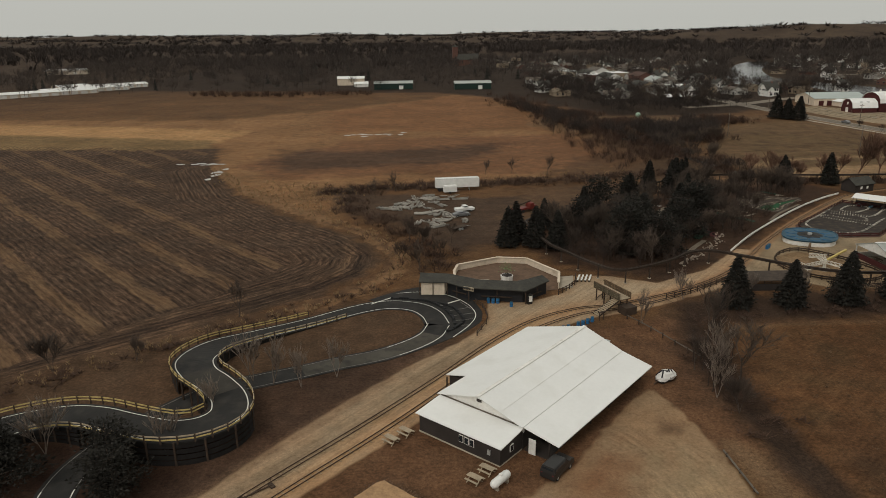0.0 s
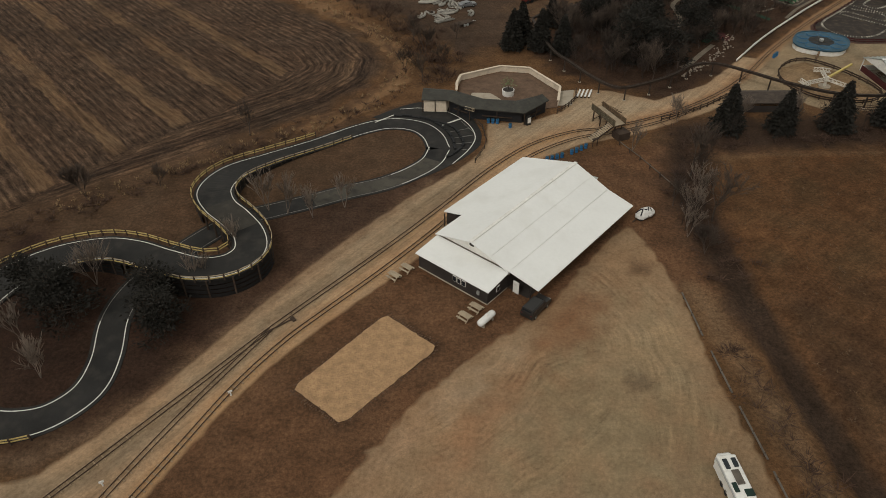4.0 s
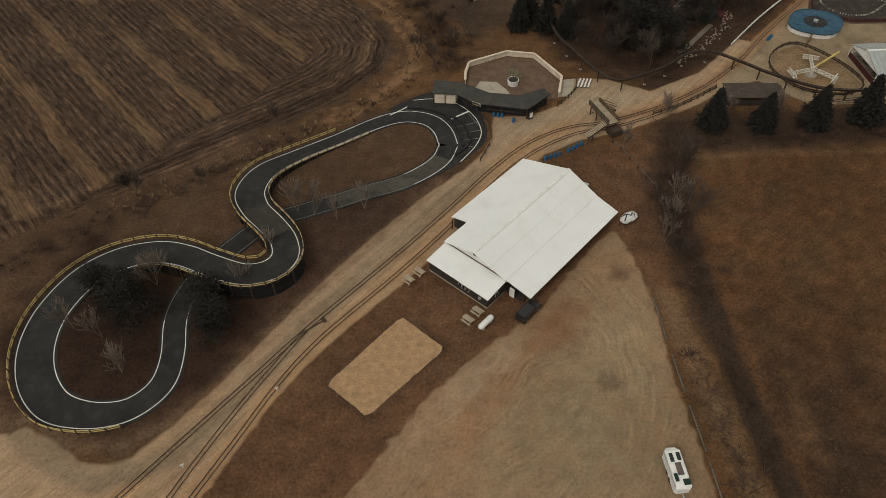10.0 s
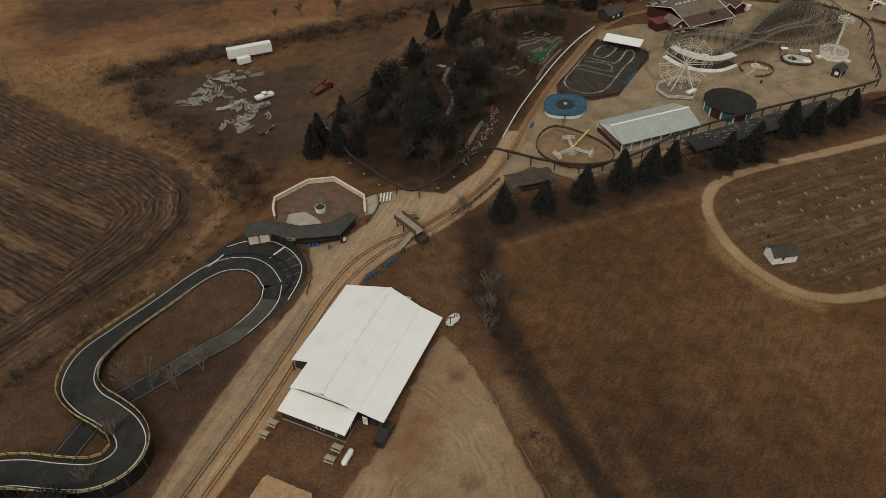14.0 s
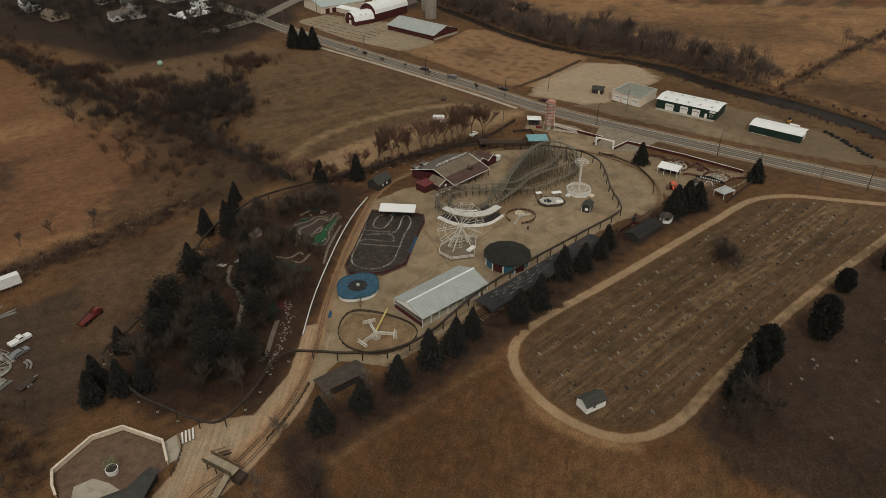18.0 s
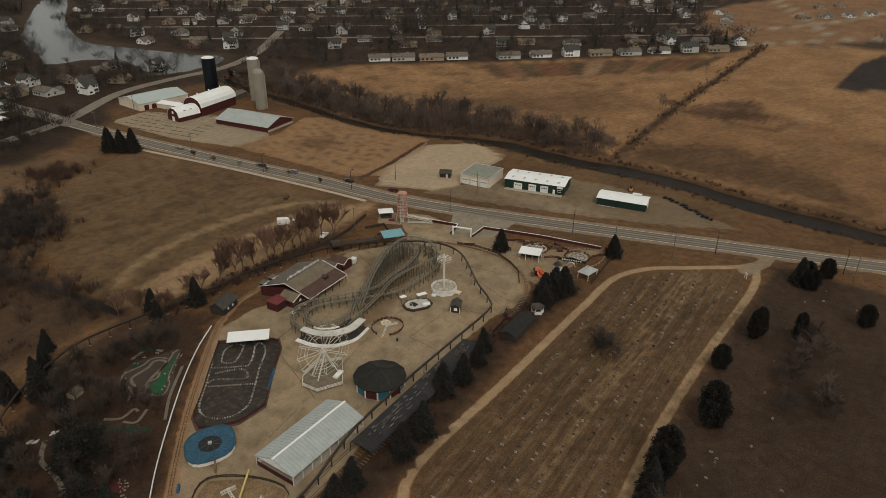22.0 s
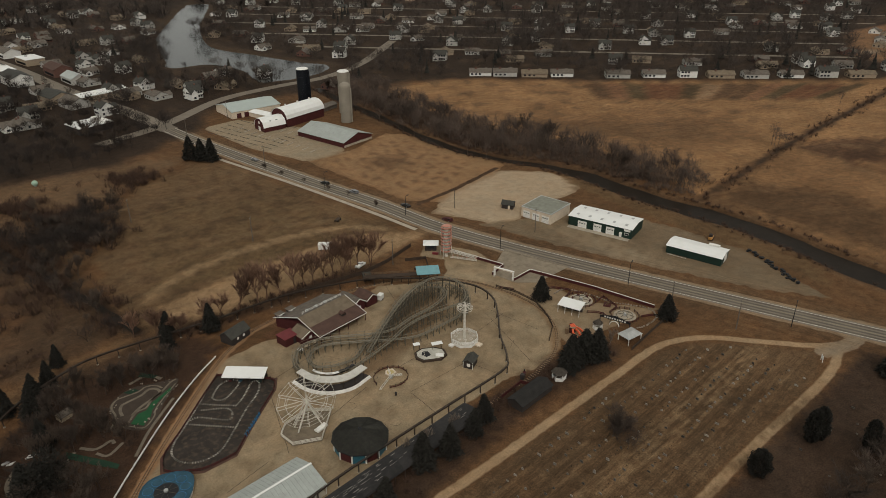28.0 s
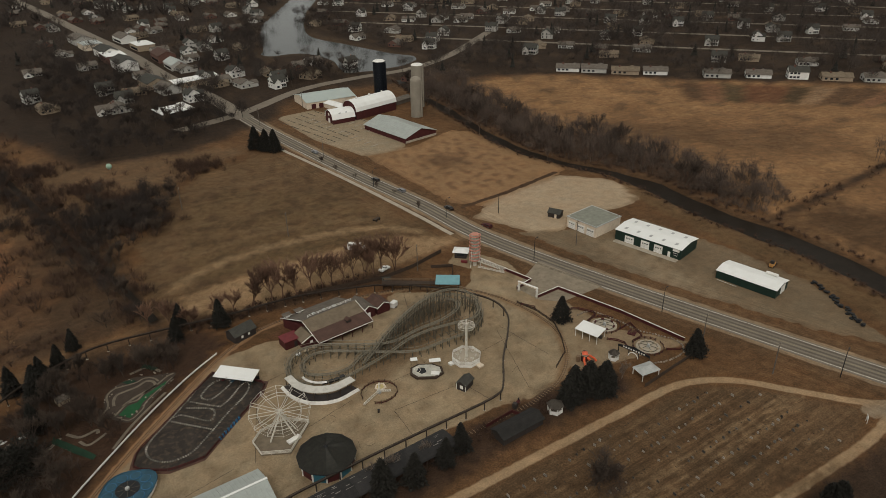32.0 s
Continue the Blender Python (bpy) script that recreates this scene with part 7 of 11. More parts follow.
for i in range(0, len(cc), 4):
    p, m = cc[i], nn[i]
    g = Geo()
    for s in (-1, 1):
        w = 0.55 + 0.07 * p[2]
        g.beam((p[0] + m[0] * w * s, p[1] + m[1] * w * s, 0), (p[0] + m[0] * 0.5 * s, p[1] + m[1] * 0.5 * s, p[2] + 0.1), 0.15)
        g.beam((p[0] + m[0] * 0.8 * s, p[1] + m[1] * 0.8 * s, p[2] + 0.1), (p[0] + m[0] * 0.8 * s, p[1] + m[1] * 0.8 * s, p[2] + 1.0), 0.06)
    for k_ in range(int(p[2] / 1.6)):
        z0, z1 = k_ * 1.6 + 0.2, min(k_ * 1.6 + 1.8, p[2])
        sg = 1 if k_ % 2 else -1
        g.beam((p[0] + m[0] * 0.6 * sg, p[1] + m[1] * 0.6 * sg, z0), (p[0] - m[0] * 0.6 * sg, p[1] - m[1] * 0.6 * sg, z1), 0.1)
    if p[2] > 2.2 and i + 4 < len(cc):
        q, qn = cc[i + 4], nn[i + 4]
        g.beam((p[0] + m[0] * 0.6, p[1] + m[1] * 0.6, p[2] * 0.5), (q[0] + qn[0] * 0.6, q[1] + qn[1] * 0.6, q[2] * 0.5), 0.1)
        g.beam((p[0] - m[0] * 0.6, p[1] - m[1] * 0.6, p[2] * 0.1), (q[0] - qn[0] * 0.6, q[1] - qn[1] * 0.6, q[2] * 0.85), 0.1)
    part("bent", g, GREY_STEEL, coaster)
for o in (0.85, -0.85):
    part("walkway_rail", Geo().tube([(p[0] + m[0] * o, p[1] + m[1] * o, p[2] + 0.95) for p, m in zip(cc[::2], nn[::2])], 0.06, 4), CO_RAIL, coaster)
# station with curved white canopy
stn = thing("coaster_station", 138, 166.5, 0, 0, "curved coaster station with a white canopy and white skirting", "station")
outer = np.array(spline([(128.4, 174), (129.6, 168.4), (133, 164), (138.4, 161.9), (144.8, 163.2)], 1.2)) - (138, 166.5)
inner = np.array(spline([(130.3, 174.2), (131.5, 169.4), (134.4, 166.1), (138.6, 164.4), (144.0, 165.2)], 1.0)) - (138, 166.5)
inner = np.stack([np.interp(np.linspace(0, 1, len(outer)), np.linspace(0, 1, len(inner)), inner[:, k_]) for k_ in (0, 1)], 1)
part("canopy", Geo().ribbon([(*p, 3.9) for p in inner], [(*p, 3.6) for p in outer], 0.2), mat("grimy_white_metal", (0.5, 0.475, 0.42), 0.5, 0, 0.15, 0.3, 3, 0.03, (0.28, 0.25, 0.2), 0.5), stn)
part("platform", Geo().ribbon([(*p, 1.0) for p in inner], [(*(p * 1.02), 1.0) for p in outer], 1.0), DARK_WALL, stn)
part("skirting", Geo().ribbon([(*(p * 1.06), 0.95) for p in outer], [(*(p * 1.13), 0.1) for p in outer], 0.1), WHITE, stn, "sloping white skirting boards")
part("inner_canopy", Geo().ribbon([(*(p * 0.55 + (0.6, 4.2)), 2.6) for p in outer[2:-6]], [(*(p * 0.61 + (0.55, 3.8)), 2.5) for p in outer[2:-6]], 0.12), WHITE, stn)
for i in range(0, len(outer), 3):
    part("post", Geo().box(*outer[i] * 0.97, 0, 0.16, 0.16, 3.6), DARK_WOOD, stn)
    part("post", Geo().box(*inner[i] * 1.0, 0, 0.16, 0.16, 3.75), DARK_WOOD, stn)
trn = thing("coaster_train", 140.4, 168.2, 1.6, 0, "short dark coaster train waiting at the platform", "train")
for i in range(4):
    part("car", Geo().box(i * 1.7 - 2.5, 0.12 * (i - 1.5) ** 2, 0.15, 1.5, 0.9, 0.7, (i - 1.5) * 8, 0.15), CAR_DARK, trn)

# red barn-like building group
rb = thing("snack_barn", 141.8, 196.1, 0, 8.6, "barn-red snack building with brown and rust shingle roofs", "building")
g = Geo()
slab(g, [(-0.5, -5.4, 4.1), (18.6, -5.4, 4.1), (18.6, 0, 5.5), (-0.5, 0, 5.5)], 0.15)
part("roof", g, TAN_SHINGLE, rb)
g = Geo()
slab(g, [(-0.5, -10.2, 2.8), (18.6, -10.2, 2.8), (18.6, -5.4, 4.08), (-0.5, -5.4, 4.08)], 0.15)
part("porch_roof", g, RUST_SHINGLE, rb)
g = Geo()
slab(g, [(-0.5, 0, 5.5), (18.6, 0, 5.5), (16.5, 8.8, 3.4), (-3.5, 8.8, 3.4)], 0.15)
part("roof", g, GREY_SHINGLE, rb)
part("wall", Geo().prism([(0, -7.4), (18.2, -7.4), (18.2, 0), (16, 8.4), (-2.8, 8.4), (0, 0)], 0, 3.3), BARN_RED, rb)
for x in (-0.5, 18.6):
    for a, b in (((x, -5.4, 4.15), (x, 0, 5.55)), ((x, -10.2, 2.85), (x, -5.4, 4.15))):
        part("bargeboard", Geo().beam(a, b, 0.14, 0.14), WHITE, rb)
part("bargeboard", Geo().beam((-0.5, 0, 5.55), (-3.5, 8.8, 3.45), 0.14, 0.14), WHITE, rb)
part("eave_board", Geo().beam((-0.5, -10.25, 2.75), (18.6, -10.25, 2.75), 0.1, 0.2), WHITE, rb)
for z in (0.35, 0.8):
    part("roof_railing", Geo().beam((2, 0.9, 5.3 + z), (17.5, 0.9, 5.3 + z), 0.08), WHITE, rb)
for i in range(9):
    part("railing_post", Geo().box(2 + i * 1.94, 0.9, 5.2, 0.1, 0.1, 0.95), WHITE, rb)
for x in (4.5, 8.0, 11.5):
    part("roof_vent", Geo().box(x, 1.6, 5.0, 0.9, 0.8, 0.7, 0, 0.06), GALV, rb)
for x_ in (-1.6, 2.6):
    d_ = part("dormer", Geo().box(x_, 8.0, 3.2, 2.2, 1.6, 1.2), DARK_WALL, rb)
    part("dormer_roof", Geo().box(x_, 8.0, 4.4, 2.8, 2.2, 0.14), GREY_SHINGLE, d_)
    part("dormer_window", Geo().box(x_, 7.17, 3.5, 1.2, 0.08, 0.7), WHITE, d_)
    part("dormer_trim", Geo().box(x_, 6.88, 4.36, 2.9, 0.08, 0.16), WHITE, d_)
dm = part("dormer", Geo().box(11.8, -6.6, 3.7, 1.5, 1.4, 0.75), DARK_WALL, rb)
part("dormer_roof", Geo().add([(10.9, -7.4, 4.4), (12.7, -7.4, 4.4), (11.8, -7.4, 5.1), (10.9, -5.6, 4.4), (12.7, -5.6, 4.4), (11.8, -5.6, 5.1)], [(0, 1, 2), (5, 4, 3), (0, 2, 5, 3), (2, 1, 4, 5), (0, 3, 4, 1)]), RUST_SHINGLE, dm)
for i in range(6):
    part("post", Geo().box(0.3 + i * 3.6, -9.9, 0, 0.16, 0.16, 2.8), BARN_RED, rb)
for x in (3, 7, 11, 15):
    w = part("window", Geo().box(x, -7.45, 1.0, 1.3, 0.1, 1.1), WHITE, rb)
    part("pane", Geo().box(x, -7.52, 1.1, 1.1, 0.05, 0.9), GLASS_DARK, w)
an = thing("annex", 0, 0, 0, 0, "small red annex with a brown gabled roof", "building")
gable_house(an, 141.2, 192.3, 98, 6.0, 5.4, 2.6, 4.0, BARN_RED, TAN_SHINGLE)
part("bargeboard", Geo().beam((138.4, 188.9, 2.5), (141.7, 189.1, 4.05), 0.12, 0.2), WHITE, an)
part("bargeboard", Geo().beam((144.8, 189.8, 2.5), (141.7, 189.1, 4.05), 0.12, 0.2), WHITE, an)
part("sign", Geo().box(141.6, 189.15, 1.5, 0.9, 0.08, 0.9, 8), WHITE, an)
rx = thing("red_shed", 136.5, 194.0, 0, 8.6, "small barn-red shed with a bright red flat roof", "shed")
part("wall", Geo().box(0, 0, 0, 5.2, 4.4, 2.6), BARN_RED, rx)
part("roof", Geo().box(0, 0, 2.6, 5.5, 4.7, 0.14), BRIGHT_RED, rx)
part("door", Geo().box(0.8, -2.22, 0, 0.95, 0.08, 2.0), DARK_WALL, rx)
es = thing("end_house", 0, 0, 0, 0, "red end house with a grey shingle gable roof", "building")
gable_house(es, 162.4, 199.0, 98, 8.0, 5.0, 2.9, 4.6, BARN_RED, GREY_SHINGLE)
for s in (1, -1):
    part("bargeboard", Geo().beam((163.0, 194.6, 4.65), (163.0 + s * 2.9, 194.6 + s * 0.44, 2.7), 0.14, 0.22), WHITE, es)
part("door", Geo().box(163.0, 194.9, 0, 1.0, 0.15, 2.0, 8), WHITE, es)
es2 = thing("rust_roof_house", 0, 0, 0, 0, "red house with a rust-red shingle gable roof", "building")
gable_house(es2, 168.0, 198.6, 98, 6.2, 4.8, 2.8, 4.2, BARN_RED, RUST_SHINGLE)
for s in (1, -1):
    part("bargeboard", Geo().beam((168.5, 195.0, 4.25), (168.5 + s * 2.8, 195.0 + s * 0.42, 2.6), 0.14, 0.22), WHITE, es2)
wt = thing("freezer_trailer", 172.6, 196.8, 0, 30, "small white box trailer beside the snack building", "trailer")
part("box", Geo().box(0, 0, 0.4, 2.4, 1.7, 1.7, 0, 0.06), CAR_WHITE, wt)
for s in (1, -1):
    part("wheel", Geo().tube([(0, s * 0.85 - 0.1, 0.32), (0, s * 0.85 + 0.1, 0.32)], 0.32, 12), TYRE, wt)
for x, y, m in ((136.6, 186.8, CAR_WHITE), (139.2, 187.3, PALE_WOOD), (142.0, 187.8, PALE_WOOD)):
    tb = thing("spool_table", x, y, 0, 0, "small round table standing on the paving", "table", "round tables")
    part("tabletop", Geo().cyl(0, 0, 0.65, 0.85, 0.1, 14), m, tb)
    part("stem", Geo().cyl(0, 0, 0, 0.3, 0.65, 10), DARK_WOOD, tb)
ws = thing("ticket_cabin", 124.9, 206.0, 0, 20, "dark cabin with a steep dark gable roof", "cabin")
gable_house(ws, 0, 0, 0, 7.4, 4.8, 2.6, 4.2, DARK_WALL, SHINGLE)
for x in (-1.2, 1.2):
    w = part("window", Geo().box(x, -2.43, 1.0, 0.7, 0.08, 0.8), WHITE, ws)

# monorail on posts, its platform and teal-roofed stop
MONO = [(20.3, 165.5), (21.2, 158), (23.1, 147), (26.0, 140.8), (29.5, 133.8), (33.9, 128.6), (39.7, 130.4), (46.1, 134.4), (51.6, 139.2), (56.8, 139.9), (62.2, 136), (68, 131), (77.1, 126), (89.1, 126.2), (109.3, 132.2), (130.8, 135.1), (152, 137), (173.5, 138.9), (179, 142.5), (185.5, 152.1),
        (193, 161), (199, 169.5), (200.5, 178), (197, 186.5), (189, 196), (181, 203), (172, 208.4), (160, 212.5), (148.8, 215.2), (136, 216), (124, 216), (105.4, 217.6), (88, 218.5), (78, 215.6), (65, 208.2), (51, 193.8), (39.4, 181.5), (28.5, 171.8), (22.6, 168.2), (20.3, 165.5)]
mo = spline([(x, y, 2.9) for x, y in MONO], 1.2)
mono = thing("monorail", 0, 0, 0, 0, "dark brown steel monorail track on slim posts", "monorail")
part("beam", strip(mo, -0.15, 0.15, 0.0, 0.42), RUST_TRACK, mono)
for o in (0.24, -0.24):
    part("guide_rail", strip(mo, o - 0.045, o + 0.045, 0.1, 0.12), RUST_TRACK, mono)
pm = Geo().box(0, 0, 0, 0.24, 0.24, 2.45).mesh("post", RUST_TRACK)
pb = Geo().box(0, 0, 0, 0.55, 0.55, 0.12).mesh("footing", PALE_CONC)
for i in range(0, len(mo), 5):
    q = part("post", pm, RUST_TRACK, mono)
    q.matrix_basis = pose(mo[i, 0], mo[i, 1], 0)
    part("footing", pb, PALE_CONC, q)
pf = thing("monorail_stop", 190, 198.6, 0, -32, "raised timber stop with a teal metal roof", "station")
g = Geo()
slab(g, [(-0.5, -3, 4.3), (7.6, -3, 4.3), (7.6, 2.8, 4.7), (-0.5, 2.8, 4.7)], 0.14)
part("roof", g, TEAL, pf)
part("deck", Geo().box(-5.5, 1.4, 2.3, 27, 2.4, 0.2), DARK_WOOD, pf)
for i in range(9):
    part("post", Geo().box(-18.5 + i * 3.2, 2.4, 0, 0.2, 0.2, 3.3 if i < 6 else 4.4), DARK_WOOD, pf)
    part("post", Geo().box(-18.5 + i * 3.2, 0.4, 0, 0.2, 0.2, 2.4 if i < 6 else 4.3), DARK_WOOD, pf)
for z in (2.9, 3.3):
    part("rail", Geo().beam((-18.6, 2.5, z), (0, 2.5, z), 0.08, 0.12), WOOD, pf)
part("wall", Geo().box(3.6, 0, 2.5, 7.0, 0.12, 1.0), TEAL_PANEL, pf)
hh = thing("platform_hut", 176.9, 211.2, 0, -20, "small dark flat-roofed hut at the platform end", "hut")
part("wall", Geo().box(0, 0, 0, 2.6, 2.2, 2.4), DARK_WALL, hh)
part("roof", Geo().box(0, 0, 2.4, 3.0, 2.6, 0.14), SHINGLE, hh)

# swing tower
sg = thing("swing_tower", 178.0, 160.0, 0, 10, "white swing tower on a railed octagonal platform", "ride")
o8 = [(4.3 * math.cos(i * 0.7854 + 0.39), 4.3 * math.sin(i * 0.7854 + 0.39)) for i in range(8)]
part("platform", Geo().prism(o8, 0, 0.9), WHITE, sg)
part("deck", Geo().prism([(p * 0.98, q * 0.98) for p, q in o8], 0.9, 0.06), PALE_CONC, sg)
part("tower", Geo().cyl(0, 0, 0.9, 0.42, 11.6, 14, 0.34), WHITE_STEEL, sg)
part("finial", Geo().cyl(0, 0, 12.9, 0.3, 0.9, 10, 0.12), WHITE_STEEL, sg)
for i in range(8):
    a, b = o8[i], o8[(i + 1) % 8]
    for z in (1.25, 1.6, 1.95):
        part("fence_rail", Geo().beam((*a, z), (*b, z), 0.1, 0.14), WHITE, sg)
    for k_ in range(4):
        part("baluster", Geo().box(a[0] + (b[0] - a[0]) * k_ / 4, a[1] + (b[1] - a[1]) * k_ / 4, 0.9, 0.08, 0.08, 1.1), WHITE_STEEL, sg)
    c, s_ = math.cos(i * 0.7854), math.sin(i * 0.7854)
    part("arm", Geo().beam((0, 0, 12.4), (2.4 * c, 2.4 * s_, 12.1), 0.14), WHITE_STEEL, sg)
    c2, s2 = math.cos((i + 1) * 0.7854), math.sin((i + 1) * 0.7854)
    for z in (12.1, 11.4):
        part("crown_rail", Geo().beam((2.4 * c, 2.4 * s_, z), (2.4 * c2, 2.4 * s2, z), 0.1), WHITE_STEEL, sg)
    part("brace", Geo().beam((0.4 * c, 0.4 * s_, 11.0), (2.4 * c, 2.4 * s_, 12.1), 0.09), WHITE_STEEL, sg)
    part("swing_frame", Geo().tube([(2.6 * c + 0.5 * math.cos(k_), 2.6 * s_ + 0.5 * math.sin(k_), 1.9) for k_ in (0, 1.05, 2.1, 3.14, 4.2, 5.24, 6.28)], 0.05, 4), WHITE_STEEL, sg)
    part("seat_post", Geo().cyl(2.6 * c, 2.6 * s_, 0.95, 0.06, 1.0, 6), WHITE_STEEL, sg)
part("stair", Geo().box(-4.8, 1.2, 0, 1.2, 1.4, 0.5), WHITE, sg)
part("ramp", Geo().box(0.9, -4.9, 0, 1.8, 1.6, 0.45), CREAM, sg)

# boat ride basin, hut, small ring ride
bt = thing("boat_ride", 165.0, 160.6, 0, -28, "octagonal ride basin with pale deck and two canopies", "ride")
bo = [(-4.4, -1.2), (-2.6, -3.2), (2.8, -3.2), (5.0, -1.0), (4.6, 1.6), (2.0, 3.2), (-2.2, 3.2), (-4.4, 1.4)]
part("wall", Geo().prism(bo, 0, 0.7), DARK_WOOD, bt)
part("deck", Geo().prism([(p * 0.86, q * 0.84) for p, q in bo], 0.7, 0.06), mat("pale_grey_deck", (0.42, 0.4, 0.34), 0.7), bt)
part("well", Geo().prism([(-2.6, -0.4), (-1.2, -1.6), (0.2, -0.8), (-0.4, 1.2), (-2, 1.4)], 0.76, 0.02), BLACK, bt)
part("track", Geo().tube([(-2.4 + 0.9 * math.cos(i * 0.5), 0.2 + 1.2 * math.sin(i * 0.5), 0.85) for i in range(13)], 0.07, 4), WHITE_STEEL, bt)
part("cover", Geo().box(2.6, -1.6, 0.76, 2.4, 1.4, 0.4, -10, 0.08), WHITE, bt)
for x, y, sx, sy, z in ((-3.4, 3.4, 2.0, 1.5, 2.2), (2.6, 2.4, 3.3, 1.6, 2.4)):
    c = part("canopy", Geo().box(x, y, z, sx, sy, 0.12, 6), WHITE_METAL, bt)
    for i in (-1, 1):
        for j in (-1, 1):
            part("canopy_post", Geo().box(x + i * sx * 0.42, y + j * sy * 0.38, 0, 0.1, 0.1, z), DARK_WOOD, c)
ht = thing("ride_hut", 171.2, 149.6, 0, 28, "small dark hut with a dark gable roof and white sign", "hut")
gable_house(ht, 0, 0, 0, 4.2, 2.8, 2.2, 3.1, DARK_WALL, SHINGLE, 0.3)
part("sign", Geo().box(-2.14, -0.2, 0.7, 0.06, 1.0, 1.0), WHITE, ht)
for s in (1, -1):
    part("corner_board", Geo().box(-2.1, s * 1.4, 0, 0.14, 0.14, 2.2), WHITE, ht)
rg = thing("sweep_ride", 149.8, 159.2, 0, 15, "low sweep ride with pale arms on worn paving", "ride")
part("hub", Geo().cyl(0, 0, 0, 0.6, 0.8, 12), GALV, rg)
truss((-6.6, -1.6, 0.7), (0, 0, 0.7), 0.5, WHITE_STEEL, rg, "arm", 9)
truss((0, 0, 0.6), (2.2, 2.6, 0.6), 0.45, WHITE_STEEL, rg, "arm", 5)
truss((0, 0, 0.6), (2.4, -2.2, 0.6), 0.45, WHITE_STEEL, rg, "arm", 5)
part("deck", Geo().prism([(0.4, 0.4), (2.8, 0.2), (3.4, 2.2), (1.6, 3.2), (0.2, 2.2)], 0, 0.3), CREAM, rg)
part("deck_trim", Geo().prism([(0.8, 0.7), (2.4, 0.6), (2.8, 2.0), (1.6, 2.6), (0.7, 2.0)], 0.3, 0.03), mat("pale_gold_paint", (0.45, 0.36, 0.16), 0.6), rg)
ring2 = [(149.8 + 5.0 * math.cos(a), 159.2 + 4.6 * math.sin(a), 0) for a in np.linspace(-2.2, 3.2, 30)]
rail_fence(ring2, "low red-brown board fence curved round a ride", ((0.3, BARN_RED), (0.7, WOOD)), step=1.6, hgt=0.95, rail_h=0.28)
bn2 = thing("litter_bin", 146.3, 152.0, 0, 0, "small dark litter bin on the paving", "bin")
part("drum", Geo().cyl(0, 0, 0, 0.3, 0.9, 12), DARK_WALL, bn2)
part("lid", Geo().cyl(0, 0, 0.9, 0.32, 0.12, 12, 0.15), BLACK, bn2)

# spiral slide, entrance buildings, gate, boundary
sl = thing("spiral_ride_tower", 210.6, 207.6, 0, 0, "salmon-pink ringed ride tower with sprawling white lower track", "ride")
part("core", Geo().cyl(0, 0, 0, 0.7, 12.6, 12), WHITE_STEEL, sl)
for k_ in range(8):
    z = 2.4 + k_ * 1.35
    part("ring", Geo().tube([((1.9 + 0.1 * math.cos(3 * a)) * math.cos(a), 1.9 * math.sin(a), z + 0.35 * a / 6.28) for a in np.linspace(0, 6.28, 19)], 0.24, 6), PINK, sl)
    part("ring_floor", Geo().cyl(0, 0, z - 0.2, 1.7, 0.1, 14), WHITE_STEEL, sl)
for a in (0.4, 1.97, 3.54, 5.1):
    part("leg", Geo().beam((2.6 * math.cos(a), 2.6 * math.sin(a), 0), (1.2 * math.cos(a), 1.2 * math.sin(a), 12.4), 0.16), WHITE_STEEL, sl)
part("cap", Geo().cyl(0, 0, 12.6, 1.6, 0.3, 14, 0.6), PINK, sl)
for a, b in (((0, -2, 2.6), (6, -10, 0.8)), ((1.4, -1.6, 2.6), (7.2, -9.4, 0.8)), ((-0.5, -3, 0.8), (5.2, -11.5, 0.8))):
    truss(a, b, 0.5, WHITE_STEEL, sl, "lower_track", 9)
for i in range(6):
    part("trestle", Geo().beam((0.5 + i, -3 - i * 1.5, 0), (1.2 + i, -2.6 - i * 1.4, 1.4), 0.1), PINK, sl)
    part("trestle", Geo().beam((1.9 + i, -2.2 - i * 1.5, 0), (1.2 + i, -2.6 - i * 1.4, 1.4), 0.1), PINK, sl)
tk2 = thing("ticket_house", 210.0, 216.2, 0, -40, "entrance hut with a white hipped roof", "hut")
part("wall", Geo().box(0, 0, 0, 4.4, 3.6, 2.5), DARK_WALL, tk2)
part("roof", Geo().add([(-3, -2.5, 2.5), (3, -2.5, 2.5), (3, 2.5, 2.5), (-3, 2.5, 2.5), (-1.2, 0, 3.4), (1.2, 0, 3.4)], [(0, 1, 5, 4), (1, 2, 5), (2, 3, 4, 5), (3, 0, 4), (3, 2, 1, 0)]), WHITE_METAL, tk2)
part("window", Geo().box(0, -1.83, 1.0, 2.6, 0.06, 1.1), GLASS_DARK, tk2)
rbx = thing("red_planter_box", 208.4, 211.4, 0, -50, "low red box beside the entrance hut", "box")
part("box", Geo().box(0, 0, 0, 2.4, 0.9, 0.8, 0, 0.05), BRIGHT_RED, rbx)
gt = thing("entrance_gate", 214.8, 180.8, 0, -70, "white rectangular entrance arch of the park", "gate")
for s in (1, -1):
    part("post", Geo().box(s * 3.6, 0, 0, 0.45, 0.7, 3.4), WHITE, gt)
    part("plinth", Geo().box(s * 3.6, 0, 0, 0.7, 0.95, 0.5), PALE_CONC, gt)
part("beam", Geo().box(0, 0, 3.4, 7.8, 0.7, 0.45), WHITE, gt)
part("light_strip", Geo().box(0, -0.38, 3.5, 7.2, 0.05, 0.2), CREAM, gt)


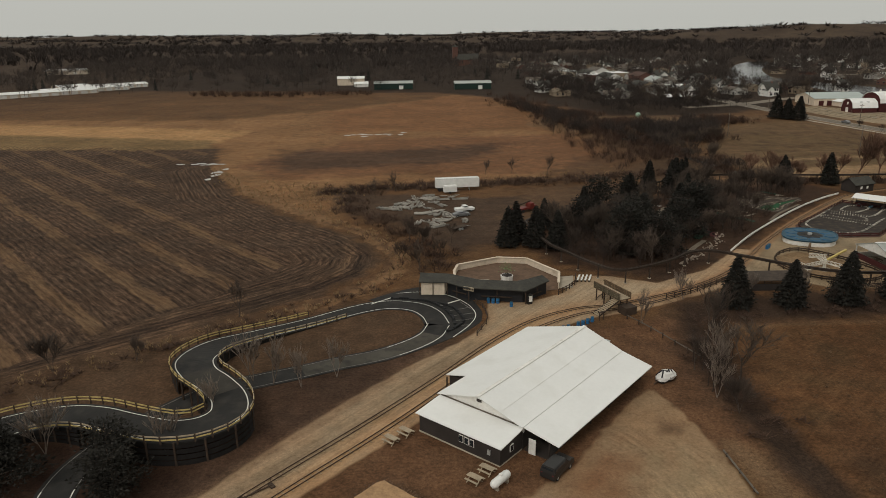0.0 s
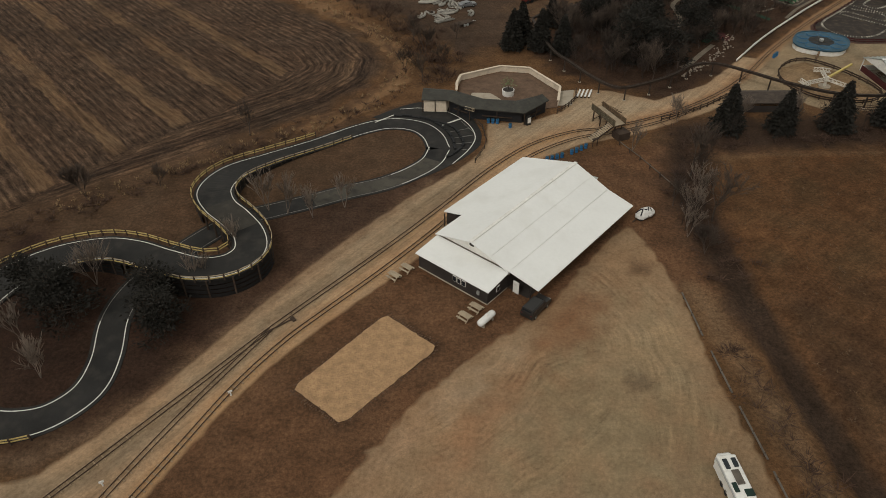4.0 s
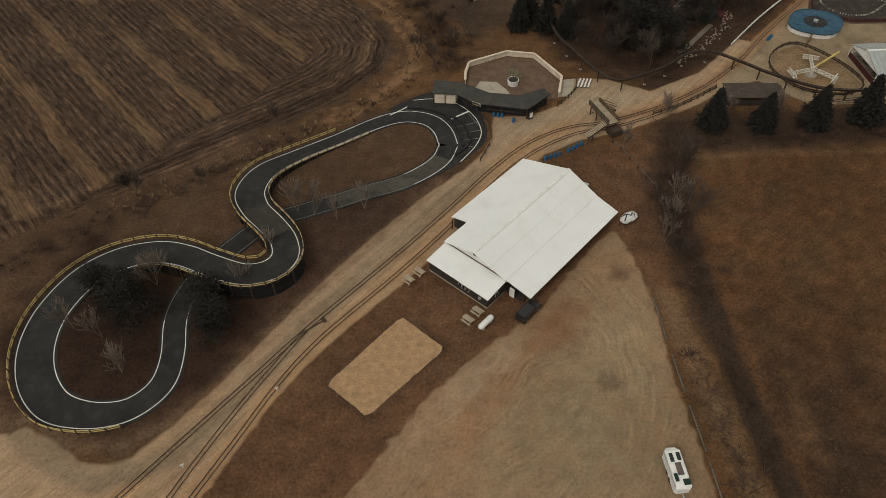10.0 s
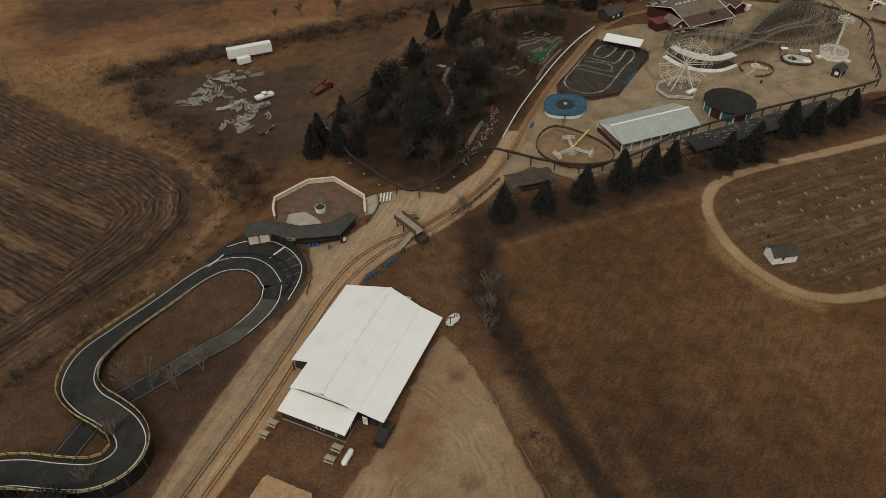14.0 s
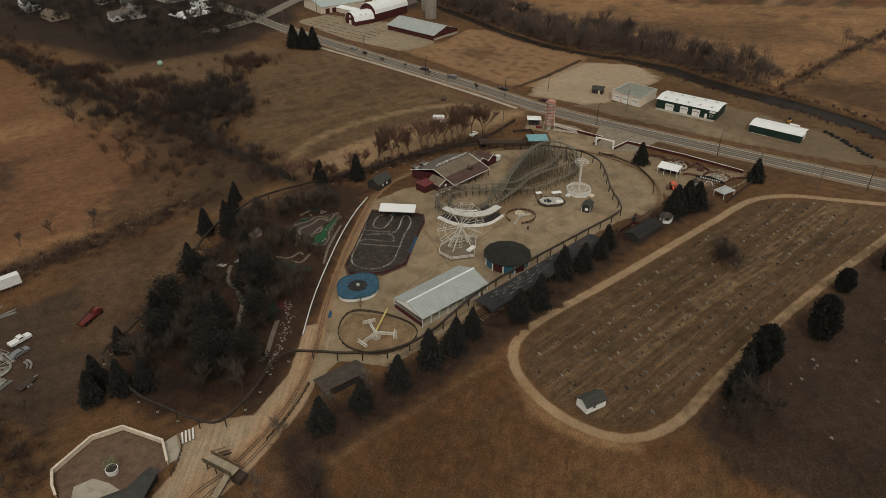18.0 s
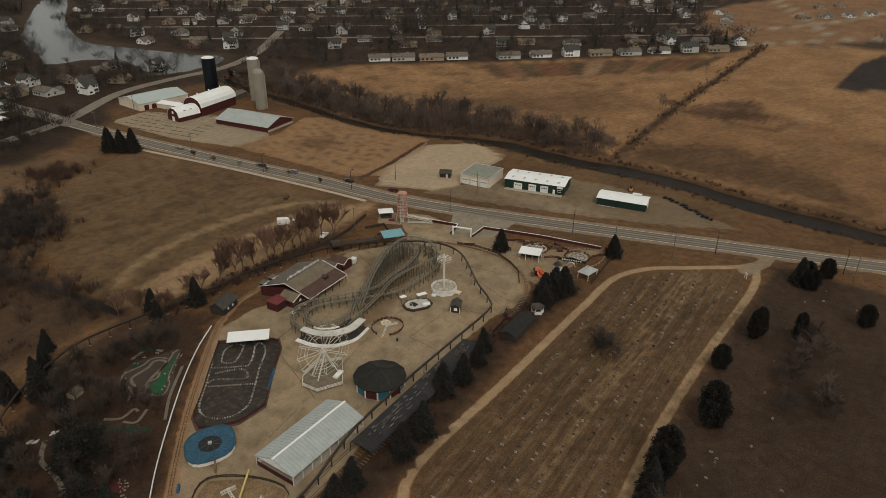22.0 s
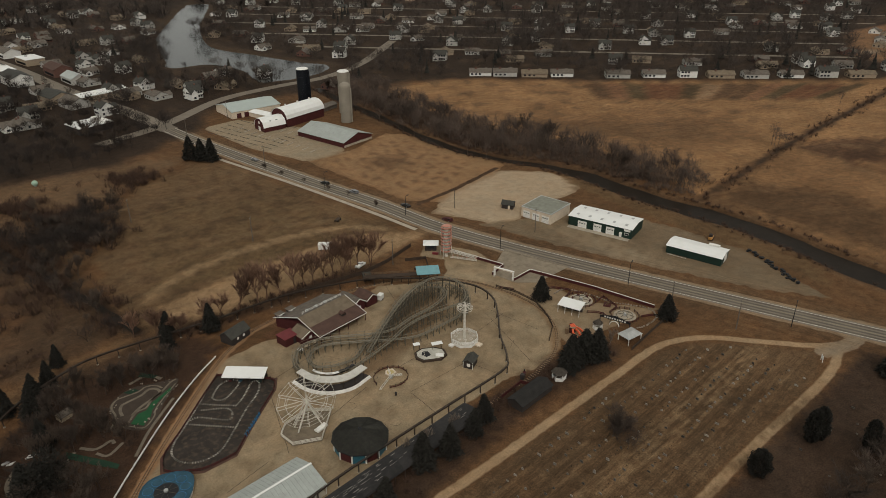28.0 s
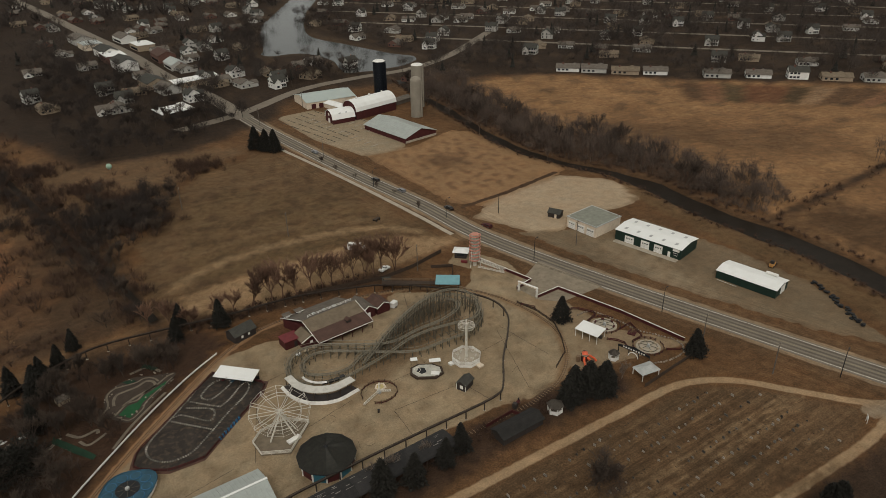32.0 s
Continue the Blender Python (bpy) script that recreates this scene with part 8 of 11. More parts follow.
def wall_fence(pts, label, hgt=1.6, m=BARN_RED, cap=WHITE, step=2.4, name="boundary_fence"):
    f = thing(name, 0, 0, 0, 0, label, "fence")
    for a, b in zip(pts[:-1], pts[1:]):
        n = max(1, round(math.dist(a, b) / step))
        for i in range(n):
            p = [a[k_] + (b[k_] - a[k_]) * i / n for k_ in (0, 1)]
            q = [a[k_] + (b[k_] - a[k_]) * (i + 0.98) / n for k_ in (0, 1)]
            part("panel", Geo().beam((*p, hgt / 2), (*q, hgt / 2), 0.1, hgt), m, f)
            part("post", Geo().box(p[0], p[1], 0, 0.16, 0.16, hgt + 0.1), m, f)
        if cap:
            part("cap", Geo().beam((*a, hgt + 0.06), (*b, hgt + 0.06), 0.26, 0.1), cap, f)
    return f


wall_fence([(216.4, 177.2), (225.6, 178.2), (228.5, 170), (233.5, 155.6), (238.8, 134.3)], "dark red board fence with a white cap rail along the road", 1.15)
wall_fence([(213.6, 185.4), (221, 187.4), (217.8, 197.6), (214, 210)], "dark red board fence with a white cap beside the gate", 1.15)
wall_fence([(205, 222.6), (190, 217.4), (178, 215.4), (150, 218.8)], "dark board fence along the park's north side", 1.5, DARK_WOOD, None)
wall_fence([(196, 214), (203, 210.6), (199, 204), (194, 206)], "dark board fence round an empty pen", 1.2, DARK_WOOD, None)
wall_fence([(240, 133), (236, 128), (226, 126.4), (213, 124.2)], "dark board fence behind the child rides", 1.2, DARK_WOOD, None)
rail_fence([(198, 143.5, 0), (204.5, 148, 0), (208.2, 154, 0), (211.4, 162, 0), (211, 171, 0), (208.5, 178, 0)], "dark board fence curving along the railway loop", ((0.3, DARK_WOOD), (0.75, DARK_WOOD)), step=1.8, rail_h=0.3)
tn = thing("shelter_tent", 216.3, 150.8, 0, -70, "open shelter with a white metal roof on white posts", "shelter")
g = Geo()
slab(g, [(-3.9, -2.6, 2.7), (3.9, -2.6, 2.7), (3.9, 2.6, 3.1), (-3.9, 2.6, 3.1)], 0.14)
part("roof", g, WHITE_METAL, tn)
for x in (-3.6, -1.2, 1.2, 3.6):
    for y in (-2.4, 2.4):
        part("post", Geo().box(x, y, 0, 0.14, 0.14, 2.75), WHITE, tn)
part("counter", Geo().box(0, 1.2, 0, 7, 0.7, 1.0), DARK_WALL, tn)
for x, y, r, nm in ((224.2, 153.2, 3.9, 0), (227.4, 137.6, 3.6, 1)):
    td = thing("turntable_ride", x, y, 0, 0, "round child ride on a pale circular pad", "ride", "round child rides")
    part("pad", Geo().cyl(0, 0, 0, r, 0.2, 24), PALE_CONC, td)
    part("track_ring", Geo().tube([(r * 0.75 * math.cos(a), r * 0.75 * math.sin(a), 0.3) for a in np.linspace(0, 6.283, 25)], 0.12, 5), GREY_STEEL, td)
    part("hub", Geo().cyl(0, 0, 0.2, 0.6, 0.9, 12, 0.35), GALV, td)
    for i in range(6):
        a = i * 1.047
        part("sweep", Geo().beam((0, 0, 0.7), (r * 0.72 * math.cos(a), r * 0.72 * math.sin(a), 0.55), 0.12), GREY_STEEL, td)
        part("seat", Geo().box(r * 0.75 * math.cos(a), r * 0.75 * math.sin(a), 0.3, 0.9, 0.5, 0.5, math.degrees(a) + 90, 0.08), (BARN_RED, PALE_WOOD)[nm], td)
    rail_fence([(x + (r + 0.9) * math.cos(a), y + (r + 0.9) * math.sin(a), 0) for a in np.linspace(0.3, 6.2, 24)], "low red-brown fence round a child ride", ((0.3, BARN_RED), (0.7, BARN_RED)), step=1.6, hgt=0.85)
for pts in ([(216.5, 166), (222.4, 165.4), (226.6, 159.4), (221, 157.4)], [(226.6, 148.8), (231.4, 149.6), (229.6, 142.4), (225, 141.8)], [(219.4, 146.6), (222.8, 143.4), (221.6, 139.6)], [(230.6, 133.6), (234.4, 131.6)], [(208.8, 176.4), (211.6, 172.4)]):
    rail_fence([(x, y, 0) for x, y in pts], "low red-brown board fence among the child rides", ((0.35, BARN_RED), (0.8, BARN_RED)), step=2.4, hgt=0.95, rail_h=0.3)
fn = thing("fountain_figure", 228.6, 145.6, 0, 30, "tangled brown metal ride frame on short legs", "ride")
for i in range(7):
    part("bar", Geo().beam((random.uniform(-1.4, 1.4), random.uniform(-1.4, 1.4), 0), (random.uniform(-1, 1), random.uniform(-1, 1), 1.8), 0.14), WOOD, fn)
part("base", Geo().box(0, 0, 0, 2.8, 2.4, 0.4, 0, 0.1), BARN_RED, fn)
hd = thing("stone_edging", 0, 0, 0, 0, "winding border of pale field stones", "stone border")
hedge = spline([(221, 162), (226, 161.4), (229.4, 153), (231, 146), (234, 141), (237, 135.5), (234.6, 130.6), (228, 129.6), (222.6, 131)], 0.9)
stone_me = Geo().box(0, 0, 0, 0.6, 0.5, 0.4, 0, 0.14).mesh("stone", ROCK)
for q in hedge:
    o = part("stone", stone_me, ROCK, hd)
    o.matrix_basis = pose(q[0] + random.uniform(-.15, .15), q[1] + random.uniform(-.15, .15), 0, 0, 0, random.uniform(0, 180))
bs = thing("arched_sign", 219.9, 136, 0, -71, "black arched sign frame with white trim over a path", "sign")
part("board", Geo().add([(-5, 0, 2.0), (5, 0, 2.0), (5, 0, 2.6), (0, 0, 3.6), (-5, 0, 2.6), (-5, 0.15, 2.0), (5, 0.15, 2.0), (5, 0.15, 2.6), (0, 0.15, 3.6), (-5, 0.15, 2.6)],
                         [(0, 1, 2, 3, 4), (9, 8, 7, 6, 5), (0, 5, 6, 1), (1, 6, 7, 2), (2, 7, 8, 3), (3, 8, 9, 4), (4, 9, 5, 0)]), BLACK, bs)
for x in (-4.8, -1.5, 1.5, 4.8):
    part("post", Geo().box(x, 0.07, 0, 0.2, 0.2, 2.2), BLACK, bs)
for i in range(9):
    part("letter_bar", Geo().box(-3.2 + i * 0.8, -0.05, 2.25, 0.45, 0.05, 0.5), WHITE, bs)
part("arch", Geo().tube([(1.5 * math.cos(a), -0.1, 1.5 * math.sin(a) + 0.2) for a in np.linspace(0, 3.14, 12)], 0.12, 6), WHITE, bs)
gr = thing("stage_shelter", 217.1, 128.1, 0, -4, "small shelter with a pale grey metal roof", "shelter")
part("roof", Geo().add([(-3.2, -2.3, 2.3), (3.2, -2.3, 2.3), (3.2, 2.3, 2.3), (-3.2, 2.3, 2.3), (-1.4, 0, 3.2), (1.4, 0, 3.2)], [(0, 1, 5, 4), (1, 2, 5), (2, 3, 4, 5), (3, 0, 4), (3, 2, 1, 0)]), GALV, gr)
for x in (-2.8, 2.8):
    for y in (-2, 2):
        part("post", Geo().box(x, y, 0, 0.16, 0.16, 2.35), WHITE, gr)
ply = thing("play_set", 206.9, 142.0, 0, 15, "orange-red climbing frame with slides and a dark tower", "playground")
part("tower", Geo().box(0, 0, 0, 1.5, 1.5, 2.0, 0, 0.08), BARN_RED, ply)
part("tower_roof", Geo().cyl(0, 0, 2.6, 1.2, 0.7, 4, 0.05), ORANGE, ply)
for s in (1, -1):
    part("slide", Geo().tube([(s * 0.8, -0.4, 1.7), (s * 1.6, -0.9, 1.3), (s * 2.2, -1.8, 0.6), (s * 2.0, -2.7, 0.25)], 0.32, 8), ORANGE, ply)
    part("turret", Geo().cyl(s * 1.5, 1.2, 0, 0.6, 1.9, 10), (WOOD, BARN_RED)[s > 0], ply)
    part("post", Geo().box(s * 0.7, 0.7, 0, 0.12, 0.12, 2.7), DARK_WALL, ply)
part("chute", Geo().tube([(0, -0.8, 1.6), (0.1, -1.8, 1.1), (-0.4, -2.9, 0.4), (-0.6, -3.5, 0.25)], 0.34, 8), ORANGE, ply)
part("roof_cap", Geo().box(0, 0, 2.0, 1.7, 1.7, 0.12), PALE_WOOD, ply)


def gazebo(x, y, r, label):
    z = thing("gazebo", x, y, 0, 12, label, "gazebo")
    for i in range(6):
        a, b = i * 1.0472, (i + 1) * 1.0472
        A, B = (r * math.cos(a), r * math.sin(a)), (r * math.cos(b), r * math.sin(b))
        part("post", Geo().box(*A, 0, 0.2, 0.2, 2.3), WHITE, z)
        part("panel", Geo().beam((*A, 0.6), (*B, 0.6), 0.08, 1.1), WHITE, z)
        g_ = Geo().add([(A[0] * 1.25, A[1] * 1.25, 2.25), (B[0] * 1.25, B[1] * 1.25, 2.25), (0, 0, 3.6)], [(0, 1, 2), (2, 1, 0)])
        part("roof_panel", g_, GREY_SHINGLE, z)
    part("floor", Geo().cyl(0, 0, 0, r, 0.12, 6), PALE_CONC, z)
    return z


gazebo(186.0, 128.8, 1.9, "white gazebo with a grey shingle roof")
gazebo(214.6, 138.4, 1.4, "small white lattice gazebo in the child area")
ds = thing("long_dark_shed", 173.6, 128.0, 0, 6, "low long shed with a dark shingle roof", "shed")
gable_house(ds, 0, 0, 0, 13, 4.8, 2.1, 3.2, DARK_WALL, mat("black_tar_shingle", (0.02, 0.018, 0.016), 0.95, 0, 0.35, 0.7, 5, 0.3))
part("sign", Geo().box(6.53, -0.8, 0.8, 0.06, 1.3, 0.9), WHITE, ds)
wall_fence([(178.5, 129.5), (176, 134), (167, 132.6)], "dark board fence beside the low shed", 1.1, BARN_RED, None)
eng = thing("small_engine", 179.0, 135.8, 0, 30, "old small dark red park engine on display", "train")
part("boiler", Geo().tube([(-1, 0, 0.9), (1.0, 0, 0.9)], 0.45, 10), BARN_RED, eng)
part("cab", Geo().box(-1.5, 0, 0.3, 1.1, 1.1, 1.5, 0, 0.06), DARK_WALL, eng)
part("stack", Geo().cyl(0.7, 0, 1.2, 0.14, 0.7, 8, 0.2), BLACK, eng)
for x in (-1.3, -0.3, 0.7):
    for s in (1, -1):
        part("wheel", Geo().tube([(x, s * 0.45, 0.32), (x, s * 0.55, 0.32)], 0.32, 12), RUST, eng)
sh = thing("train_shed", 131, 129.4, 0, 6.4, "long low train shed with a worn black vaulted roof", "shed")
TAR = mat("worn_tar_paper", (0.022, 0.02, 0.019), 0.8, 0.0, 0.35, 0.6, 4.0, 0.3, (0.045, 0.04, 0.035), 0.4, rnd=0.3)
vault = [(3.3 * math.cos(a_), 2.35 + 1.0 * math.sin(a_)) for a_ in np.linspace(0, math.pi, 9)]
for i in range(17):
    x0, x1 = -25.5 + i * 3, -22.53 + i * 3
    part("roof_sheet", Geo().ribbon([(x0, p, q) for p, q in vault], [(x1, p, q) for p, q in vault], 0.08), TAR, sh)
    for s in (1, -1):
        part("post", Geo().box(x0 + 0.2, s * 3.15, 0, 0.16, 0.16, 2.4), DARK_WOOD, sh)
random.seed(8)
TORN = mat("torn_pale_lath", (0.22, 0.2, 0.18), 0.8, 0.0, 0.3, rnd=0.5)
for i in range(60):
    a_ = random.uniform(1.0, 2.2)
    part("torn_lath", Geo().box(random.gauss(-12, 7) if i % 4 else random.uniform(-24, 24), 3.36 * math.cos(a_), 2.42 + 1.02 * math.sin(a_), random.uniform(0.5, 1.6), 0.09, 0.05), TORN, sh)
for line in ([(124, 131), (107.1, 130.2), (93.4, 128.5), (84, 126.2), (74, 124.6)], [(183, 134.5), (170, 133.6), (156, 132.4), (131, 129.4), (107.1, 127.5), (92.7, 126.0), (80, 124.9)], [(124, 127), (107.4, 124.9), (92.7, 124.0), (84, 124.2)]):
    railway("railway_siding", line, "narrow rusty siding running into the train shed")
ROTTEN = mat("rotten_brown_shingle", (0.06, 0.046, 0.036), 0.95, 0.0, 0.35, 0.9, 5.0, 0.5, (0.03, 0.023, 0.018), 0.6)
lo = thing("loading_shed", 62.4, 126.1, 0, 0.5, "old open shed with a weathered shingle roof", "shed")
g = Geo()
slab(g, [(-5.8, -2.6, 2.1), (5.8, -2.6, 2.1), (5.8, 0.6, 2.9), (-5.8, 0.6, 2.9)], 0.14)
part("roof", g, ROTTEN, lo)
g = Geo()
slab(g, [(-5.8, 0.6, 2.9), (5.8, 0.6, 2.9), (5.8, 2.4, 2.3), (-5.8, 2.4, 2.3)], 0.14)
part("roof", g, ROTTEN, lo)
for x in (-5.4, -1.8, 1.8, 5.4):
    for y in (-2.3, 2.2):
        part("post", Geo().box(x, y, 0, 0.16, 0.16, 2.2), DARK_WOOD, lo)
part("back_wall", Geo().box(0, -2.35, 0, 11, 0.1, 1.3), DARK_WALL, lo)

# long white rail wall beside the railway, mini golf
ww = thing("white_rail_wall", 0, 0, 0, 0, "long low white plank rail beside the railway", "rail")
WW = spline([(115.8, 199.6), (107.1, 193.2), (95.7, 183), (82.8, 169.6), (72.6, 158.2), (63.3, 146.4)], 3.0)
for a, b in zip(WW[:-1], WW[1:]):
    part("plank", Geo().beam((*a, 0.75), (*b, 0.75), 0.2, 0.42), WHITE, ww)
    part("post", Geo().box(*a, 0, 0.14, 0.14, 0.95), DARK_WOOD, ww)
GOLF = [(84.2, 190), (84.6, 196), (88, 199.6), (92.5, 201), (97, 199.4), (102, 198), (103.4, 196.4), (97, 189.4), (92.6, 183.4), (89, 181.4), (85, 185.4)]
solo("pavement_golf", Geo().prism(spline(GOLF, 1.0, True).tolist()[::-1], 0, 0.05), mat("golf_soil", (0.05, 0.036, 0.026), 0.95, 0, 0.3, 0.5, 6), "bare brown soil of the mini golf course", "mini golf", kind="structure")
GPALE = mat("worn_golf_concrete", (0.15, 0.122, 0.09), 0.9, 0, 0.25, 0.6, 6, 0.2, (0.1, 0.08, 0.055), 0.5)
for line, wd in (([(86.3, 190.4), (86.5, 192.7), (87.5, 194.9), (89.8, 195.5), (93.0, 196.0), (95.5, 197.3), (97.2, 196.1), (97.3, 193.8), (94.3, 192.4), (91.2, 191.1), (88.3, 189.1)], 0.42),
                 ([(81.9, 186.5), (84.8, 190.7), (85.1, 195.6), (87.1, 198.1), (89.9, 198.2), (93.0, 198.1), (95.3, 199.0), (97.6, 197.8), (98.6, 195.6)], 0.28),
                 ([(85.9, 185.9), (89.5, 189.6), (92.2, 189.9), (94.4, 192.2), (97.4, 193.8), (101.1, 196.6), (103.0, 197.2)], 0.3), ([(102.2, 195.4), (96.2, 190.0), (93.8, 187.4), (92.7, 185.1), (89.2, 182.3), (86.4, 185.2)], 0.2),
                 ([(99.4, 189.4), (94, 184.4), (89, 179.4), (84, 173)], 0.4),
                 ([(74.4, 184.7), (77.4, 181.8), (81.2, 182.6), (81.4, 181.0)], 0.45), ([(77, 180.2), (79, 177.6), (83.3, 180.0)], 0.4),
                 ([(61.2, 156.4), (57.4, 151.6), (52.9, 145.6), (50.7, 144.0)], 0.6), ([(61.8, 188.2), (58.2, 182.2), (58.0, 175.5), (56.9, 169.0), (53.5, 163.3), (50.5, 157.8)], 0.6), ([(64, 168), (66, 174), (69.5, 180), (73, 184)], 0.45), ([(92, 203), (97, 204), (100, 200)], 0.5)):
    q_ = spline(line, 0.7)
    solo("pavement_golf", strip(np.concatenate([q_, np.zeros((len(q_), 1))], 1), -wd, wd, 0.1), GPALE, "pale narrow mini golf lane", "path", kind="structure")
DIM_TURF = mat("worn_dark_turf", (0.012, 0.035, 0.018), 0.95, 0, 0.3)
for outline, m, lab in (([(86.9, 185.8), (89.6, 188.6), (91.9, 188.8), (94.1, 191.0), (97.1, 192.6), (100.8, 194.7), (99.9, 193.1), (95.8, 190.5), (93.2, 188.0), (92.1, 185.8), (89.3, 183.1)][::-1], TURF, "green carpet mini golf hole"), ([(89.6, 200.3), (92.3, 200.2), (93.3, 198.7), (90.8, 198.5)], DIM_TURF, "faded dark mini golf green"),
                        ([(65.2, 166.2), (66.4, 160.2), (64.6, 157.7), (63.6, 161.2)], BARN_RED, "dull red mini golf lane"), ([(71.4, 185.4), (77.6, 176.9), (80.2, 172.8), (79.3, 171.5), (75.7, 176.0), (71.0, 182.9)], DIM_TURF, "dark green mini golf lane"),
                        ([(64.6, 166.8), (63.4, 161.2), (60.2, 157.2), (59.0, 158.4)], DIM_TURF, "dark green mini golf strip"), ([(96.3, 206.4), (99.6, 202.3), (98.4, 201.5), (95.2, 205)], DIM_TURF, "dark green mini golf strip")):
    solo("golf_hole", Geo().prism(outline, 0.07, 0.05), m, lab, "mini golf hole", "mini golf holes")
gr_ = thing("golf_stones", 0, 0, 0, 0, "scattered pale stones edging the mini golf paths", "stones")
random.seed(12)
for i in range(130):
    if i < 40:
        q = spline([(84, 190), (86, 186), (89.4, 183.6), (94, 188), (101.4, 195.4), (98, 200.4), (91.6, 200.4), (86, 196), (84, 190)], 0.5)
        c = q[(i * 7) % len(q)]
    else:
        q = spline([(50.6, 139.8), (55.8, 145.2), (59.5, 149.7), (64.5, 156.8), (67, 163)], 0.25)
        c = q[(i * 5) % len(q)]
    o = part("stone", stone_me, ROCK, gr_)
    o.matrix_basis = pose(c[0] + random.gauss(0, 0.6), c[1] + random.gauss(0, 0.6), 0, 0, 0, random.uniform(0, 180)) @ Matrix.Diagonal((*(random.uniform(0.4, 0.9),) * 3, 1))
gh = thing("golf_hut", 74.6, 199.4, 0, 20, "small weathered hut among the trees", "hut")
gable_house(gh, 0, 0, 0, 3.2, 2.4, 1.5, 2.5, PALE_WOOD, GREY_SHINGLE, 0.2)
# cracks and joints in the paving
cr = thing("paving_joints", 0, 0, 0, 0, "dark irregular cracks and joints across worn paving", "cracks", kind="stuff")
for k_, pts in enumerate(([(150, 150.5), (171.5, 151.3)], [(152, 161.6), (168, 163.2)], [(171.5, 150.7), (174.2, 141.4)], [(120.4, 174.5), (112.9, 150.1)], [(142, 160), (128, 155.8)], [(140.4, 183.6), (124, 179.5)],
                          [(118, 165.5), (118.3, 152)], [(179, 202.2), (173.6, 186)], [(184, 161), (198, 164)], [(150, 139), (150, 150.5)], [(186, 140), (194, 168)], [(96, 148), (108, 151)], [(200, 150), (196, 170)])):
    q = spline([(x, y, 0) for x, y in pts], 0.8)
    q[:, :2] += np.random.RandomState(k_).normal(0, 0.05, (len(q), 2))
    part("crack", strip(q, -0.06, 0.06, 0.045), DARK_WOOD, cr)
for k_ in range(16):
    r_c = np.random.RandomState(60 + k_)
    x0, y0, h0 = r_c.uniform(120, 200), r_c.uniform(140, 185), r_c.uniform(0, 6.28)
    q = [(x0, y0, 0)]
    for _ in range(r_c.randint(5, 12)):
        h0 += r_c.normal(0, 0.5)
        q.append((q[-1][0] + 0.7 * math.cos(h0), q[-1][1] + 0.7 * math.sin(h0), 0))
    if all(poly_dist(np.array([p_[0]]), np.array([p_[1]]), PARK)[0] < -1 for p_ in q):
        part("crack", strip(np.array(q), -0.04, 0.04, 0.045), DARK_WOOD, cr)

# ---- storage yard ----
semi = thing("semi_trailer", 4.6, 213.2, 0, 7, "long white semi trailer parked at a field edge", "trailer")
part("box", Geo().box(0, 0, 1.15, 13.6, 2.5, 2.75, 0, 0.06), CAR_WHITE, semi)
part("roof_rail", Geo().box(0, 1.2, 3.86, 13.6, 0.12, 0.08), GALV, semi)
part("roof_rail", Geo().box(0, -1.2, 3.86, 13.6, 0.12, 0.08), GALV, semi)
part("chassis", Geo().box(0, 0, 0.85, 13, 1.0, 0.3), DARK_WALL, semi)
for x in (-5.6, -4.4):
    for s in (1, -1):
        part("wheel", Geo().tube([(x, s * 1.0 - 0.25, 0.5), (x, s * 1.0 + 0.25, 0.5)], 0.5, 12), TYRE, semi)
for s in (1, -1):
    part("landing_leg", Geo().box(3.8, s * 0.8, 0, 0.15, 0.15, 1.0), GALV, semi)
ut = thing("cargo_trailer", 2.4, 209.2, 0, 14, "small white enclosed cargo trailer", "trailer")
part("box", Geo().box(0, 0, 0.5, 4.0, 2.0, 1.9, 0, 0.12), CAR_WHITE, ut)
part("drawbar", Geo().beam((2.0, 0, 0.5), (3.2, 0, 0.45), 0.12), GALV, ut)
for s in (1, -1):
    part("wheel", Geo().tube([(-0.2, s * 0.95 - 0.1, 0.34), (-0.2, s * 0.95 + 0.1, 0.34)], 0.34, 12), TYRE, ut)
car("pickup_truck", 6.0, 186.6, 20, CAR_WHITE, "white flatbed pickup truck parked in the yard", "pickup", 5.4, 1.9, 1.8)
car("parked_car", 5.0, 181.4, 22, CAR_GREY, "dull grey saloon car parked in the yard", "car", 4.6, 1.75, 1.4)
rt = thing("crane_truck", 22.2, 185.6, 0, 35, "old dull red truck with a long boom", "truck")
part("cab", Geo().box(2.2, 0, 0.5, 1.7, 2.0, 1.8, 0, 0.2), CAR_RED, rt)
part("bonnet", Geo().box(3.5, 0, 0.5, 1.4, 1.6, 1.0, 0, 0.2), CAR_RED, rt)
part("bed", Geo().box(-1.2, 0, 0.7, 4.8, 2.1, 0.5), CAR_RED, rt)
part("boom", Geo().beam((-4.2, 0.3, 1.5), (2.6, 0.3, 2.6), 0.3, 0.35), RUST, rt)
part("windscreen", Geo().box(3.02, 0, 1.5, 0.1, 1.6, 0.6), GLASS_DARK, rt)
for x in (3.2, -1.0, -2.4):
    for s in (1, -1):
        part("wheel", Geo().tube([(x, s * 0.95 - 0.15, 0.45), (x, s * 0.95 + 0.15, 0.45)], 0.45, 12), TYRE, rt)
fl = thing("flat_trailer", 4.0, 168.5, 0, 35, "dark flat trailer with twin wheels", "trailer")
part("bed", Geo().box(0, 0, 0.6, 4.5, 1.9, 0.15), DARK_WOOD, fl)
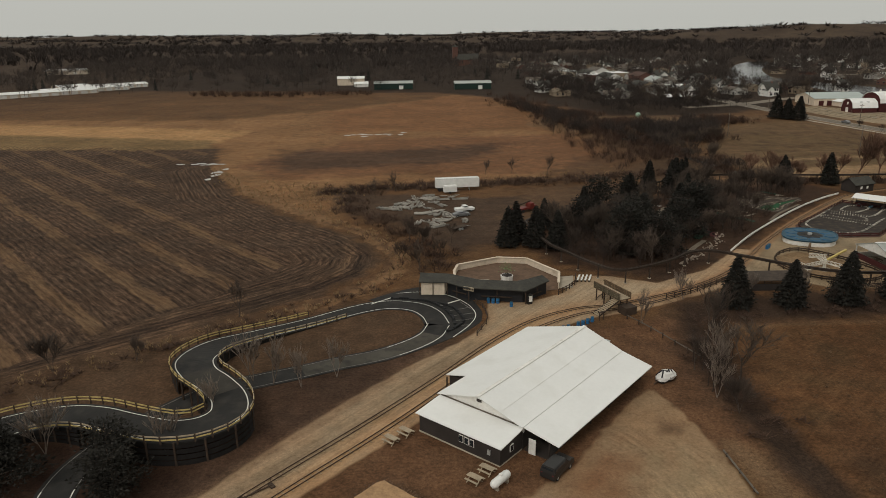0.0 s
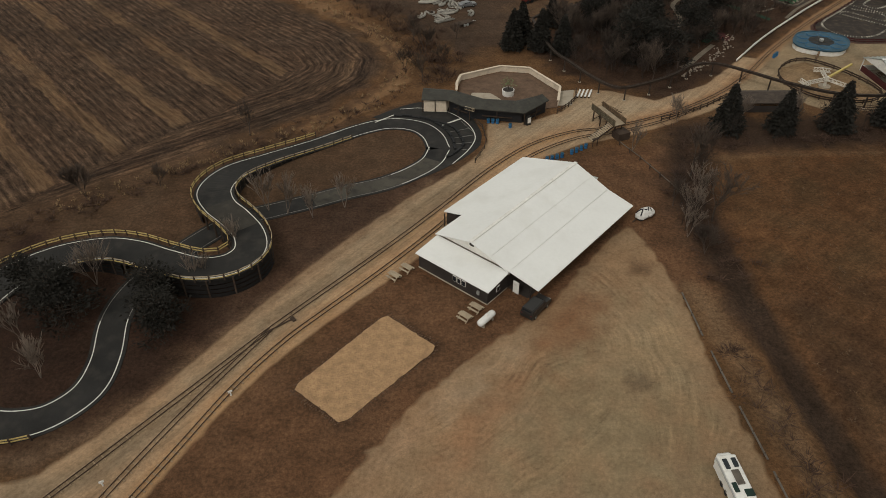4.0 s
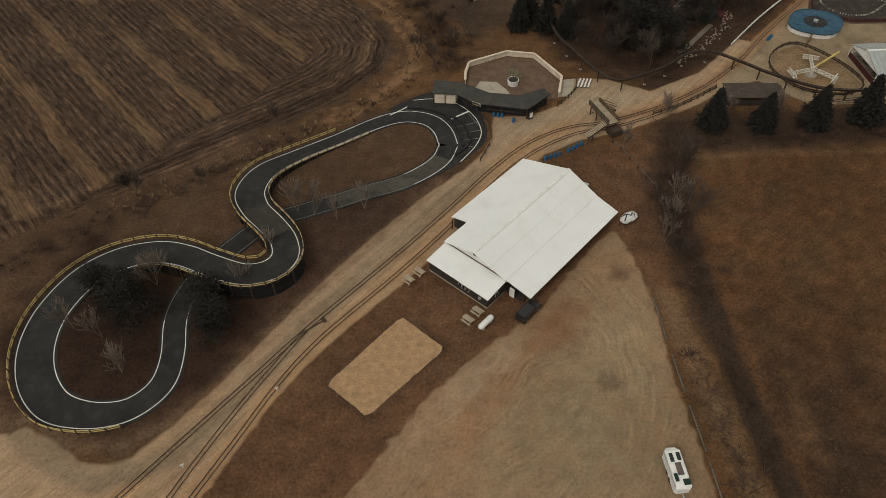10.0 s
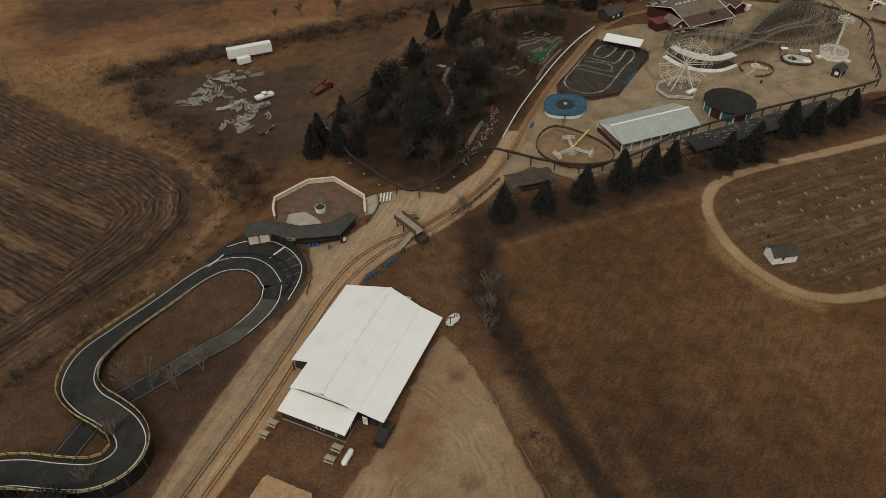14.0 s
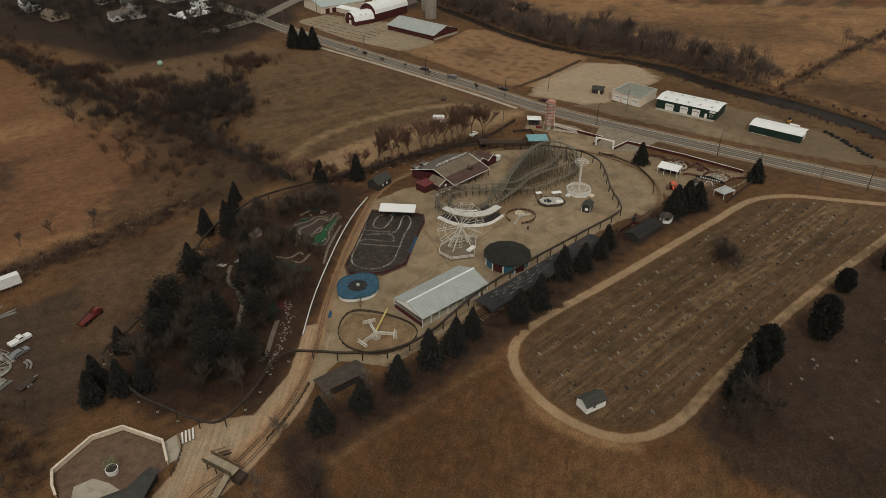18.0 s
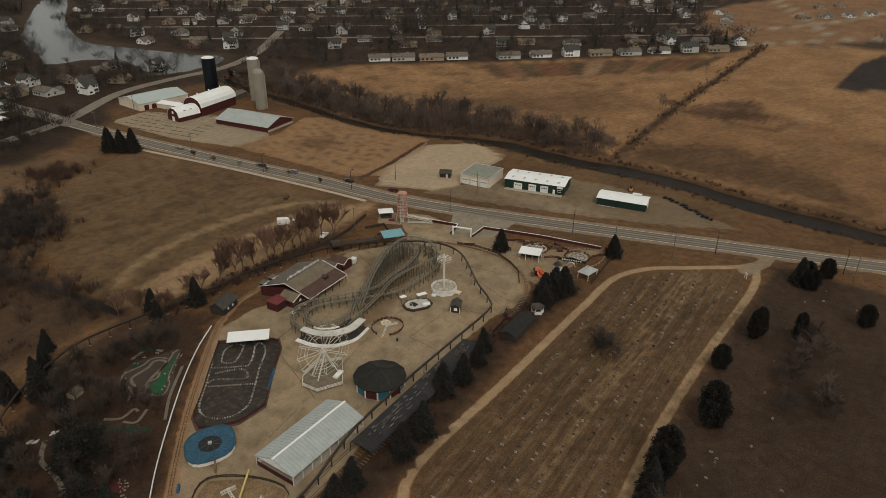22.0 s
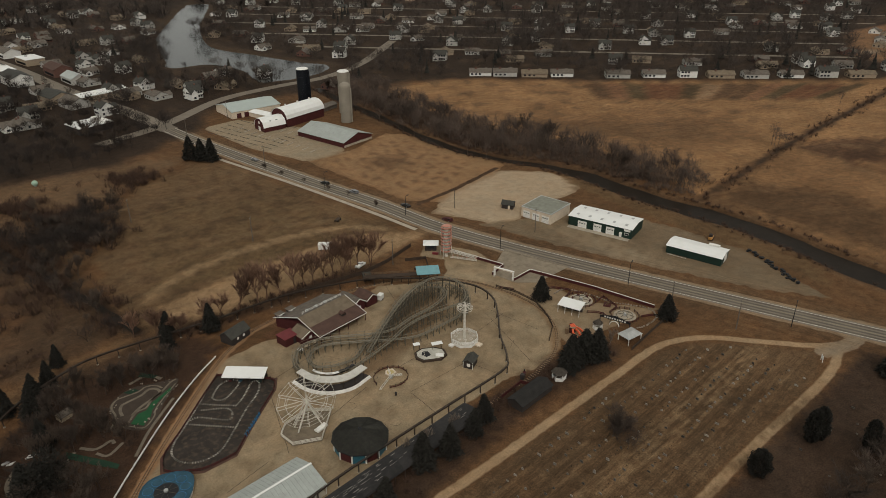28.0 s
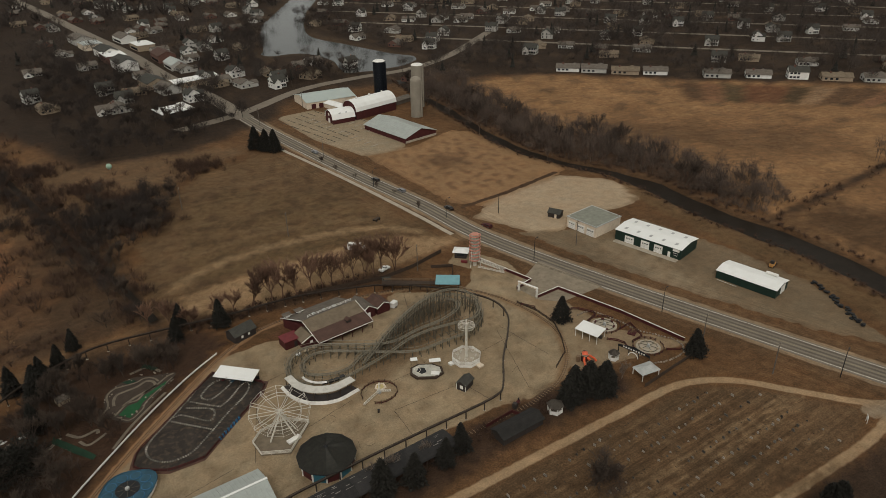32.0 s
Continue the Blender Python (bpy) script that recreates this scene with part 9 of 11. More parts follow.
for x in (-0.4, 0.4):
    for s in (1, -1):
        part("wheel", Geo().tube([(x, s * 1.0 - 0.1, 0.32), (x, s * 1.0 + 0.1, 0.32)], 0.32, 12), GALV, fl)
part("drawbar", Geo().beam((2.2, 0, 0.6), (3.6, 0, 0.45), 0.12), GALV, fl)
random.seed(21)
SCRAP = mat("weathered_ride_steel", (0.26, 0.24, 0.205), 0.7, 0.2, 0.3, 0.6, 5, rnd=0.35)
for i in range(78):
    cx, cy, sx, sy = ((-6, 196, 7, 5), (-2, 175, 5, 3.6), (-13.5, 191.5, 4, 3.5), (0, 184, 4, 3), (-4, 202, 7, 2.5))[i % 5]
    x, y, L = random.gauss(cx, sx * 0.6), random.gauss(cy, sy * 0.6), random.uniform(1.5, 5.2)
    sc = thing("ride_scrap", x, y, 0, random.gauss(-55, 35) if i % 3 else random.uniform(0, 180), "weathered pale steel ride piece lying in the yard", "scrap", "ride pieces in the yard")
    kind = i % 4
    if kind == 0:
        for s in (0.45, -0.45):
            part("rail", Geo().tube([(-L / 2, s, 0.3), (L / 2, s, 0.35)], 0.1, 5), SCRAP, sc)
        for k_ in range(int(L / 0.7)):
            part("rung", Geo().beam((-L / 2 + k_ * 0.7, -0.5, 0.3), (-L / 2 + k_ * 0.7, 0.5, 0.3), 0.08), SCRAP, sc)
    elif kind == 1:
        part("trough", Geo().tube([(r * math.cos(a), r * math.sin(a), 0.35) for r, a in ((L * 0.6, t_ * 0.22) for t_ in range(7))], 0.3, 6), SCRAP, sc)
        part("trough", Geo().tube([(r * math.cos(a), r * math.sin(a), 0.35) for r, a in ((L * 0.6 + 0.8, t_ * 0.22) for t_ in range(7))], 0.3, 6), SCRAP, sc)
    elif kind == 2:
        for k_ in range(4):
            part("beam", Geo().beam((-L / 2 + random.uniform(-.3, .3), -0.6 + k_ * 0.4, 0.15), (L / 2 + random.uniform(-.4, .4), -0.6 + k_ * 0.4 + random.uniform(-.3, .3), 0.2 + 0.1 * k_), 0.2), SCRAP, sc)
    else:
        part("plate", Geo().box(0, 0, 0.05, L * 0.7, 1.2, 0.3, 0, 0.08), SCRAP, sc)
        part("frame", Geo().box(0, 0, 0.35, L * 0.5, 0.3, 0.25), RUST, sc)

# ---- cemetery ----
cw = thing("cemetery_shed", 103.6, 86.0, 0, -8, "small white shed with a dark gable roof", "shed")
gable_house(cw, 0, 0, 0, 5.4, 3.6, 2.2, 3.2, WHITE, SHINGLE, 0.25)
part("door", Geo().box(2.72, 0.3, 0, 0.06, 1.6, 1.9), DARK_WALL, cw, "open dark doorway")
part("window", Geo().box(-0.6, -1.82, 1.0, 0.6, 0.06, 0.7), GLASS_DARK, cw)
sb = thing("sign_board", 250.8, 85.4, 0, 40, "white sign board on two posts at a drive", "sign")
part("board", Geo().box(0, 0, 1.0, 1.6, 0.1, 1.1), WHITE, sb)
for s in (1, -1):
    part("post", Geo().box(s * 0.7, 0, 0, 0.12, 0.12, 1.2), WHITE, sb)
for z in (1.25, 1.5, 1.75):
    part("letter_bar", Geo().box(0, -0.07, z, 1.1, 0.04, 0.12), DARK_WALL, sb)
random.seed(31)
shapes = []
for w, hgt, arch in ((1.0, 0.75, 0), (0.75, 0.95, 1), (1.3, 0.7, 0), (0.6, 0.6, 1)):
    g = Geo().box(0, 0, 0, w + 0.16, 0.36, 0.14, 0, 0.03)
    if arch:
        pr = [(-w / 2, 0.18), (w / 2, 0.18), (w / 2, hgt * 0.75), (w * 0.3, hgt * 0.95), (0, hgt), (-w * 0.3, hgt * 0.95), (-w / 2, hgt * 0.75)]
        n = len(pr)
        g.add([(p, y, q) for y in (-0.11, 0.11) for p, q in pr], [tuple(range(n)), tuple(range(2 * n - 1, n - 1, -1))] + [(i, n + i, n + (i + 1) % n, (i + 1) % n) for i in range(n)])
    else:
        g.box(0, 0, 0.18, w, 0.24, hgt - 0.18, 0, 0.04)
    shapes.append(g.mesh("headstone", STONE))
u6, v6 = np.array([math.cos(radians(6)), math.sin(radians(6))]), np.array([-math.sin(radians(6)), math.cos(radians(6))])
made = 0
for r in range(-4, 5):
    for c_ in range(-24, 27):
        p = np.array([166, 94.5]) + u6 * (c_ * 2.75 + random.uniform(-.6, .6)) + v6 * (r * 4.3 + random.uniform(-.3, .3))
        if random.random() < 0.72 and poly_dist(p[:1], p[1:], CEM)[0] < -2.2 and math.dist(p, (103.6, 86)) > 5 and made < 260:
            o = new("headstone", shapes[random.randrange(4)])
            o.matrix_basis = pose(p[0], p[1], 0, random.uniform(-3, 3), 0, 96 + random.uniform(-5, 5)) @ Matrix.Diagonal((*(random.uniform(0.6, 0.85),) * 3, 1))
            tagged(o, "weathered grey granite headstone set in a grass row", "headstone", "headstones in rows")
            made += 1
for i in range(38):
    p = np.array([random.uniform(125, 262), random.uniform(46, 72)])
    if poly_dist(p[:1], p[1:], CEM_S)[0] < -2:
        o = new("headstone", shapes[random.randrange(4)])
        o.matrix_basis = pose(p[0], p[1], 0, 0, 0, 96 + random.uniform(-8, 8)) @ Matrix.Diagonal((0.7, 0.7, 0.7, 1))
        tagged(o, "pale headstone standing on darker grass", "headstone", "headstones beyond the drive")

# ---- across the highway ----
def shed_building(name, x, y, rz, L, W, hw_, hr, wall, roof, label, doors, wins=(), base_m=None):
    b = thing(name, x, y, 0, rz, label, "building")
    gable_house(b, 0, 0, 0, L, W, hw_, hr, wall, roof, 0.3)
    for dx, dw, dh in doors:
        d = part("garage_door", Geo().box(dx, -W / 2 - 0.04, 0, dw, 0.1, dh), WHITE, b)
        for k_ in range(1, 4):
            part("panel_joint", Geo().box(0 + dx, -W / 2 - 0.1, dh * k_ / 4, dw * 0.96, 0.03, 0.05), GALV, d)
        for k_ in range(3):
            part("pane", Geo().box(dx - dw * 0.28 + k_ * dw * 0.28, -W / 2 - 0.1, dh * 0.6, dw * 0.18, 0.03, dh * 0.12), GLASS_DARK, d)
    for wx, ww_, wz in wins:
        w = part("window", Geo().box(wx, -W / 2 - 0.04, wz, ww_, 0.1, 1.0), WHITE, b)
        part("pane", Geo().box(wx, -W / 2 - 0.1, wz + 0.12, ww_ - 0.2, 0.04, 0.76), GLASS_DARK, w)
    return b


gb = shed_building("repair_shop", 278.6, 186.6, -73, 27.0, 13.0, 4.2, 5.0, GREEN_WALL, WHITE_METAL, "long dark green repair shop with a white metal roof", ((-7.4, 3.8, 2.9), (-0.8, 3.4, 3.1), (4.6, 3.4, 3.1)), ((11.4, 1.6, 1.2),))
for i in range(10):
    part("roof_light", Geo().box(-10.5 + (i // 2) * 5.2, -3.6 if i % 2 else 3.2, 4.55 if i % 2 else 4.6, 1.0, 2.0, 0.09), GALV, gb)
part("sign", Geo().box(11.6, -6.6, 2.9, 2.6, 0.12, 0.9), WHITE, gb)
part("door", Geo().box(9.0, -6.56, 0, 1.0, 0.1, 2.1), WHITE, gb)
part("apron", Geo().box(0, -7.9, 0, 26, 2.6, 0.06), PALE_CONC, gb)
w2 = shed_building("machine_shed", 284.4, 147.6, -75, 20.5, 9.5, 3.2, 4.0, GREEN_WALL, WHITE_METAL, "dark green machine shed with a white metal roof", ())
part("door", Geo().box(10.27, 1.0, 0, 0.08, 3.6, 2.8), WHITE, w2)
part("roof_unit", Geo().box(5, 4.2, 3.6, 4.0, 1.0, 0.5), WHITE, w2)
part("ramp_rail", Geo().beam((-9, -6.4, 0.5), (-2, -6.6, 0.5), 0.08), WHITE, w2)
ga = thing("brick_garage", 268.6, 210.6, 0, -79, "pale brick garage with three white doors and flat roof", "garage")
part("wall", Geo().box(0, 0, 0, 14.5, 15.5, 4.4), CREAM, ga)
part("roof", Geo().box(0, 0, 4.4, 14.9, 15.9, 0.25), GALV, ga)
part("roof_deck", Geo().box(0, 0, 4.65, 13.9, 14.9, 0.05), mat("grey_green_roofing", (0.2, 0.2, 0.16), 0.9), ga)
for x in (-4.6, 0, 4.6):
    d = part("garage_door", Geo().box(x, -7.8, 0, 3.4, 0.1, 3.1), WHITE, ga)
    for k_ in range(1, 5):
        part("panel_joint", Geo().box(x, -7.87, 3.1 * k_ / 5, 3.3, 0.03, 0.05), GALV, d)
    for k_ in range(3):
        part("pane", Geo().box(x - 1 + k_, -7.87, 2.0, 0.6, 0.03, 0.4), GLASS_DARK, d)
hs2 = thing("dark_shack", 262.0, 226.6, 0, -60, "small dark timber shack on gravel", "shack")
gable_house(hs2, 0, 0, 0, 5, 4, 2.2, 3.4, DARK_WALL, SHINGLE)
part("door", Geo().box(0.8, -2.04, 0, 0.9, 0.08, 1.9), CREAM, hs2)
for i in range(13):
    x, y = 303 - i * 0.95 + random.uniform(-.6, .6), 136 - i * 2.0
    pl_ = thing("tyre_stack", x, y, 0, 0, "heap of black tyres on bare ground", "tyres", "tyre heaps")
    for k_ in range(3):
        part("tyre", Geo().cyl(random.uniform(-.7, .7), random.uniform(-.7, .7), k_ * 0.3, 0.65, 0.32, 10), TYRE, pl_)
ex = thing("loader", 300.5, 151.5, 0, 20, "small faded orange loader by the river bank", "loader")
part("body", Geo().box(0, 0, 0.5, 3.2, 1.6, 1.0, 0, 0.2), mat("faded_orange_paint", (0.4, 0.2, 0.06), 0.6), ex)
part("cab", Geo().box(-0.4, 0, 1.5, 1.2, 1.3, 1.1, 0, 0.1), DARK_WALL, ex)
part("bucket", Geo().box(2.3, 0, 0.3, 0.9, 1.9, 0.7, 0, 0.1), RUST, ex)
for x in (-1, 1):
    for s in (1, -1):
        part("wheel", Geo().tube([(x, s * 0.75 - 0.15, 0.5), (x, s * 0.75 + 0.15, 0.5)], 0.5, 12), TYRE, ex)

# street furniture
def street_lamp(x, y, rz):
    s = thing("street_lamp", x, y, 0, rz, "dark street lamp with a short curved arm", "street lamp", "street lamps along the highway")
    part("pole", Geo().tube([(0, 0, 0), (0, 0, 8.2)], [0.14, 0.09], 8), BLACK, s)
    part("arm", Geo().tube([(0, 0, 8.1), (0.3, 0, 8.6), (0.9, 0, 8.9), (1.5, 0, 8.85)], 0.07, 6), BLACK, s)
    part("lamp_head", Geo().box(1.7, 0, 8.65, 0.8, 0.35, 0.22, 0, 0.06), BLACK, s)
    return s


sl0 = street_lamp(231.2, 199.6, 20)
for x, y, r in ((245.0, 149.6, 20), (262.2, 100.0, 20), (222.2, 248.6, 10), (210.8, 296, 10), (276, 60, 20), (243.5, 241.5, 190)):
    copy_thing(sl0, pose(x, y, 0, 0, 0, r))


def utility_pole(x, y, rz, hgt=10.5):
    s = thing("utility_pole", x, y, 0, rz, "weathered wooden utility pole with a crossarm", "utility pole", "utility poles")
    part("pole", Geo().tube([(0, 0, 0), (0, 0, hgt)], [0.18, 0.12], 8), GREY_SHINGLE, s)
    part("crossarm", Geo().box(0, 0, hgt - 0.7, 2.2, 0.12, 0.14), WOOD, s)
    for k_ in (-0.9, -0.4, 0.4, 0.9):
        part("insulator", Geo().cyl(k_, 0, hgt - 0.56, 0.06, 0.18, 6), GALV, s)
    return s


up0 = utility_pole(242.2, 130.6, 20)
for x, y, r in ((247.6, 110.4, 20), (271.4, 56, 20), (160.1, 266.5, 60), (129, 316, 60), (190.9, 214.8, 60), (252, 201, 20), (205.5, 346, 10), (194, 420, 10), (228, 441, 60), (174, 470, 60)):
    copy_thing(up0, pose(x, y, 0, 0, 0, r))
for x, y, r, pnt, kd, lb in ((227.8, 256.1, 100, CAR_DARK, "car", "dark saloon car on the highway"), (232, 232.6, 105, BARN_RED, "suv", "dark red estate car on the highway"), (219.4, 284.6, 101, CAR_GREY, "suv", "silver estate car on the highway"), (215.0, 303, 101, CAR_DARK, "suv", "dark car waiting on the highway"),
                            (204.5, 356, 99, CAR_GREY, "car", "grey car far along the highway")):
    car("road_car", x, y, r, pnt, lb, kd, 4.7, 1.8, 1.5, "cars on the highway", 0.05)
bt2 = thing("box_truck", 178.4, 240.6, 0, -40, "white box truck parked on a dirt track", "truck")
part("box", Geo().box(-0.8, 0, 0.8, 5.0, 2.2, 2.3, 0, 0.06), CAR_WHITE, bt2)
part("cab", Geo().box(2.7, 0, 0.5, 1.9, 2.0, 1.6, 0, 0.25), CAR_WHITE, bt2)
part("windscreen", Geo().box(3.5, 0, 1.4, 0.12, 1.7, 0.6), GLASS_DARK, bt2)
for x in (2.5, -2.2):
    for s in (1, -1):
        part("wheel", Geo().tube([(x, s * 0.95 - 0.14, 0.42), (x, s * 0.95 + 0.14, 0.42)], 0.42, 12), TYRE, bt2)
car("utility_vehicle", 180.8, 221.2, 20, CAR_WHITE, "small white service pickup by the fence", "pickup", 4.4, 1.7, 1.7)
play = thing("hay_wagon", 196.5, 262, 0, 30, "small dark farm wagon on the grass verge", "wagon")
part("bed", Geo().box(0, 0, 0.7, 3.2, 1.5, 0.2), DARK_WOOD, play)
part("rack", Geo().beam((1.5, -0.7, 0.9), (1.5, 0.7, 2.0), 0.12), DARK_WOOD, play)
for x in (-1.1, 1.1):
    for s in (1, -1):
        part("wheel", Geo().tube([(x, s * 0.75 - 0.06, 0.4), (x, s * 0.75 + 0.06, 0.4)], 0.4, 10), TYRE, play)

# ---- farm ----
mat_strip = mat("dark_weeds", (0.06, 0.045, 0.03), 0.95, 0, 0.3, 0.4, 5)
def arch_barn(name, x, y, rz, L, W, hw_, wall, roof, label, n=9):
    """A barn under a rounded gambrel roof."""
    b = thing(name, x, y, 0, rz, label, "barn")
    pr = [(W / 2 * math.cos(a) * 1.02, hw_ + W * 0.44 * math.sin(a)) for a in np.linspace(0, math.pi, n)]
    part("gable", Geo().add([(L / 2, p, q) for p, q in [(W / 2, 0)] + pr + [(-W / 2, 0)]], [tuple(range(n + 2))]), wall, b)
    part("gable", Geo().add([(-L / 2, p, q) for p, q in [(W / 2, 0)] + pr + [(-W / 2, 0)]], [tuple(range(n + 1, -1, -1))]), wall, b)
    for s in (1, -1):
        part("wall", Geo().box(0, s * W / 2, 0, L, 0.15, hw_), wall, b)
    g_ = Geo().ribbon([(-L / 2 - 0.4, p * 1.04, q * 1.01 + 0.1) for p, q in pr], [(L / 2 + 0.4, p * 1.04, q * 1.01 + 0.1) for p, q in pr], 0.15)
    part("roof", g_, roof, b, smooth=False)
    return b


b1 = arch_barn("dairy_barn", 260.3, 409.3, 15, 31, 13, 5.0, BARN_RED, WHITE_METAL, "large red dairy barn with a rounded white roof")
for x in (-10, 0, 10):
    part("roof_vent", Geo().cyl(x, 0, 10.7, 0.7, 1.5, 10, 0.3), WHITE, b1)
b2 = arch_barn("gambrel_shop", 238.4, 404, 2, 14, 11, 2.6, BARN_RED, WHITE_METAL, "small gambrel-roofed shop with a white roof and red gable", 6)
for x in (-2, 2):
    part("skylight", Geo().box(x, -4.1, 5.2, 1.2, 1.0, 0.8), BLACK, b2)
part("front_door", Geo().box(-7.1, 0, 0, 0.1, 2.4, 2.6), WHITE, b2)
w = part("window", Geo().box(-7.1, 0, 4.2, 0.1, 1.4, 1.4), WHITE, b2)
part("stone_base", Geo().box(0, -4.8, 0, 14, 0.3, 1.6), PALE_CONC, b2)
b3 = thing("long_shed", 258.5, 364.5, 0, -77.5, "long red shed with a grey metal roof", "shed")
gable_house(b3, 0, 0, 0, 37, 22, 3.0, 6.4, BARN_RED, GREY_METAL, 0.5)
for i in range(20):
    part("rib", Geo().beam((-18 + i * 1.9, 0, 6.5), (-18 + i * 1.9, -11.3, 3.0), 0.12, 0.08), GREY_METAL, b3)
part("base", Geo().box(18.6, 0, 0, 0.2, 22, 1.2), PALE_CONC, b3)
b4 = thing("equipment_hall", 246, 449, 0, 0, "pale metal equipment hall with a grey-white roof", "building")
gable_house(b4, 0, 0, 0, 33, 24, 4.4, 7.0, CREAM, mat("pale_green_metal", (0.36, 0.4, 0.37), 0.45, 0, 0.08, 0.2, 2, 0.03), 0.4)
for x in (-12, -7):
    part("door", Geo().box(x, -12.05, 0, 3, 0.1, 3), BARN_RED, b4)
b5 = thing("link_shed", 246, 430, 0, -75, "low link shed with a white metal roof", "shed")
gable_house(b5, 0, 0, 0, 22, 7, 3, 4.2, CREAM, WHITE_METAL, 0.4)


def silo(x, y, r, hgt, m, dome, label, dm=WHITE):
    s = thing("silo", x, y, 0, 0, label, "silo")
    part("shaft", Geo().cyl(0, 0, 0, r, hgt, 24), m, s)
    g_ = Geo()
    for a_, b_ in ((0, 0.35), (0.35, 0.75), (0.75, 1.15), (1.15, 1.5)):
        g_.cyl(0, 0, hgt + dome * math.sin(a_), r * 1.03 * math.cos(a_), dome * (math.sin(b_) - math.sin(a_)), 24, r * 1.03 * math.cos(b_))
    part("dome", g_, dm, s)
    for k_ in range(1, int(hgt / 1.6)):
        part("hoop", Geo().cyl(0, 0, k_ * 1.6, r * 1.012, 0.12, 24), m, s)
    part("ladder_chute", Geo().box(r * 0.72, -r * 0.78, 0, 0.9, 0.9, hgt * 0.97, 45), m, s)
    return s


silo(281, 387, 3.3, 21.5, SILO_CONC, 2.8, "pale concrete silo with a rounded grey dome", SILO_CONC)
silo(292, 406, 3.6, 26, SILO_CONC, 1.2, "tall pale concrete silo with a white cap")
silo(281, 438, 4.0, 24, SILO_BLUE, 1.0, "tall dark blue steel silo with a white cap")
part_shed = thing("feed_shed", 287, 421, 0, 20, "low weathered feed shed between the silos", "shed")
gable_house(part_shed, 0, 0, 0, 14, 7, 2.6, 4, GREY_SHINGLE, GREY_SHINGLE)
for i in range(22):
    r_, c_ = divmod(i, 11)
    part_l = Geo().box(0, 0, 0, 5.0, 0.35, 0.3)
    if i < 18:
        o = solo("kerb_block", part_l, PALE_CONC, "pale concrete parking kerb on the farm lot", "kerb", "parking kerbs", m=pose(224 + r_ * 14 + c_ * 1.2, 414 - c_ * 6.4, 0.0, 0, 0, 20 + r_ * 4))
for i in range(8):
    a_, b_ = Vector((206 + i * 5.2, 421 + i * 2.4)), Vector((221 + i * 4.6, 366 + i * 2.2))
    for k_ in range(5):
        p_, q_ = a_.lerp(b_, k_ / 5 + 0.02), a_.lerp(b_, (k_ + 0.86) / 5)
        if math.dist(p_, (258.5, 364.5)) > 22 and math.dist(q_, (258.5, 364.5)) > 22 and math.dist(p_, (237, 401)) > 11 and math.dist(q_, (237, 401)) > 11:
            solo("grass_strip", Geo().beam((*p_, 0.03), (*q_, 0.03), 0.55, 0.06), mat_strip, "dark weedy strip between lot slabs", "weed strip", "weed strips on the lot")
nb = thing("flat_roof_shop", 155, 470, 0, 12, "dark building with a white flat roof", "shop")
part("wall", Geo().box(0, 0, 0, 20, 16, 4.0), DARK_WALL, nb)
part("roof", Geo().box(0, 0, 4.0, 21, 17, 0.4), WHITE_METAL, nb)
part("roof_unit", Geo().box(4, 3, 4.4, 2.4, 2, 1.2), GALV, nb)
part("parapet", Geo().box(7.5, 0, 4.4, 4, 17, 0.8), WHITE, nb)
wt2 = thing("water_ball", 108, 388, 0, 0, "pale green round tank in the scrub", "tank")
g = Geo()
for a_ in np.linspace(-1.4, 1.4, 9)[:-1]:
    b_ = a_ + 0.35
    g.cyl(0, 0, 1.6 + 1.4 * math.sin(a_), 1.4 * math.cos(a_), 1.4 * (math.sin(b_) - math.sin(a_)), 14, 1.4 * math.cos(b_))
part("shell", g, mat("pale_green_paint", (0.3, 0.42, 0.32), 0.6), wt2)
part("stand", Geo().cyl(0, 0, 0, 0.5, 0.6, 10), GALV, wt2)

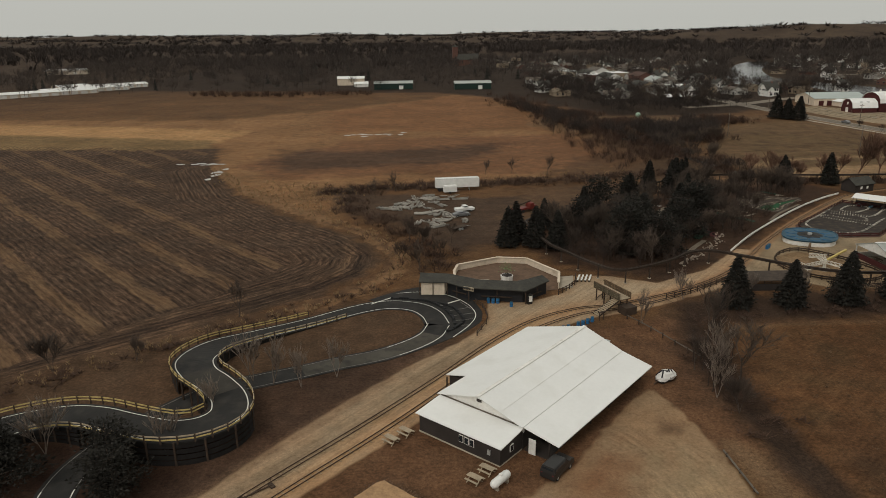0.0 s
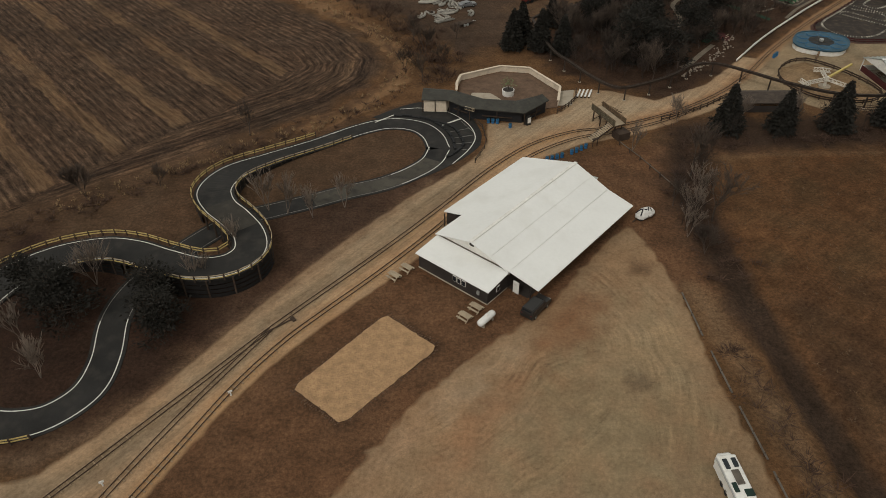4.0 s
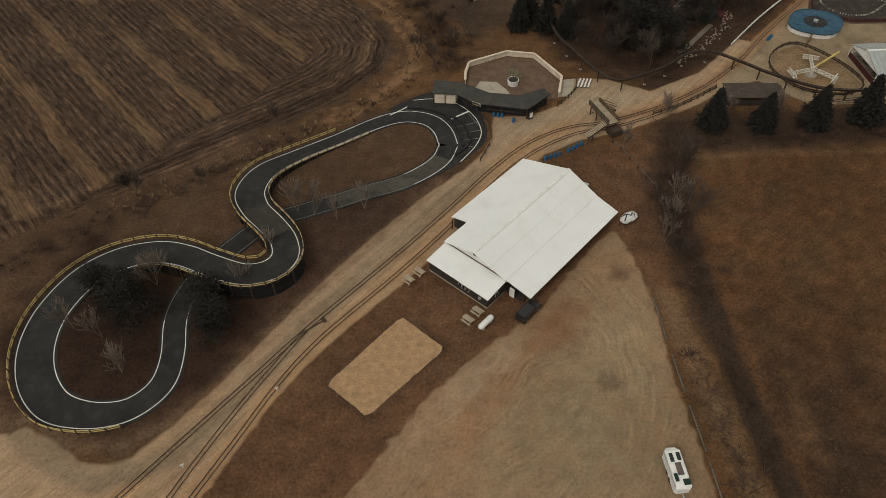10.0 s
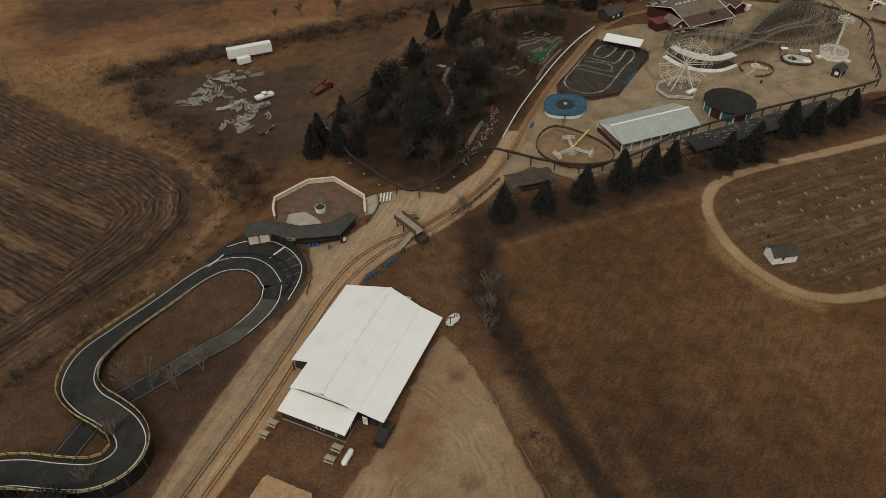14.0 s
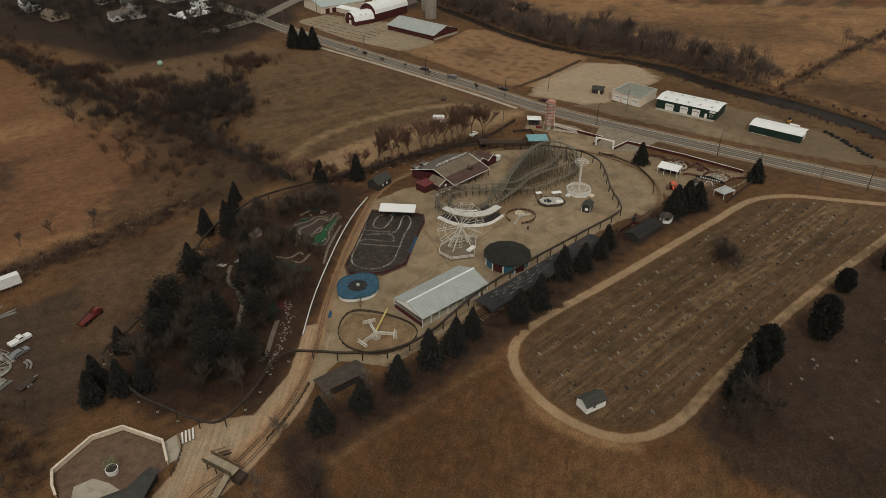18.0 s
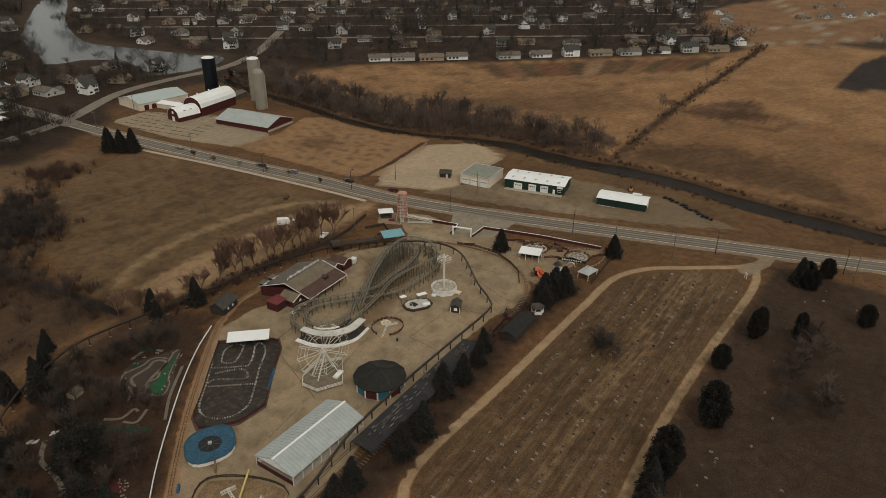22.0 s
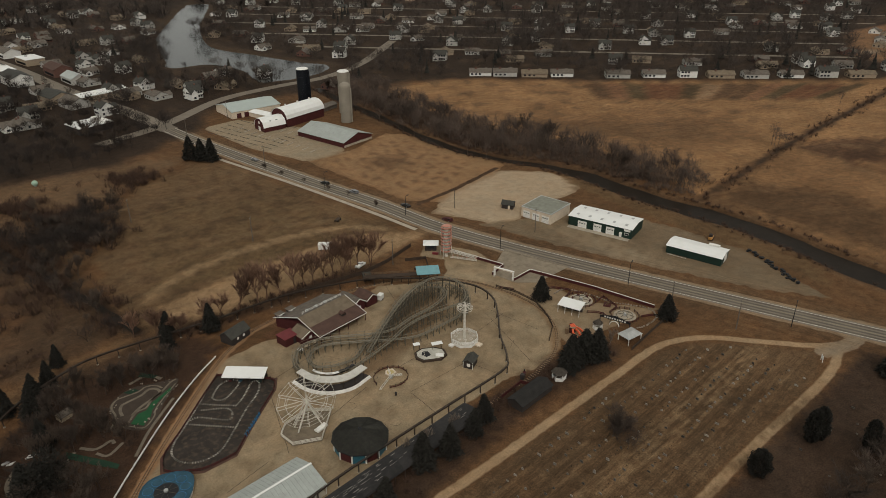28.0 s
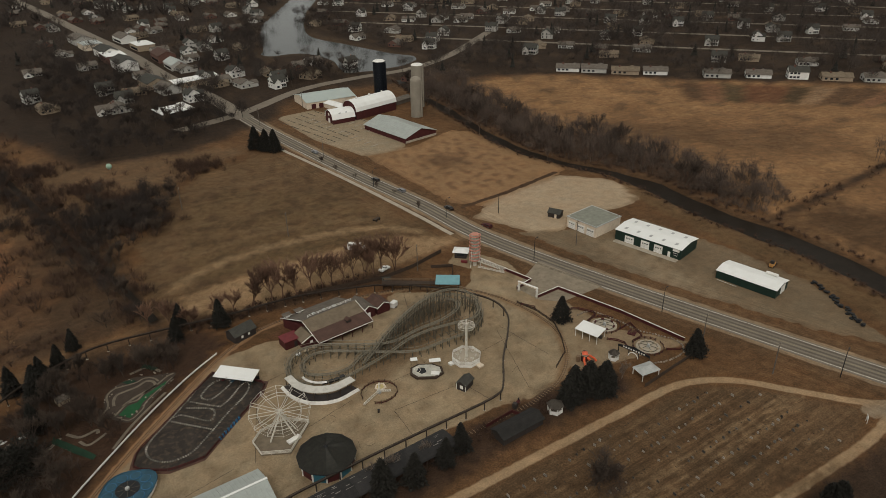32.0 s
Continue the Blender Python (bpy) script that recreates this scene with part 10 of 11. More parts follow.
# ---- town houses ----
def house(name, L, W, hw_, hr, wall, roof, label):
    """A house with a lower gabled wing across its end, a porch and a chimney."""
    b = thing(name, 0, 0, -500, 0, label, "house", "town houses")
    g1, g2 = Geo(), Geo()
    h2, r2, w2 = hw_ * 0.82, hw_ * 0.82 + (hr - hw_) * 0.85, W * 0.62
    for (cx, cy, l_, w_, hh, rr, turned) in ((0, 0, L, W, hw_, hr, 0), (-L * 0.26, -W * 0.42, W * 0.8, w2, h2, r2, 1)):
        m, a_, b_ = pose(cx, cy, 0, 0, 0, 90 * turned), l_ / 2, w_ / 2
        g1.add([(-a_, -b_, 0), (a_, -b_, 0), (a_, b_, 0), (-a_, b_, 0), (-a_, -b_, hh), (a_, -b_, hh), (a_, b_, hh), (-a_, b_, hh), (-a_, 0, rr - 0.1), (a_, 0, rr - 0.1)], [(0, 1, 5, 4), (2, 3, 7, 6), (1, 2, 6, 9, 5), (3, 0, 4, 8, 7)], m)
        dp = (rr - hh) / b_ * 0.4
        for s in (1, -1):
            q = [(-a_ - 0.4, 0, rr), (a_ + 0.4, 0, rr), (a_ + 0.4, s * (b_ + 0.4), hh - dp), (-a_ - 0.4, s * (b_ + 0.4), hh - dp)]
            slab(g2, [tuple(m @ Vector(p)) for p in (q if s < 0 else q[::-1])][::-1], 0.14)
    part("wall", g1, wall, b)
    part("roof", g2, roof, b)
    g = Geo()
    for fl in range(1 + (hw_ > 4)):
        for sx in (0.02, 0.2, 0.38):
            for s in (1, -1):
                g.box(sx * L, s * (W / 2 + 0.03), 0.9 + fl * 2.7, 1.3, 0.1, 1.3)
        for sy in (-0.22, 0.22):
            g.box(L / 2 + 0.03, sy * W, 0.9 + fl * 2.7, 0.1, 1.2, 1.3)
            g.box(-L / 2 - 0.03, sy * W + 1, 0.9 + fl * 2.7, 0.1, 1.2, 1.3)
    g.box(-L * 0.26, -W * 0.82 - 0.04, 0.8, 1.8, 0.1, 1.3)
    tagged(part("window", g, GLASS_DARK, b), kind="stuff")
    part("porch", Geo().box(L * 0.2, -W / 2 - 1.0, 2.3, L * 0.4, 2.0, 0.16), roof, b)
    part("chimney", Geo().box(L * 0.22, W * 0.1, hr - 0.9, 0.9, 0.7, 1.7), BRICK_SIDE, b)
    return b


BRICK_SIDE = mat("dark_brick", (0.12, 0.06, 0.045), 0.85, 0, 0.2)
GREY_SIDE = mat("pale_grey_siding", (0.42, 0.4, 0.36), 0.7, 0, 0.15)
TAN_SIDE = mat("tan_siding", (0.3, 0.23, 0.16), 0.7, 0, 0.15)
kinds = [house("house", 13, 8.5, 3.0, 5.4, WHITE, GREY_SHINGLE, "white single-storey house with a grey roof"), house("house", 10, 8, 5.6, 8.6, WHITE, SHINGLE, "white two-storey house with a dark roof"), house("house", 15, 9, 3.0, 5.2, TAN_SIDE, TAN_SHINGLE, "tan single-storey house with a brown roof"),
         house("house", 11, 8, 5.4, 8.4, GREY_SIDE, SHINGLE, "grey two-storey house with a dark roof"), house("house", 12, 9, 3.2, 5.8, BRICK_SIDE, GREY_SHINGLE, "dark brick house with a grey roof"), house("house", 14, 10, 3.4, 5.6, GREY_SIDE, GREY_SHINGLE, "pale grey house with a weathered roof")]
random.seed(77)
HOUSES = []


def put_house(x, y, rz, k_=None):
    HOUSES.append((x, y))
    return copy_thing(kinds[random.randrange(6) if k_ is None else k_], pose(x, y, 0, 0, 0, rz))


ROW = [(433, 427), (447, 414), (462, 397), (479, 384)] + [(509 + 143 * s + 2 * math.sin(9 * s), 354 - 120 * s) for s in np.linspace(0, 1, 8)]
for i, (x, y) in enumerate(ROW):
    row_h = put_house(x, y + 5, 138, (0, 5, 2, 0, 5, 0, 1, 2, 5, 0, 3, 2)[i])
    row_h.scale = (1.3, 1.1, 1.0)
FIELDS = [[(336, 300), (338, 90), (340, 20), (760, 120), (730, 205), (640, 222), (475, 362), (425, 425), (380, 440)], [(706, 205), (816, 120), (1200, 130), (1200, 260), (960, 330), (860, 330), (745, 270)], [(-420, 300), (-60, 200), (90, 250), (60, 560), (-90, 560), (-420, 420)], LAKE_OUT, [(206, 440), (215, 340), (290, 340), (312, 400), (318, 470), (290, 505), (222, 480)], [(-420, 420), (-160, 420), (-90, 560), (-260, 560)]]


def is_open(x, y):
    a, b = np.array([x]), np.array([y])
    return any(poly_dist(a, b, f)[0] < 8 for f in FIELDS) or line_dist(a, b, main_st)[0] < 9 or line_dist(a, b, cross_st)[0] < 9 or line_dist(a, b, ROAD)[0] < 14


uu, vv = np.array([0.69, -0.72]), np.array([0.72, 0.69])
tries = 0
for r_ in range(1, 16):
    for c_ in range(-16, 16):
        p = np.array([520, 365]) + uu * (c_ * 30 + random.uniform(-7, 7)) + vv * (r_ * 34 + random.uniform(-6, 6) + (8 if r_ % 2 else -2))
        if p[0] > 300 and p[1] > 190 and p[1] < 1100 and random.random() < 0.66 - r_ * 0.02 and not is_open(*p):
            put_house(p[0], p[1], -46 + random.choice((0, 90, 180)) + random.uniform(-6, 6))
for i in range(150):
    x, y = random.uniform(70, 330), random.uniform(500, 1150)
    if not is_open(x, y) and all(math.dist((x, y), h_) > 17 for h_ in HOUSES) and random.random() < 0.75:
        put_house(x, y, 8 + random.choice((0, 90)) + random.uniform(-8, 8))
for x, y, r in ((172, 500, 100), (120, 500, 0), (262, 520, 30), (300, 535, 20), (320, 470, 30), (232, 505, 10), (212, 520, 100), (200, 540, 10), (395, 655, 30), (352, 640, 10)):
    put_house(x, y, r)
for x, y, r in ((905, 232, -40), (930, 215, -40), (955, 196, -42), (985, 180, -40), (1010, 240, 30), (1040, 224, 30), (860, 300, 20), (828, 292, 20), (800, 282, 10), (880, 318, 15)):
    put_house(x, y, r, (5, 0, 2)[int(x) % 3])
for o in kinds:
    for ch_ in list(o.children_recursive):
        bpy.data.objects.remove(ch_)
    bpy.data.objects.remove(o)
# back streets between the rows of houses
for off_ in (88, 156, 224, 292, 360):
    run_s = []
    for s_ in np.arange(-430, 440, 14):
        p = np.array([520, 365]) + uu * s_ + vv * off_
        good = p[0] > 380 and 190 < p[1] < 1000 and not any(poly_dist(p[:1], p[1:], f)[0] < 5 for f in FIELDS)
        if good:
            run_s.append((p[0], p[1], 0))
        if run_s and (not good or s_ > 425):
            if len(run_s) > 3:
                solo("road_lane", strip(np.array(run_s), -3.0, 3.0, 0.06, 0.2), ROAD_ASPHALT, "grey back street between rows of houses", "street", kind="structure")
            run_s = []
# shops and works along the town street
ST = main_st[:, :2]
for run_, side, L, W, hh_, flat, wl_, rf_ in ((70, 1, 24, 15, 4.5, 1, DARK_WALL, SHINGLE), (100, 1, 18, 13, 4, 0, GREY_SIDE, GREY_SHINGLE), (126, 1, 22, 15, 4.5, 0, TAN_SIDE, SHINGLE), (160, 1, 26, 14, 6, 1, CREAM, WHITE_METAL), (194, 1, 28, 15, 6.5, 0, WHITE, SHINGLE),
                                            (228, 1, 24, 16, 6, 1, BRICK_SIDE, WHITE_METAL), (262, 1, 30, 14, 6, 0, WHITE, SHINGLE), (300, 1, 22, 16, 5, 1, CREAM, GREY_METAL), (340, 1, 26, 15, 5, 0, GREY_SIDE, GREY_SHINGLE), (168, -1, 22, 12, 4.5, 0, GREY_SIDE, GREY_METAL),
                                            (205, -1, 24, 14, 6, 0, BRICK_SIDE, RUST_SHINGLE), (236, -1, 20, 13, 7, 0, BRICK_SIDE, GREY_SHINGLE), (272, -1, 24, 15, 5, 1, TAN_SIDE, WHITE_METAL), (320, -1, 26, 14, 5, 0, WHITE, GREY_SHINGLE)):
    i_ = min(int(run_ / 12), len(ST) - 2)
    d_st = (ST[i_ + 1] - ST[i_]) / np.linalg.norm(ST[i_ + 1] - ST[i_])
    c_st = ST[i_] + np.array([-d_st[1], d_st[0]]) * side * (9.5 + W / 2)
    if any(math.dist(c_st, h_) < 13 for h_ in HOUSES):
        continue
    HOUSES.append(tuple(c_st))
    b = thing("shop_building", c_st[0], c_st[1], 0, math.degrees(math.atan2(d_st[1], d_st[0])), "town shop building with a " + ("flat" if flat else "gabled") + " roof along the street", "shop", "shops along the street")
    if flat:
        part("wall", Geo().box(0, 0, 0, L, W, hh_), wl_, b)
        part("roof", Geo().box(0, 0, hh_, L + 0.6, W + 0.6, 0.3), rf_, b)
        part("roof_unit", Geo().box(L * 0.2, 1, hh_ + 0.3, 2.4, 1.8, 1.1), GALV, b)
    else:
        gable_house(b, 0, 0, 0, L, W, hh_, hh_ + 3, wl_, rf_, 0.4)
    part("shop_window", Geo().box(0, -side * (W / 2 + 0.04), 0.7, L * 0.8, 0.1, 1.9), GLASS_DARK, b)
# long sheds and works at the far side of the field
for x, y, L, W, r in ((-318, 578, 74, 13, 44), (-304, 612, 70, 13, 44), (-296, 645, 60, 13, 44), (-330, 640, 26, 24, 44)):
    b = thing("storage_shed", x, y, 0, r, "long white storage shed with a white metal roof", "shed", "storage sheds")
    gable_house(b, 0, 0, 0, L, W, 3, 4.4, CREAM, WHITE_METAL, 0.4)
    for k_ in range(10):
        part("roller_door", Geo().box(-L * 0.45 + k_ * L * 0.1, -W / 2 - 0.04, 0, L * 0.07, 0.1, 2.4), WHITE, b)
for x, y, L, W, hh_, wl_, rf_, r in ((-82, 655, 24, 16, 6, CREAM, WHITE_METAL, 5), (-40, 604, 32, 14, 5, GREEN_WALL, GREY_METAL, 3), (26, 596, 30, 14, 5, GREEN_WALL, GREY_METAL, 3), (-70, 628, 12, 6, 3, WHITE, WHITE_METAL, 10), (-455, 880, 46, 20, 5, CREAM, WHITE_METAL, 20), (183, 548, 34, 14, 4, TAN_SIDE, WHITE_METAL, 15)):
    b = thing("works_building", x, y, 0, r, "low works building with a pale metal roof", "building")
    gable_house(b, 0, 0, 0, L, W, hh_, hh_ + 1.6, wl_, rf_, 0.4)
    part("door", Geo().box(L * 0.2, -W / 2 - 0.04, 0, 3.4, 0.1, 3), WHITE, b)
cu = thing("church", 36, 985, 0, 10, "dark brick church with a square tower", "church")
gable_house(cu, 0, 0, 0, 30, 14, 8, 15, BRICK_SIDE, SHINGLE, 0.5)
part("tower", Geo().box(-17, 0, 0, 6.5, 6.5, 24), BRICK_SIDE, cu)
part("tower_cap", Geo().cyl(-17, 0, 24, 4.6, 3, 4, 0.5), SHINGLE, cu)

# ---- trees ----
def sticks(seg):
    """Three-sided tapered sticks from rows of x0 y0 z0 x1 y1 z1 r0 r1."""
    s = np.array(seg, float)
    p, q, r0, r1 = s[:, :3], s[:, 3:6], s[:, 6], s[:, 7]
    d = q - p
    d /= np.linalg.norm(d, axis=1)[:, None] + 1e-9
    ref = np.where(np.abs(d[:, 2:3]) < 0.9, [[0, 0, 1.0]], [[1.0, 0, 0]])
    a = np.cross(d, ref)
    a /= np.linalg.norm(a, axis=1)[:, None] + 1e-9
    b = np.cross(d, a)
    vs = []
    for base, r in ((p, r0), (q, r1)):
        for k_ in range(3):
            t = 2.0944 * k_
            vs.append(base + (a * math.cos(t) + b * math.sin(t)) * r[:, None])
    v = np.stack(vs, 1).reshape(-1, 3)
    o = np.arange(len(s))[:, None] * 6
    f = np.concatenate([o + np.array([[i, (i + 1) % 3, 3 + (i + 1) % 3, 3 + i]]) for i in range(3)])
    return v, f


def raw_mesh(name, v, f, material):
    me = bpy.data.meshes.new(name)
    v, f = np.asarray(v, float), np.asarray(f)
    me.vertices.add(len(v))
    me.vertices.foreach_set("co", v.ravel())
    me.loops.add(f.size)
    me.loops.foreach_set("vertex_index", f.ravel().astype(np.int32))
    me.polygons.add(len(f))
    me.polygons.foreach_set("loop_start", np.arange(0, f.size, f.shape[1]).astype(np.int32))
    me.update(calc_edges=True)
    me.materials.append(material)
    return me


def bare_tree(seed, hgt, spread, material, name, label, stems=1, twigs=6, trunk_m=None):
    rng = random.Random(seed)
    trunk, crown, fine = [], [], []

    def grow(p, d, L, r, depth):
        q = p + d * L
        if depth == 4:
            side = d.cross(Vector((rng.uniform(-1, 1), rng.uniform(-1, 1), rng.uniform(-1, 1)))).normalized() * 0.036
            fine.extend([p - side, p + side, q])
            return
        (trunk if depth == 0 else crown).append((*p, *q, max(r, 0.03), max(r * 0.66, 0.02)))
        for i in range((4, 4, 4, twigs)[depth]):
            a = rng.uniform(0, 6.283)
            k_ = rng.uniform(0.3, 1.0) if depth else rng.uniform(0.6, 1.0)
            nd = (d + Vector((math.cos(a), math.sin(a), 0)) * spread * rng.uniform(0.5, 1.1) + Vector((0, 0, rng.uniform(0.05, 0.4)))).normalized()
            grow(p + d * L * k_, nd, L * rng.uniform(0.6, 0.92), r * 0.56, depth + 1)

    for s in range(stems):
        a = rng.uniform(0, 6.283)
        lean = Vector((math.cos(a), math.sin(a), 0)) * (0.3 if stems > 1 else 0.06)
        grow(Vector((0, 0, 0)), (Vector((0, 0, 1)) + lean).normalized(), hgt * rng.uniform(0.27, 0.33), hgt * 0.015 / math.sqrt(stems), 0)
    up = hgt / max(v_[2] for v_ in fine)  # stretch to the full height
    trunk, crown = ([tuple(c_ * up for c_ in row[:6]) + row[6:] for row in rows] for rows in (trunk, crown))
    fine = [v_ * up for v_ in fine]
    t = thing(name, 0, 0, -500, 0, label, "tree", "bare trees")
    part("trunk", raw_mesh("trunk", *sticks(trunk), trunk_m or material), None, t)
    v, f = sticks(crown)
    tri = np.concatenate([f[:, [0, 1, 2]], f[:, [0, 2, 3]], len(v) + np.arange(len(fine)).reshape(-1, 3)])
    part("crown", raw_mesh("crown", np.concatenate([v, np.array([tuple(x) for x in fine])]), tri, material), None, t)
    return t


def tufts(rng, c, n_dir, size, droop=0.0):
    """Small triangles at centres c, leaning along n_dir."""
    n = len(c)
    d = n_dir + rng.normal(0, 0.45, (n, 3))
    d /= np.linalg.norm(d, axis=1)[:, None] + 1e-9
    s = np.cross(d, rng.normal(0, 1, (n, 3)))
    s /= np.linalg.norm(s, axis=1)[:, None] + 1e-9
    sz = (size * rng.uniform(0.6, 1.4, n))[:, None]
    v = np.stack([c - s * sz * 0.5, c + s * sz * 0.5, c + d * sz * 1.5 - np.array([0, 0, droop]) * sz], 1).reshape(-1, 3)
    return v, np.arange(3 * n).reshape(-1, 3)


def conifer(seed, hgt, width, name, label, shape="spruce", n=4600):
    rng = np.random.RandomState(seed)
    z = rng.beta(1.0, 1.45, n) if shape == "spruce" else rng.uniform(0, 1, n) ** 0.9
    if shape == "spruce":
        lay_ = np.round(z * 13) / 13 + rng.normal(0, 0.012, n)
        z = np.clip(lay_, 0.02, 0.99)
        rad = width / 2 * (1 - z) ** 0.85 * (0.86 + 0.14 * np.sin(rng.randint(0, 14, n)))
    elif shape == "column":
        rad = width / 2 * np.sin(np.clip(z * 0.93 + 0.07, 0, 1) * math.pi) ** 0.5
    else:
        rad = width / 2 * np.sqrt(np.clip(1 - (2 * z - 0.86) ** 2 / 1.35, 0.01, 1))
    a = rng.uniform(0, 6.283, n)
    lob = 1 + 0.16 * np.sin(a * 5 + z * 9 + seed) + 0.1 * np.sin(a * 9 - z * 14)
    rr = rad * np.sqrt(rng.uniform(0.25, 1, n)) * lob
    c = np.stack([rr * np.cos(a), rr * np.sin(a), hgt * (0.06 + 0.93 * z)], 1)
    out = np.stack([np.cos(a), np.sin(a), np.full(n, -0.15 if shape == "spruce" else 0.6)], 1)
    t = thing(name, 0, 0, -500, 0, label, "tree", "evergreen trees")
    part("crown", raw_mesh("crown", *tufts(rng, c, out, hgt * 0.03, 0.25 if shape == "spruce" else 0), NEEDLE), None, t)
    part("trunk", Geo().tube([(0, 0, 0), (0, 0, hgt * 0.95)], [hgt * 0.018, 0.02], 6), BARK, t)
    return t


def pine(seed, hgt, width, name, label):
    """An open old evergreen: boughs of needle clumps with gaps between them."""
    rng = np.random.RandomState(seed)
    cs, ds, limbs = [], [], []
    for k_ in range(44):
        z = rng.uniform(0.12, 0.98)
        a = rng.uniform(0, 6.283)
        r_ = width / 2 * (1.05 - z) ** 0.5 * rng.uniform(0.3, 1.0)
        c = np.array([r_ * math.cos(a), r_ * math.sin(a), hgt * z])
        limbs.append((0, 0, hgt * max(z - 0.12, 0.05), *c, 0.07, 0.03))
        n = 70
        p = rng.normal(0, 1, (n, 3)) * np.array([0.62, 0.62, 0.26]) * width / 7 + c
        cs.append(p)
        ds.append(np.concatenate([(p - c)[:, :2] * 0.8 + c[:2] * 0.3, np.full((n, 1), 0.35)], 1))
    t = thing(name, 0, 0, -500, 0, label, "tree", "evergreen trees")
    part("crown", raw_mesh("crown", *tufts(rng, np.concatenate(cs), np.concatenate(ds), 0.24), NEEDLE), None, t)
    tagged(part("limb_work", raw_mesh("limb_work", *sticks(limbs), BARK), None, t), kind="stuff")
    part("trunk", Geo().tube([(0, 0, 0), (0, 0, hgt * 0.95)], [hgt * 0.02, 0.03], 6), BARK, t)
    return t


pines = [pine(s_, 7.5, 8.0, "pine_tree", "open dark evergreen with clumped boughs") for s_ in (61, 62)]
bare = [bare_tree(s, 9.5, sp, BARK, "bare_tree", "bare grey-brown deciduous tree with fine twigs", st) for s, sp, st in ((1, 0.75, 1), (2, 0.6, 2), (3, 0.9, 1), (4, 0.7, 3))]
reds = [bare_tree(s, 9, 0.56, RED_BARK, "bare_tree", "bare tree with reddish twigs along a dirt track", st, 13) for s, st in ((11, 2), (12, 1), (13, 3))]
birch = [bare_tree(s, 8, 0.5, BIRCH, "birch_tree", "slim bare birch with pale bark", st, 2) for s, st in ((21, 2), (22, 3))]
spruce = [conifer(s, 10, 5.6, "spruce_tree", "dark green spruce with layered boughs") for s in (31, 32, 33)]
cedar = [conifer(s, 8, 5.2, "cedar_tree", "dense dark rounded evergreen", "round", 7000) for s in (41, 42)]
column = [conifer(51, 8, 3.0, "column_cedar", "narrow dark columnar evergreen", "column", 3200)]
proto = pines + bare + reds + birch + spruce + cedar + column
random.seed(5)


def plant(kind, pts, size, jit=0.15, thick=1.0):
    for x, y in pts:
        s = size * random.uniform(1 - jit, 1 + jit)
        o = copy_thing(random.choice(kind), pose(0, 0, 0))
        o.matrix_basis = pose(x, y, -0.05, random.uniform(-3, 3), random.uniform(-3, 3), random.uniform(0, 360)) @ Matrix.Diagonal((s * thick, s * thick, s, 1))


plant(spruce, [(14.7, 153.6), (21, 153), (17.5, 158), (26, 151), (40.5, 146), (37, 165.6), (51.5, 187.4), (36.7, 175.6), (25.3, 167.6), (52.7, 195.9), (63, 209.8), (70.7, 211.5), (74.8, 216.8), (67.8, 189.7), (79, 225), (107, 214), (121, 214.6), (109.4, 221.6)], 0.92, 0.2, 1.1)
plant(spruce, [(52, 116), (61.9, 116), (72.3, 117), (83, 118.4), (97.8, 121), (90.5, 119), (135.6, 126.2), (152, 127), (158, 129), (143, 125.4), (120, 120), (112, 119)], 0.95, 0.15, 1.2)
plant(pines, [(63.3, 172.7), (65.5, 175), (51.6, 188.2), (40.4, 176.8), (46.1, 161.8), (47.3, 146), (41.3, 148.8), (56.5, 158), (34.9, 165.6), (43, 154)], 1.3, 0.15, 1.05)
plant(spruce, [(69.1, 204.8), (61, 176), (49, 166)], 1.05, 0.15, 1.3)
plant(spruce, [(198.6, 130.6), (204.4, 130.2), (194.6, 131.4), (190.8, 129.6), (201.5, 128.4)], 0.95, 0.15, 1.5)
plant(cedar, [(262, 68.6), (268.4, 63.8), (256.6, 66)], 1.05, 0.15)
plant(cedar, [(168, 67.2), (146.4, 70.4)], 1.6, 0.06, 0.82)
plant(cedar, [(142.6, 70.2)], 1.25, 0.06, 0.9)
plant(spruce, [(214.6, 162.4), (236.6, 127.8), (258.8, 70)], 0.92, 0.08, 1.35)
plant(cedar, [(193.6, 74.4), (243, 47)], 0.95)
plant(spruce, [(138.8, 70), (135.4, 68.6), (132, 68)], 0.9, 0.1, 1.3)
plant(spruce, [(183, 374), (187, 370), (180, 379), (185, 377)], 1.15, 0.15, 1.3)
plant(column, [(214, 71.6), (216.6, 70.6), (221.6, 60.8)], 1.15)
plant(pines, [(-35.4, 63.6), (-38, 68.4), (-49.5, 66), (-55.5, 70.6), (-52, 69)], 0.95, 0.12, 1.1)
plant(birch, [(-27.5, 90.2), (-20.2, 88.3), (-15.6, 91.2), (-24.4, 89.4), (-47.7, 55.6), (-58, 63.4), (-47.7, 72.4), (-53, 62), (-33, 72), (-30, 80)], 1.0)
plant(birch, [(135, 131.6), (139.6, 130.8), (149, 131.4), (210.2, 130.2), (56, 120.6), (66, 119.4), (44, 119.6), (33.4, 109)], 0.85)
plant(bare, [(-47, 97), (-36, 114), (-58, 93.6), (-5, 137.3), (-26.7, 197.5), (-14.5, 211.5), (15, 236), (36, 234.7), (-1, 146), (-5, 152), (2, 157), (-9, 143), (-8, 158), (24, 238), (-20, 203)], 0.7, 0.25)
plant(bare, [(38.2, 80), (36.5, 92)], 0.75, 0.25, 1.0)
plant(birch, [(38.4, 88), (40.6, 93), (36.8, 84)], 1.0, 0.2)
plant(bare, [(41.5, 88), (41.5, 100.5)], 1.25, 0.1, 1.0)
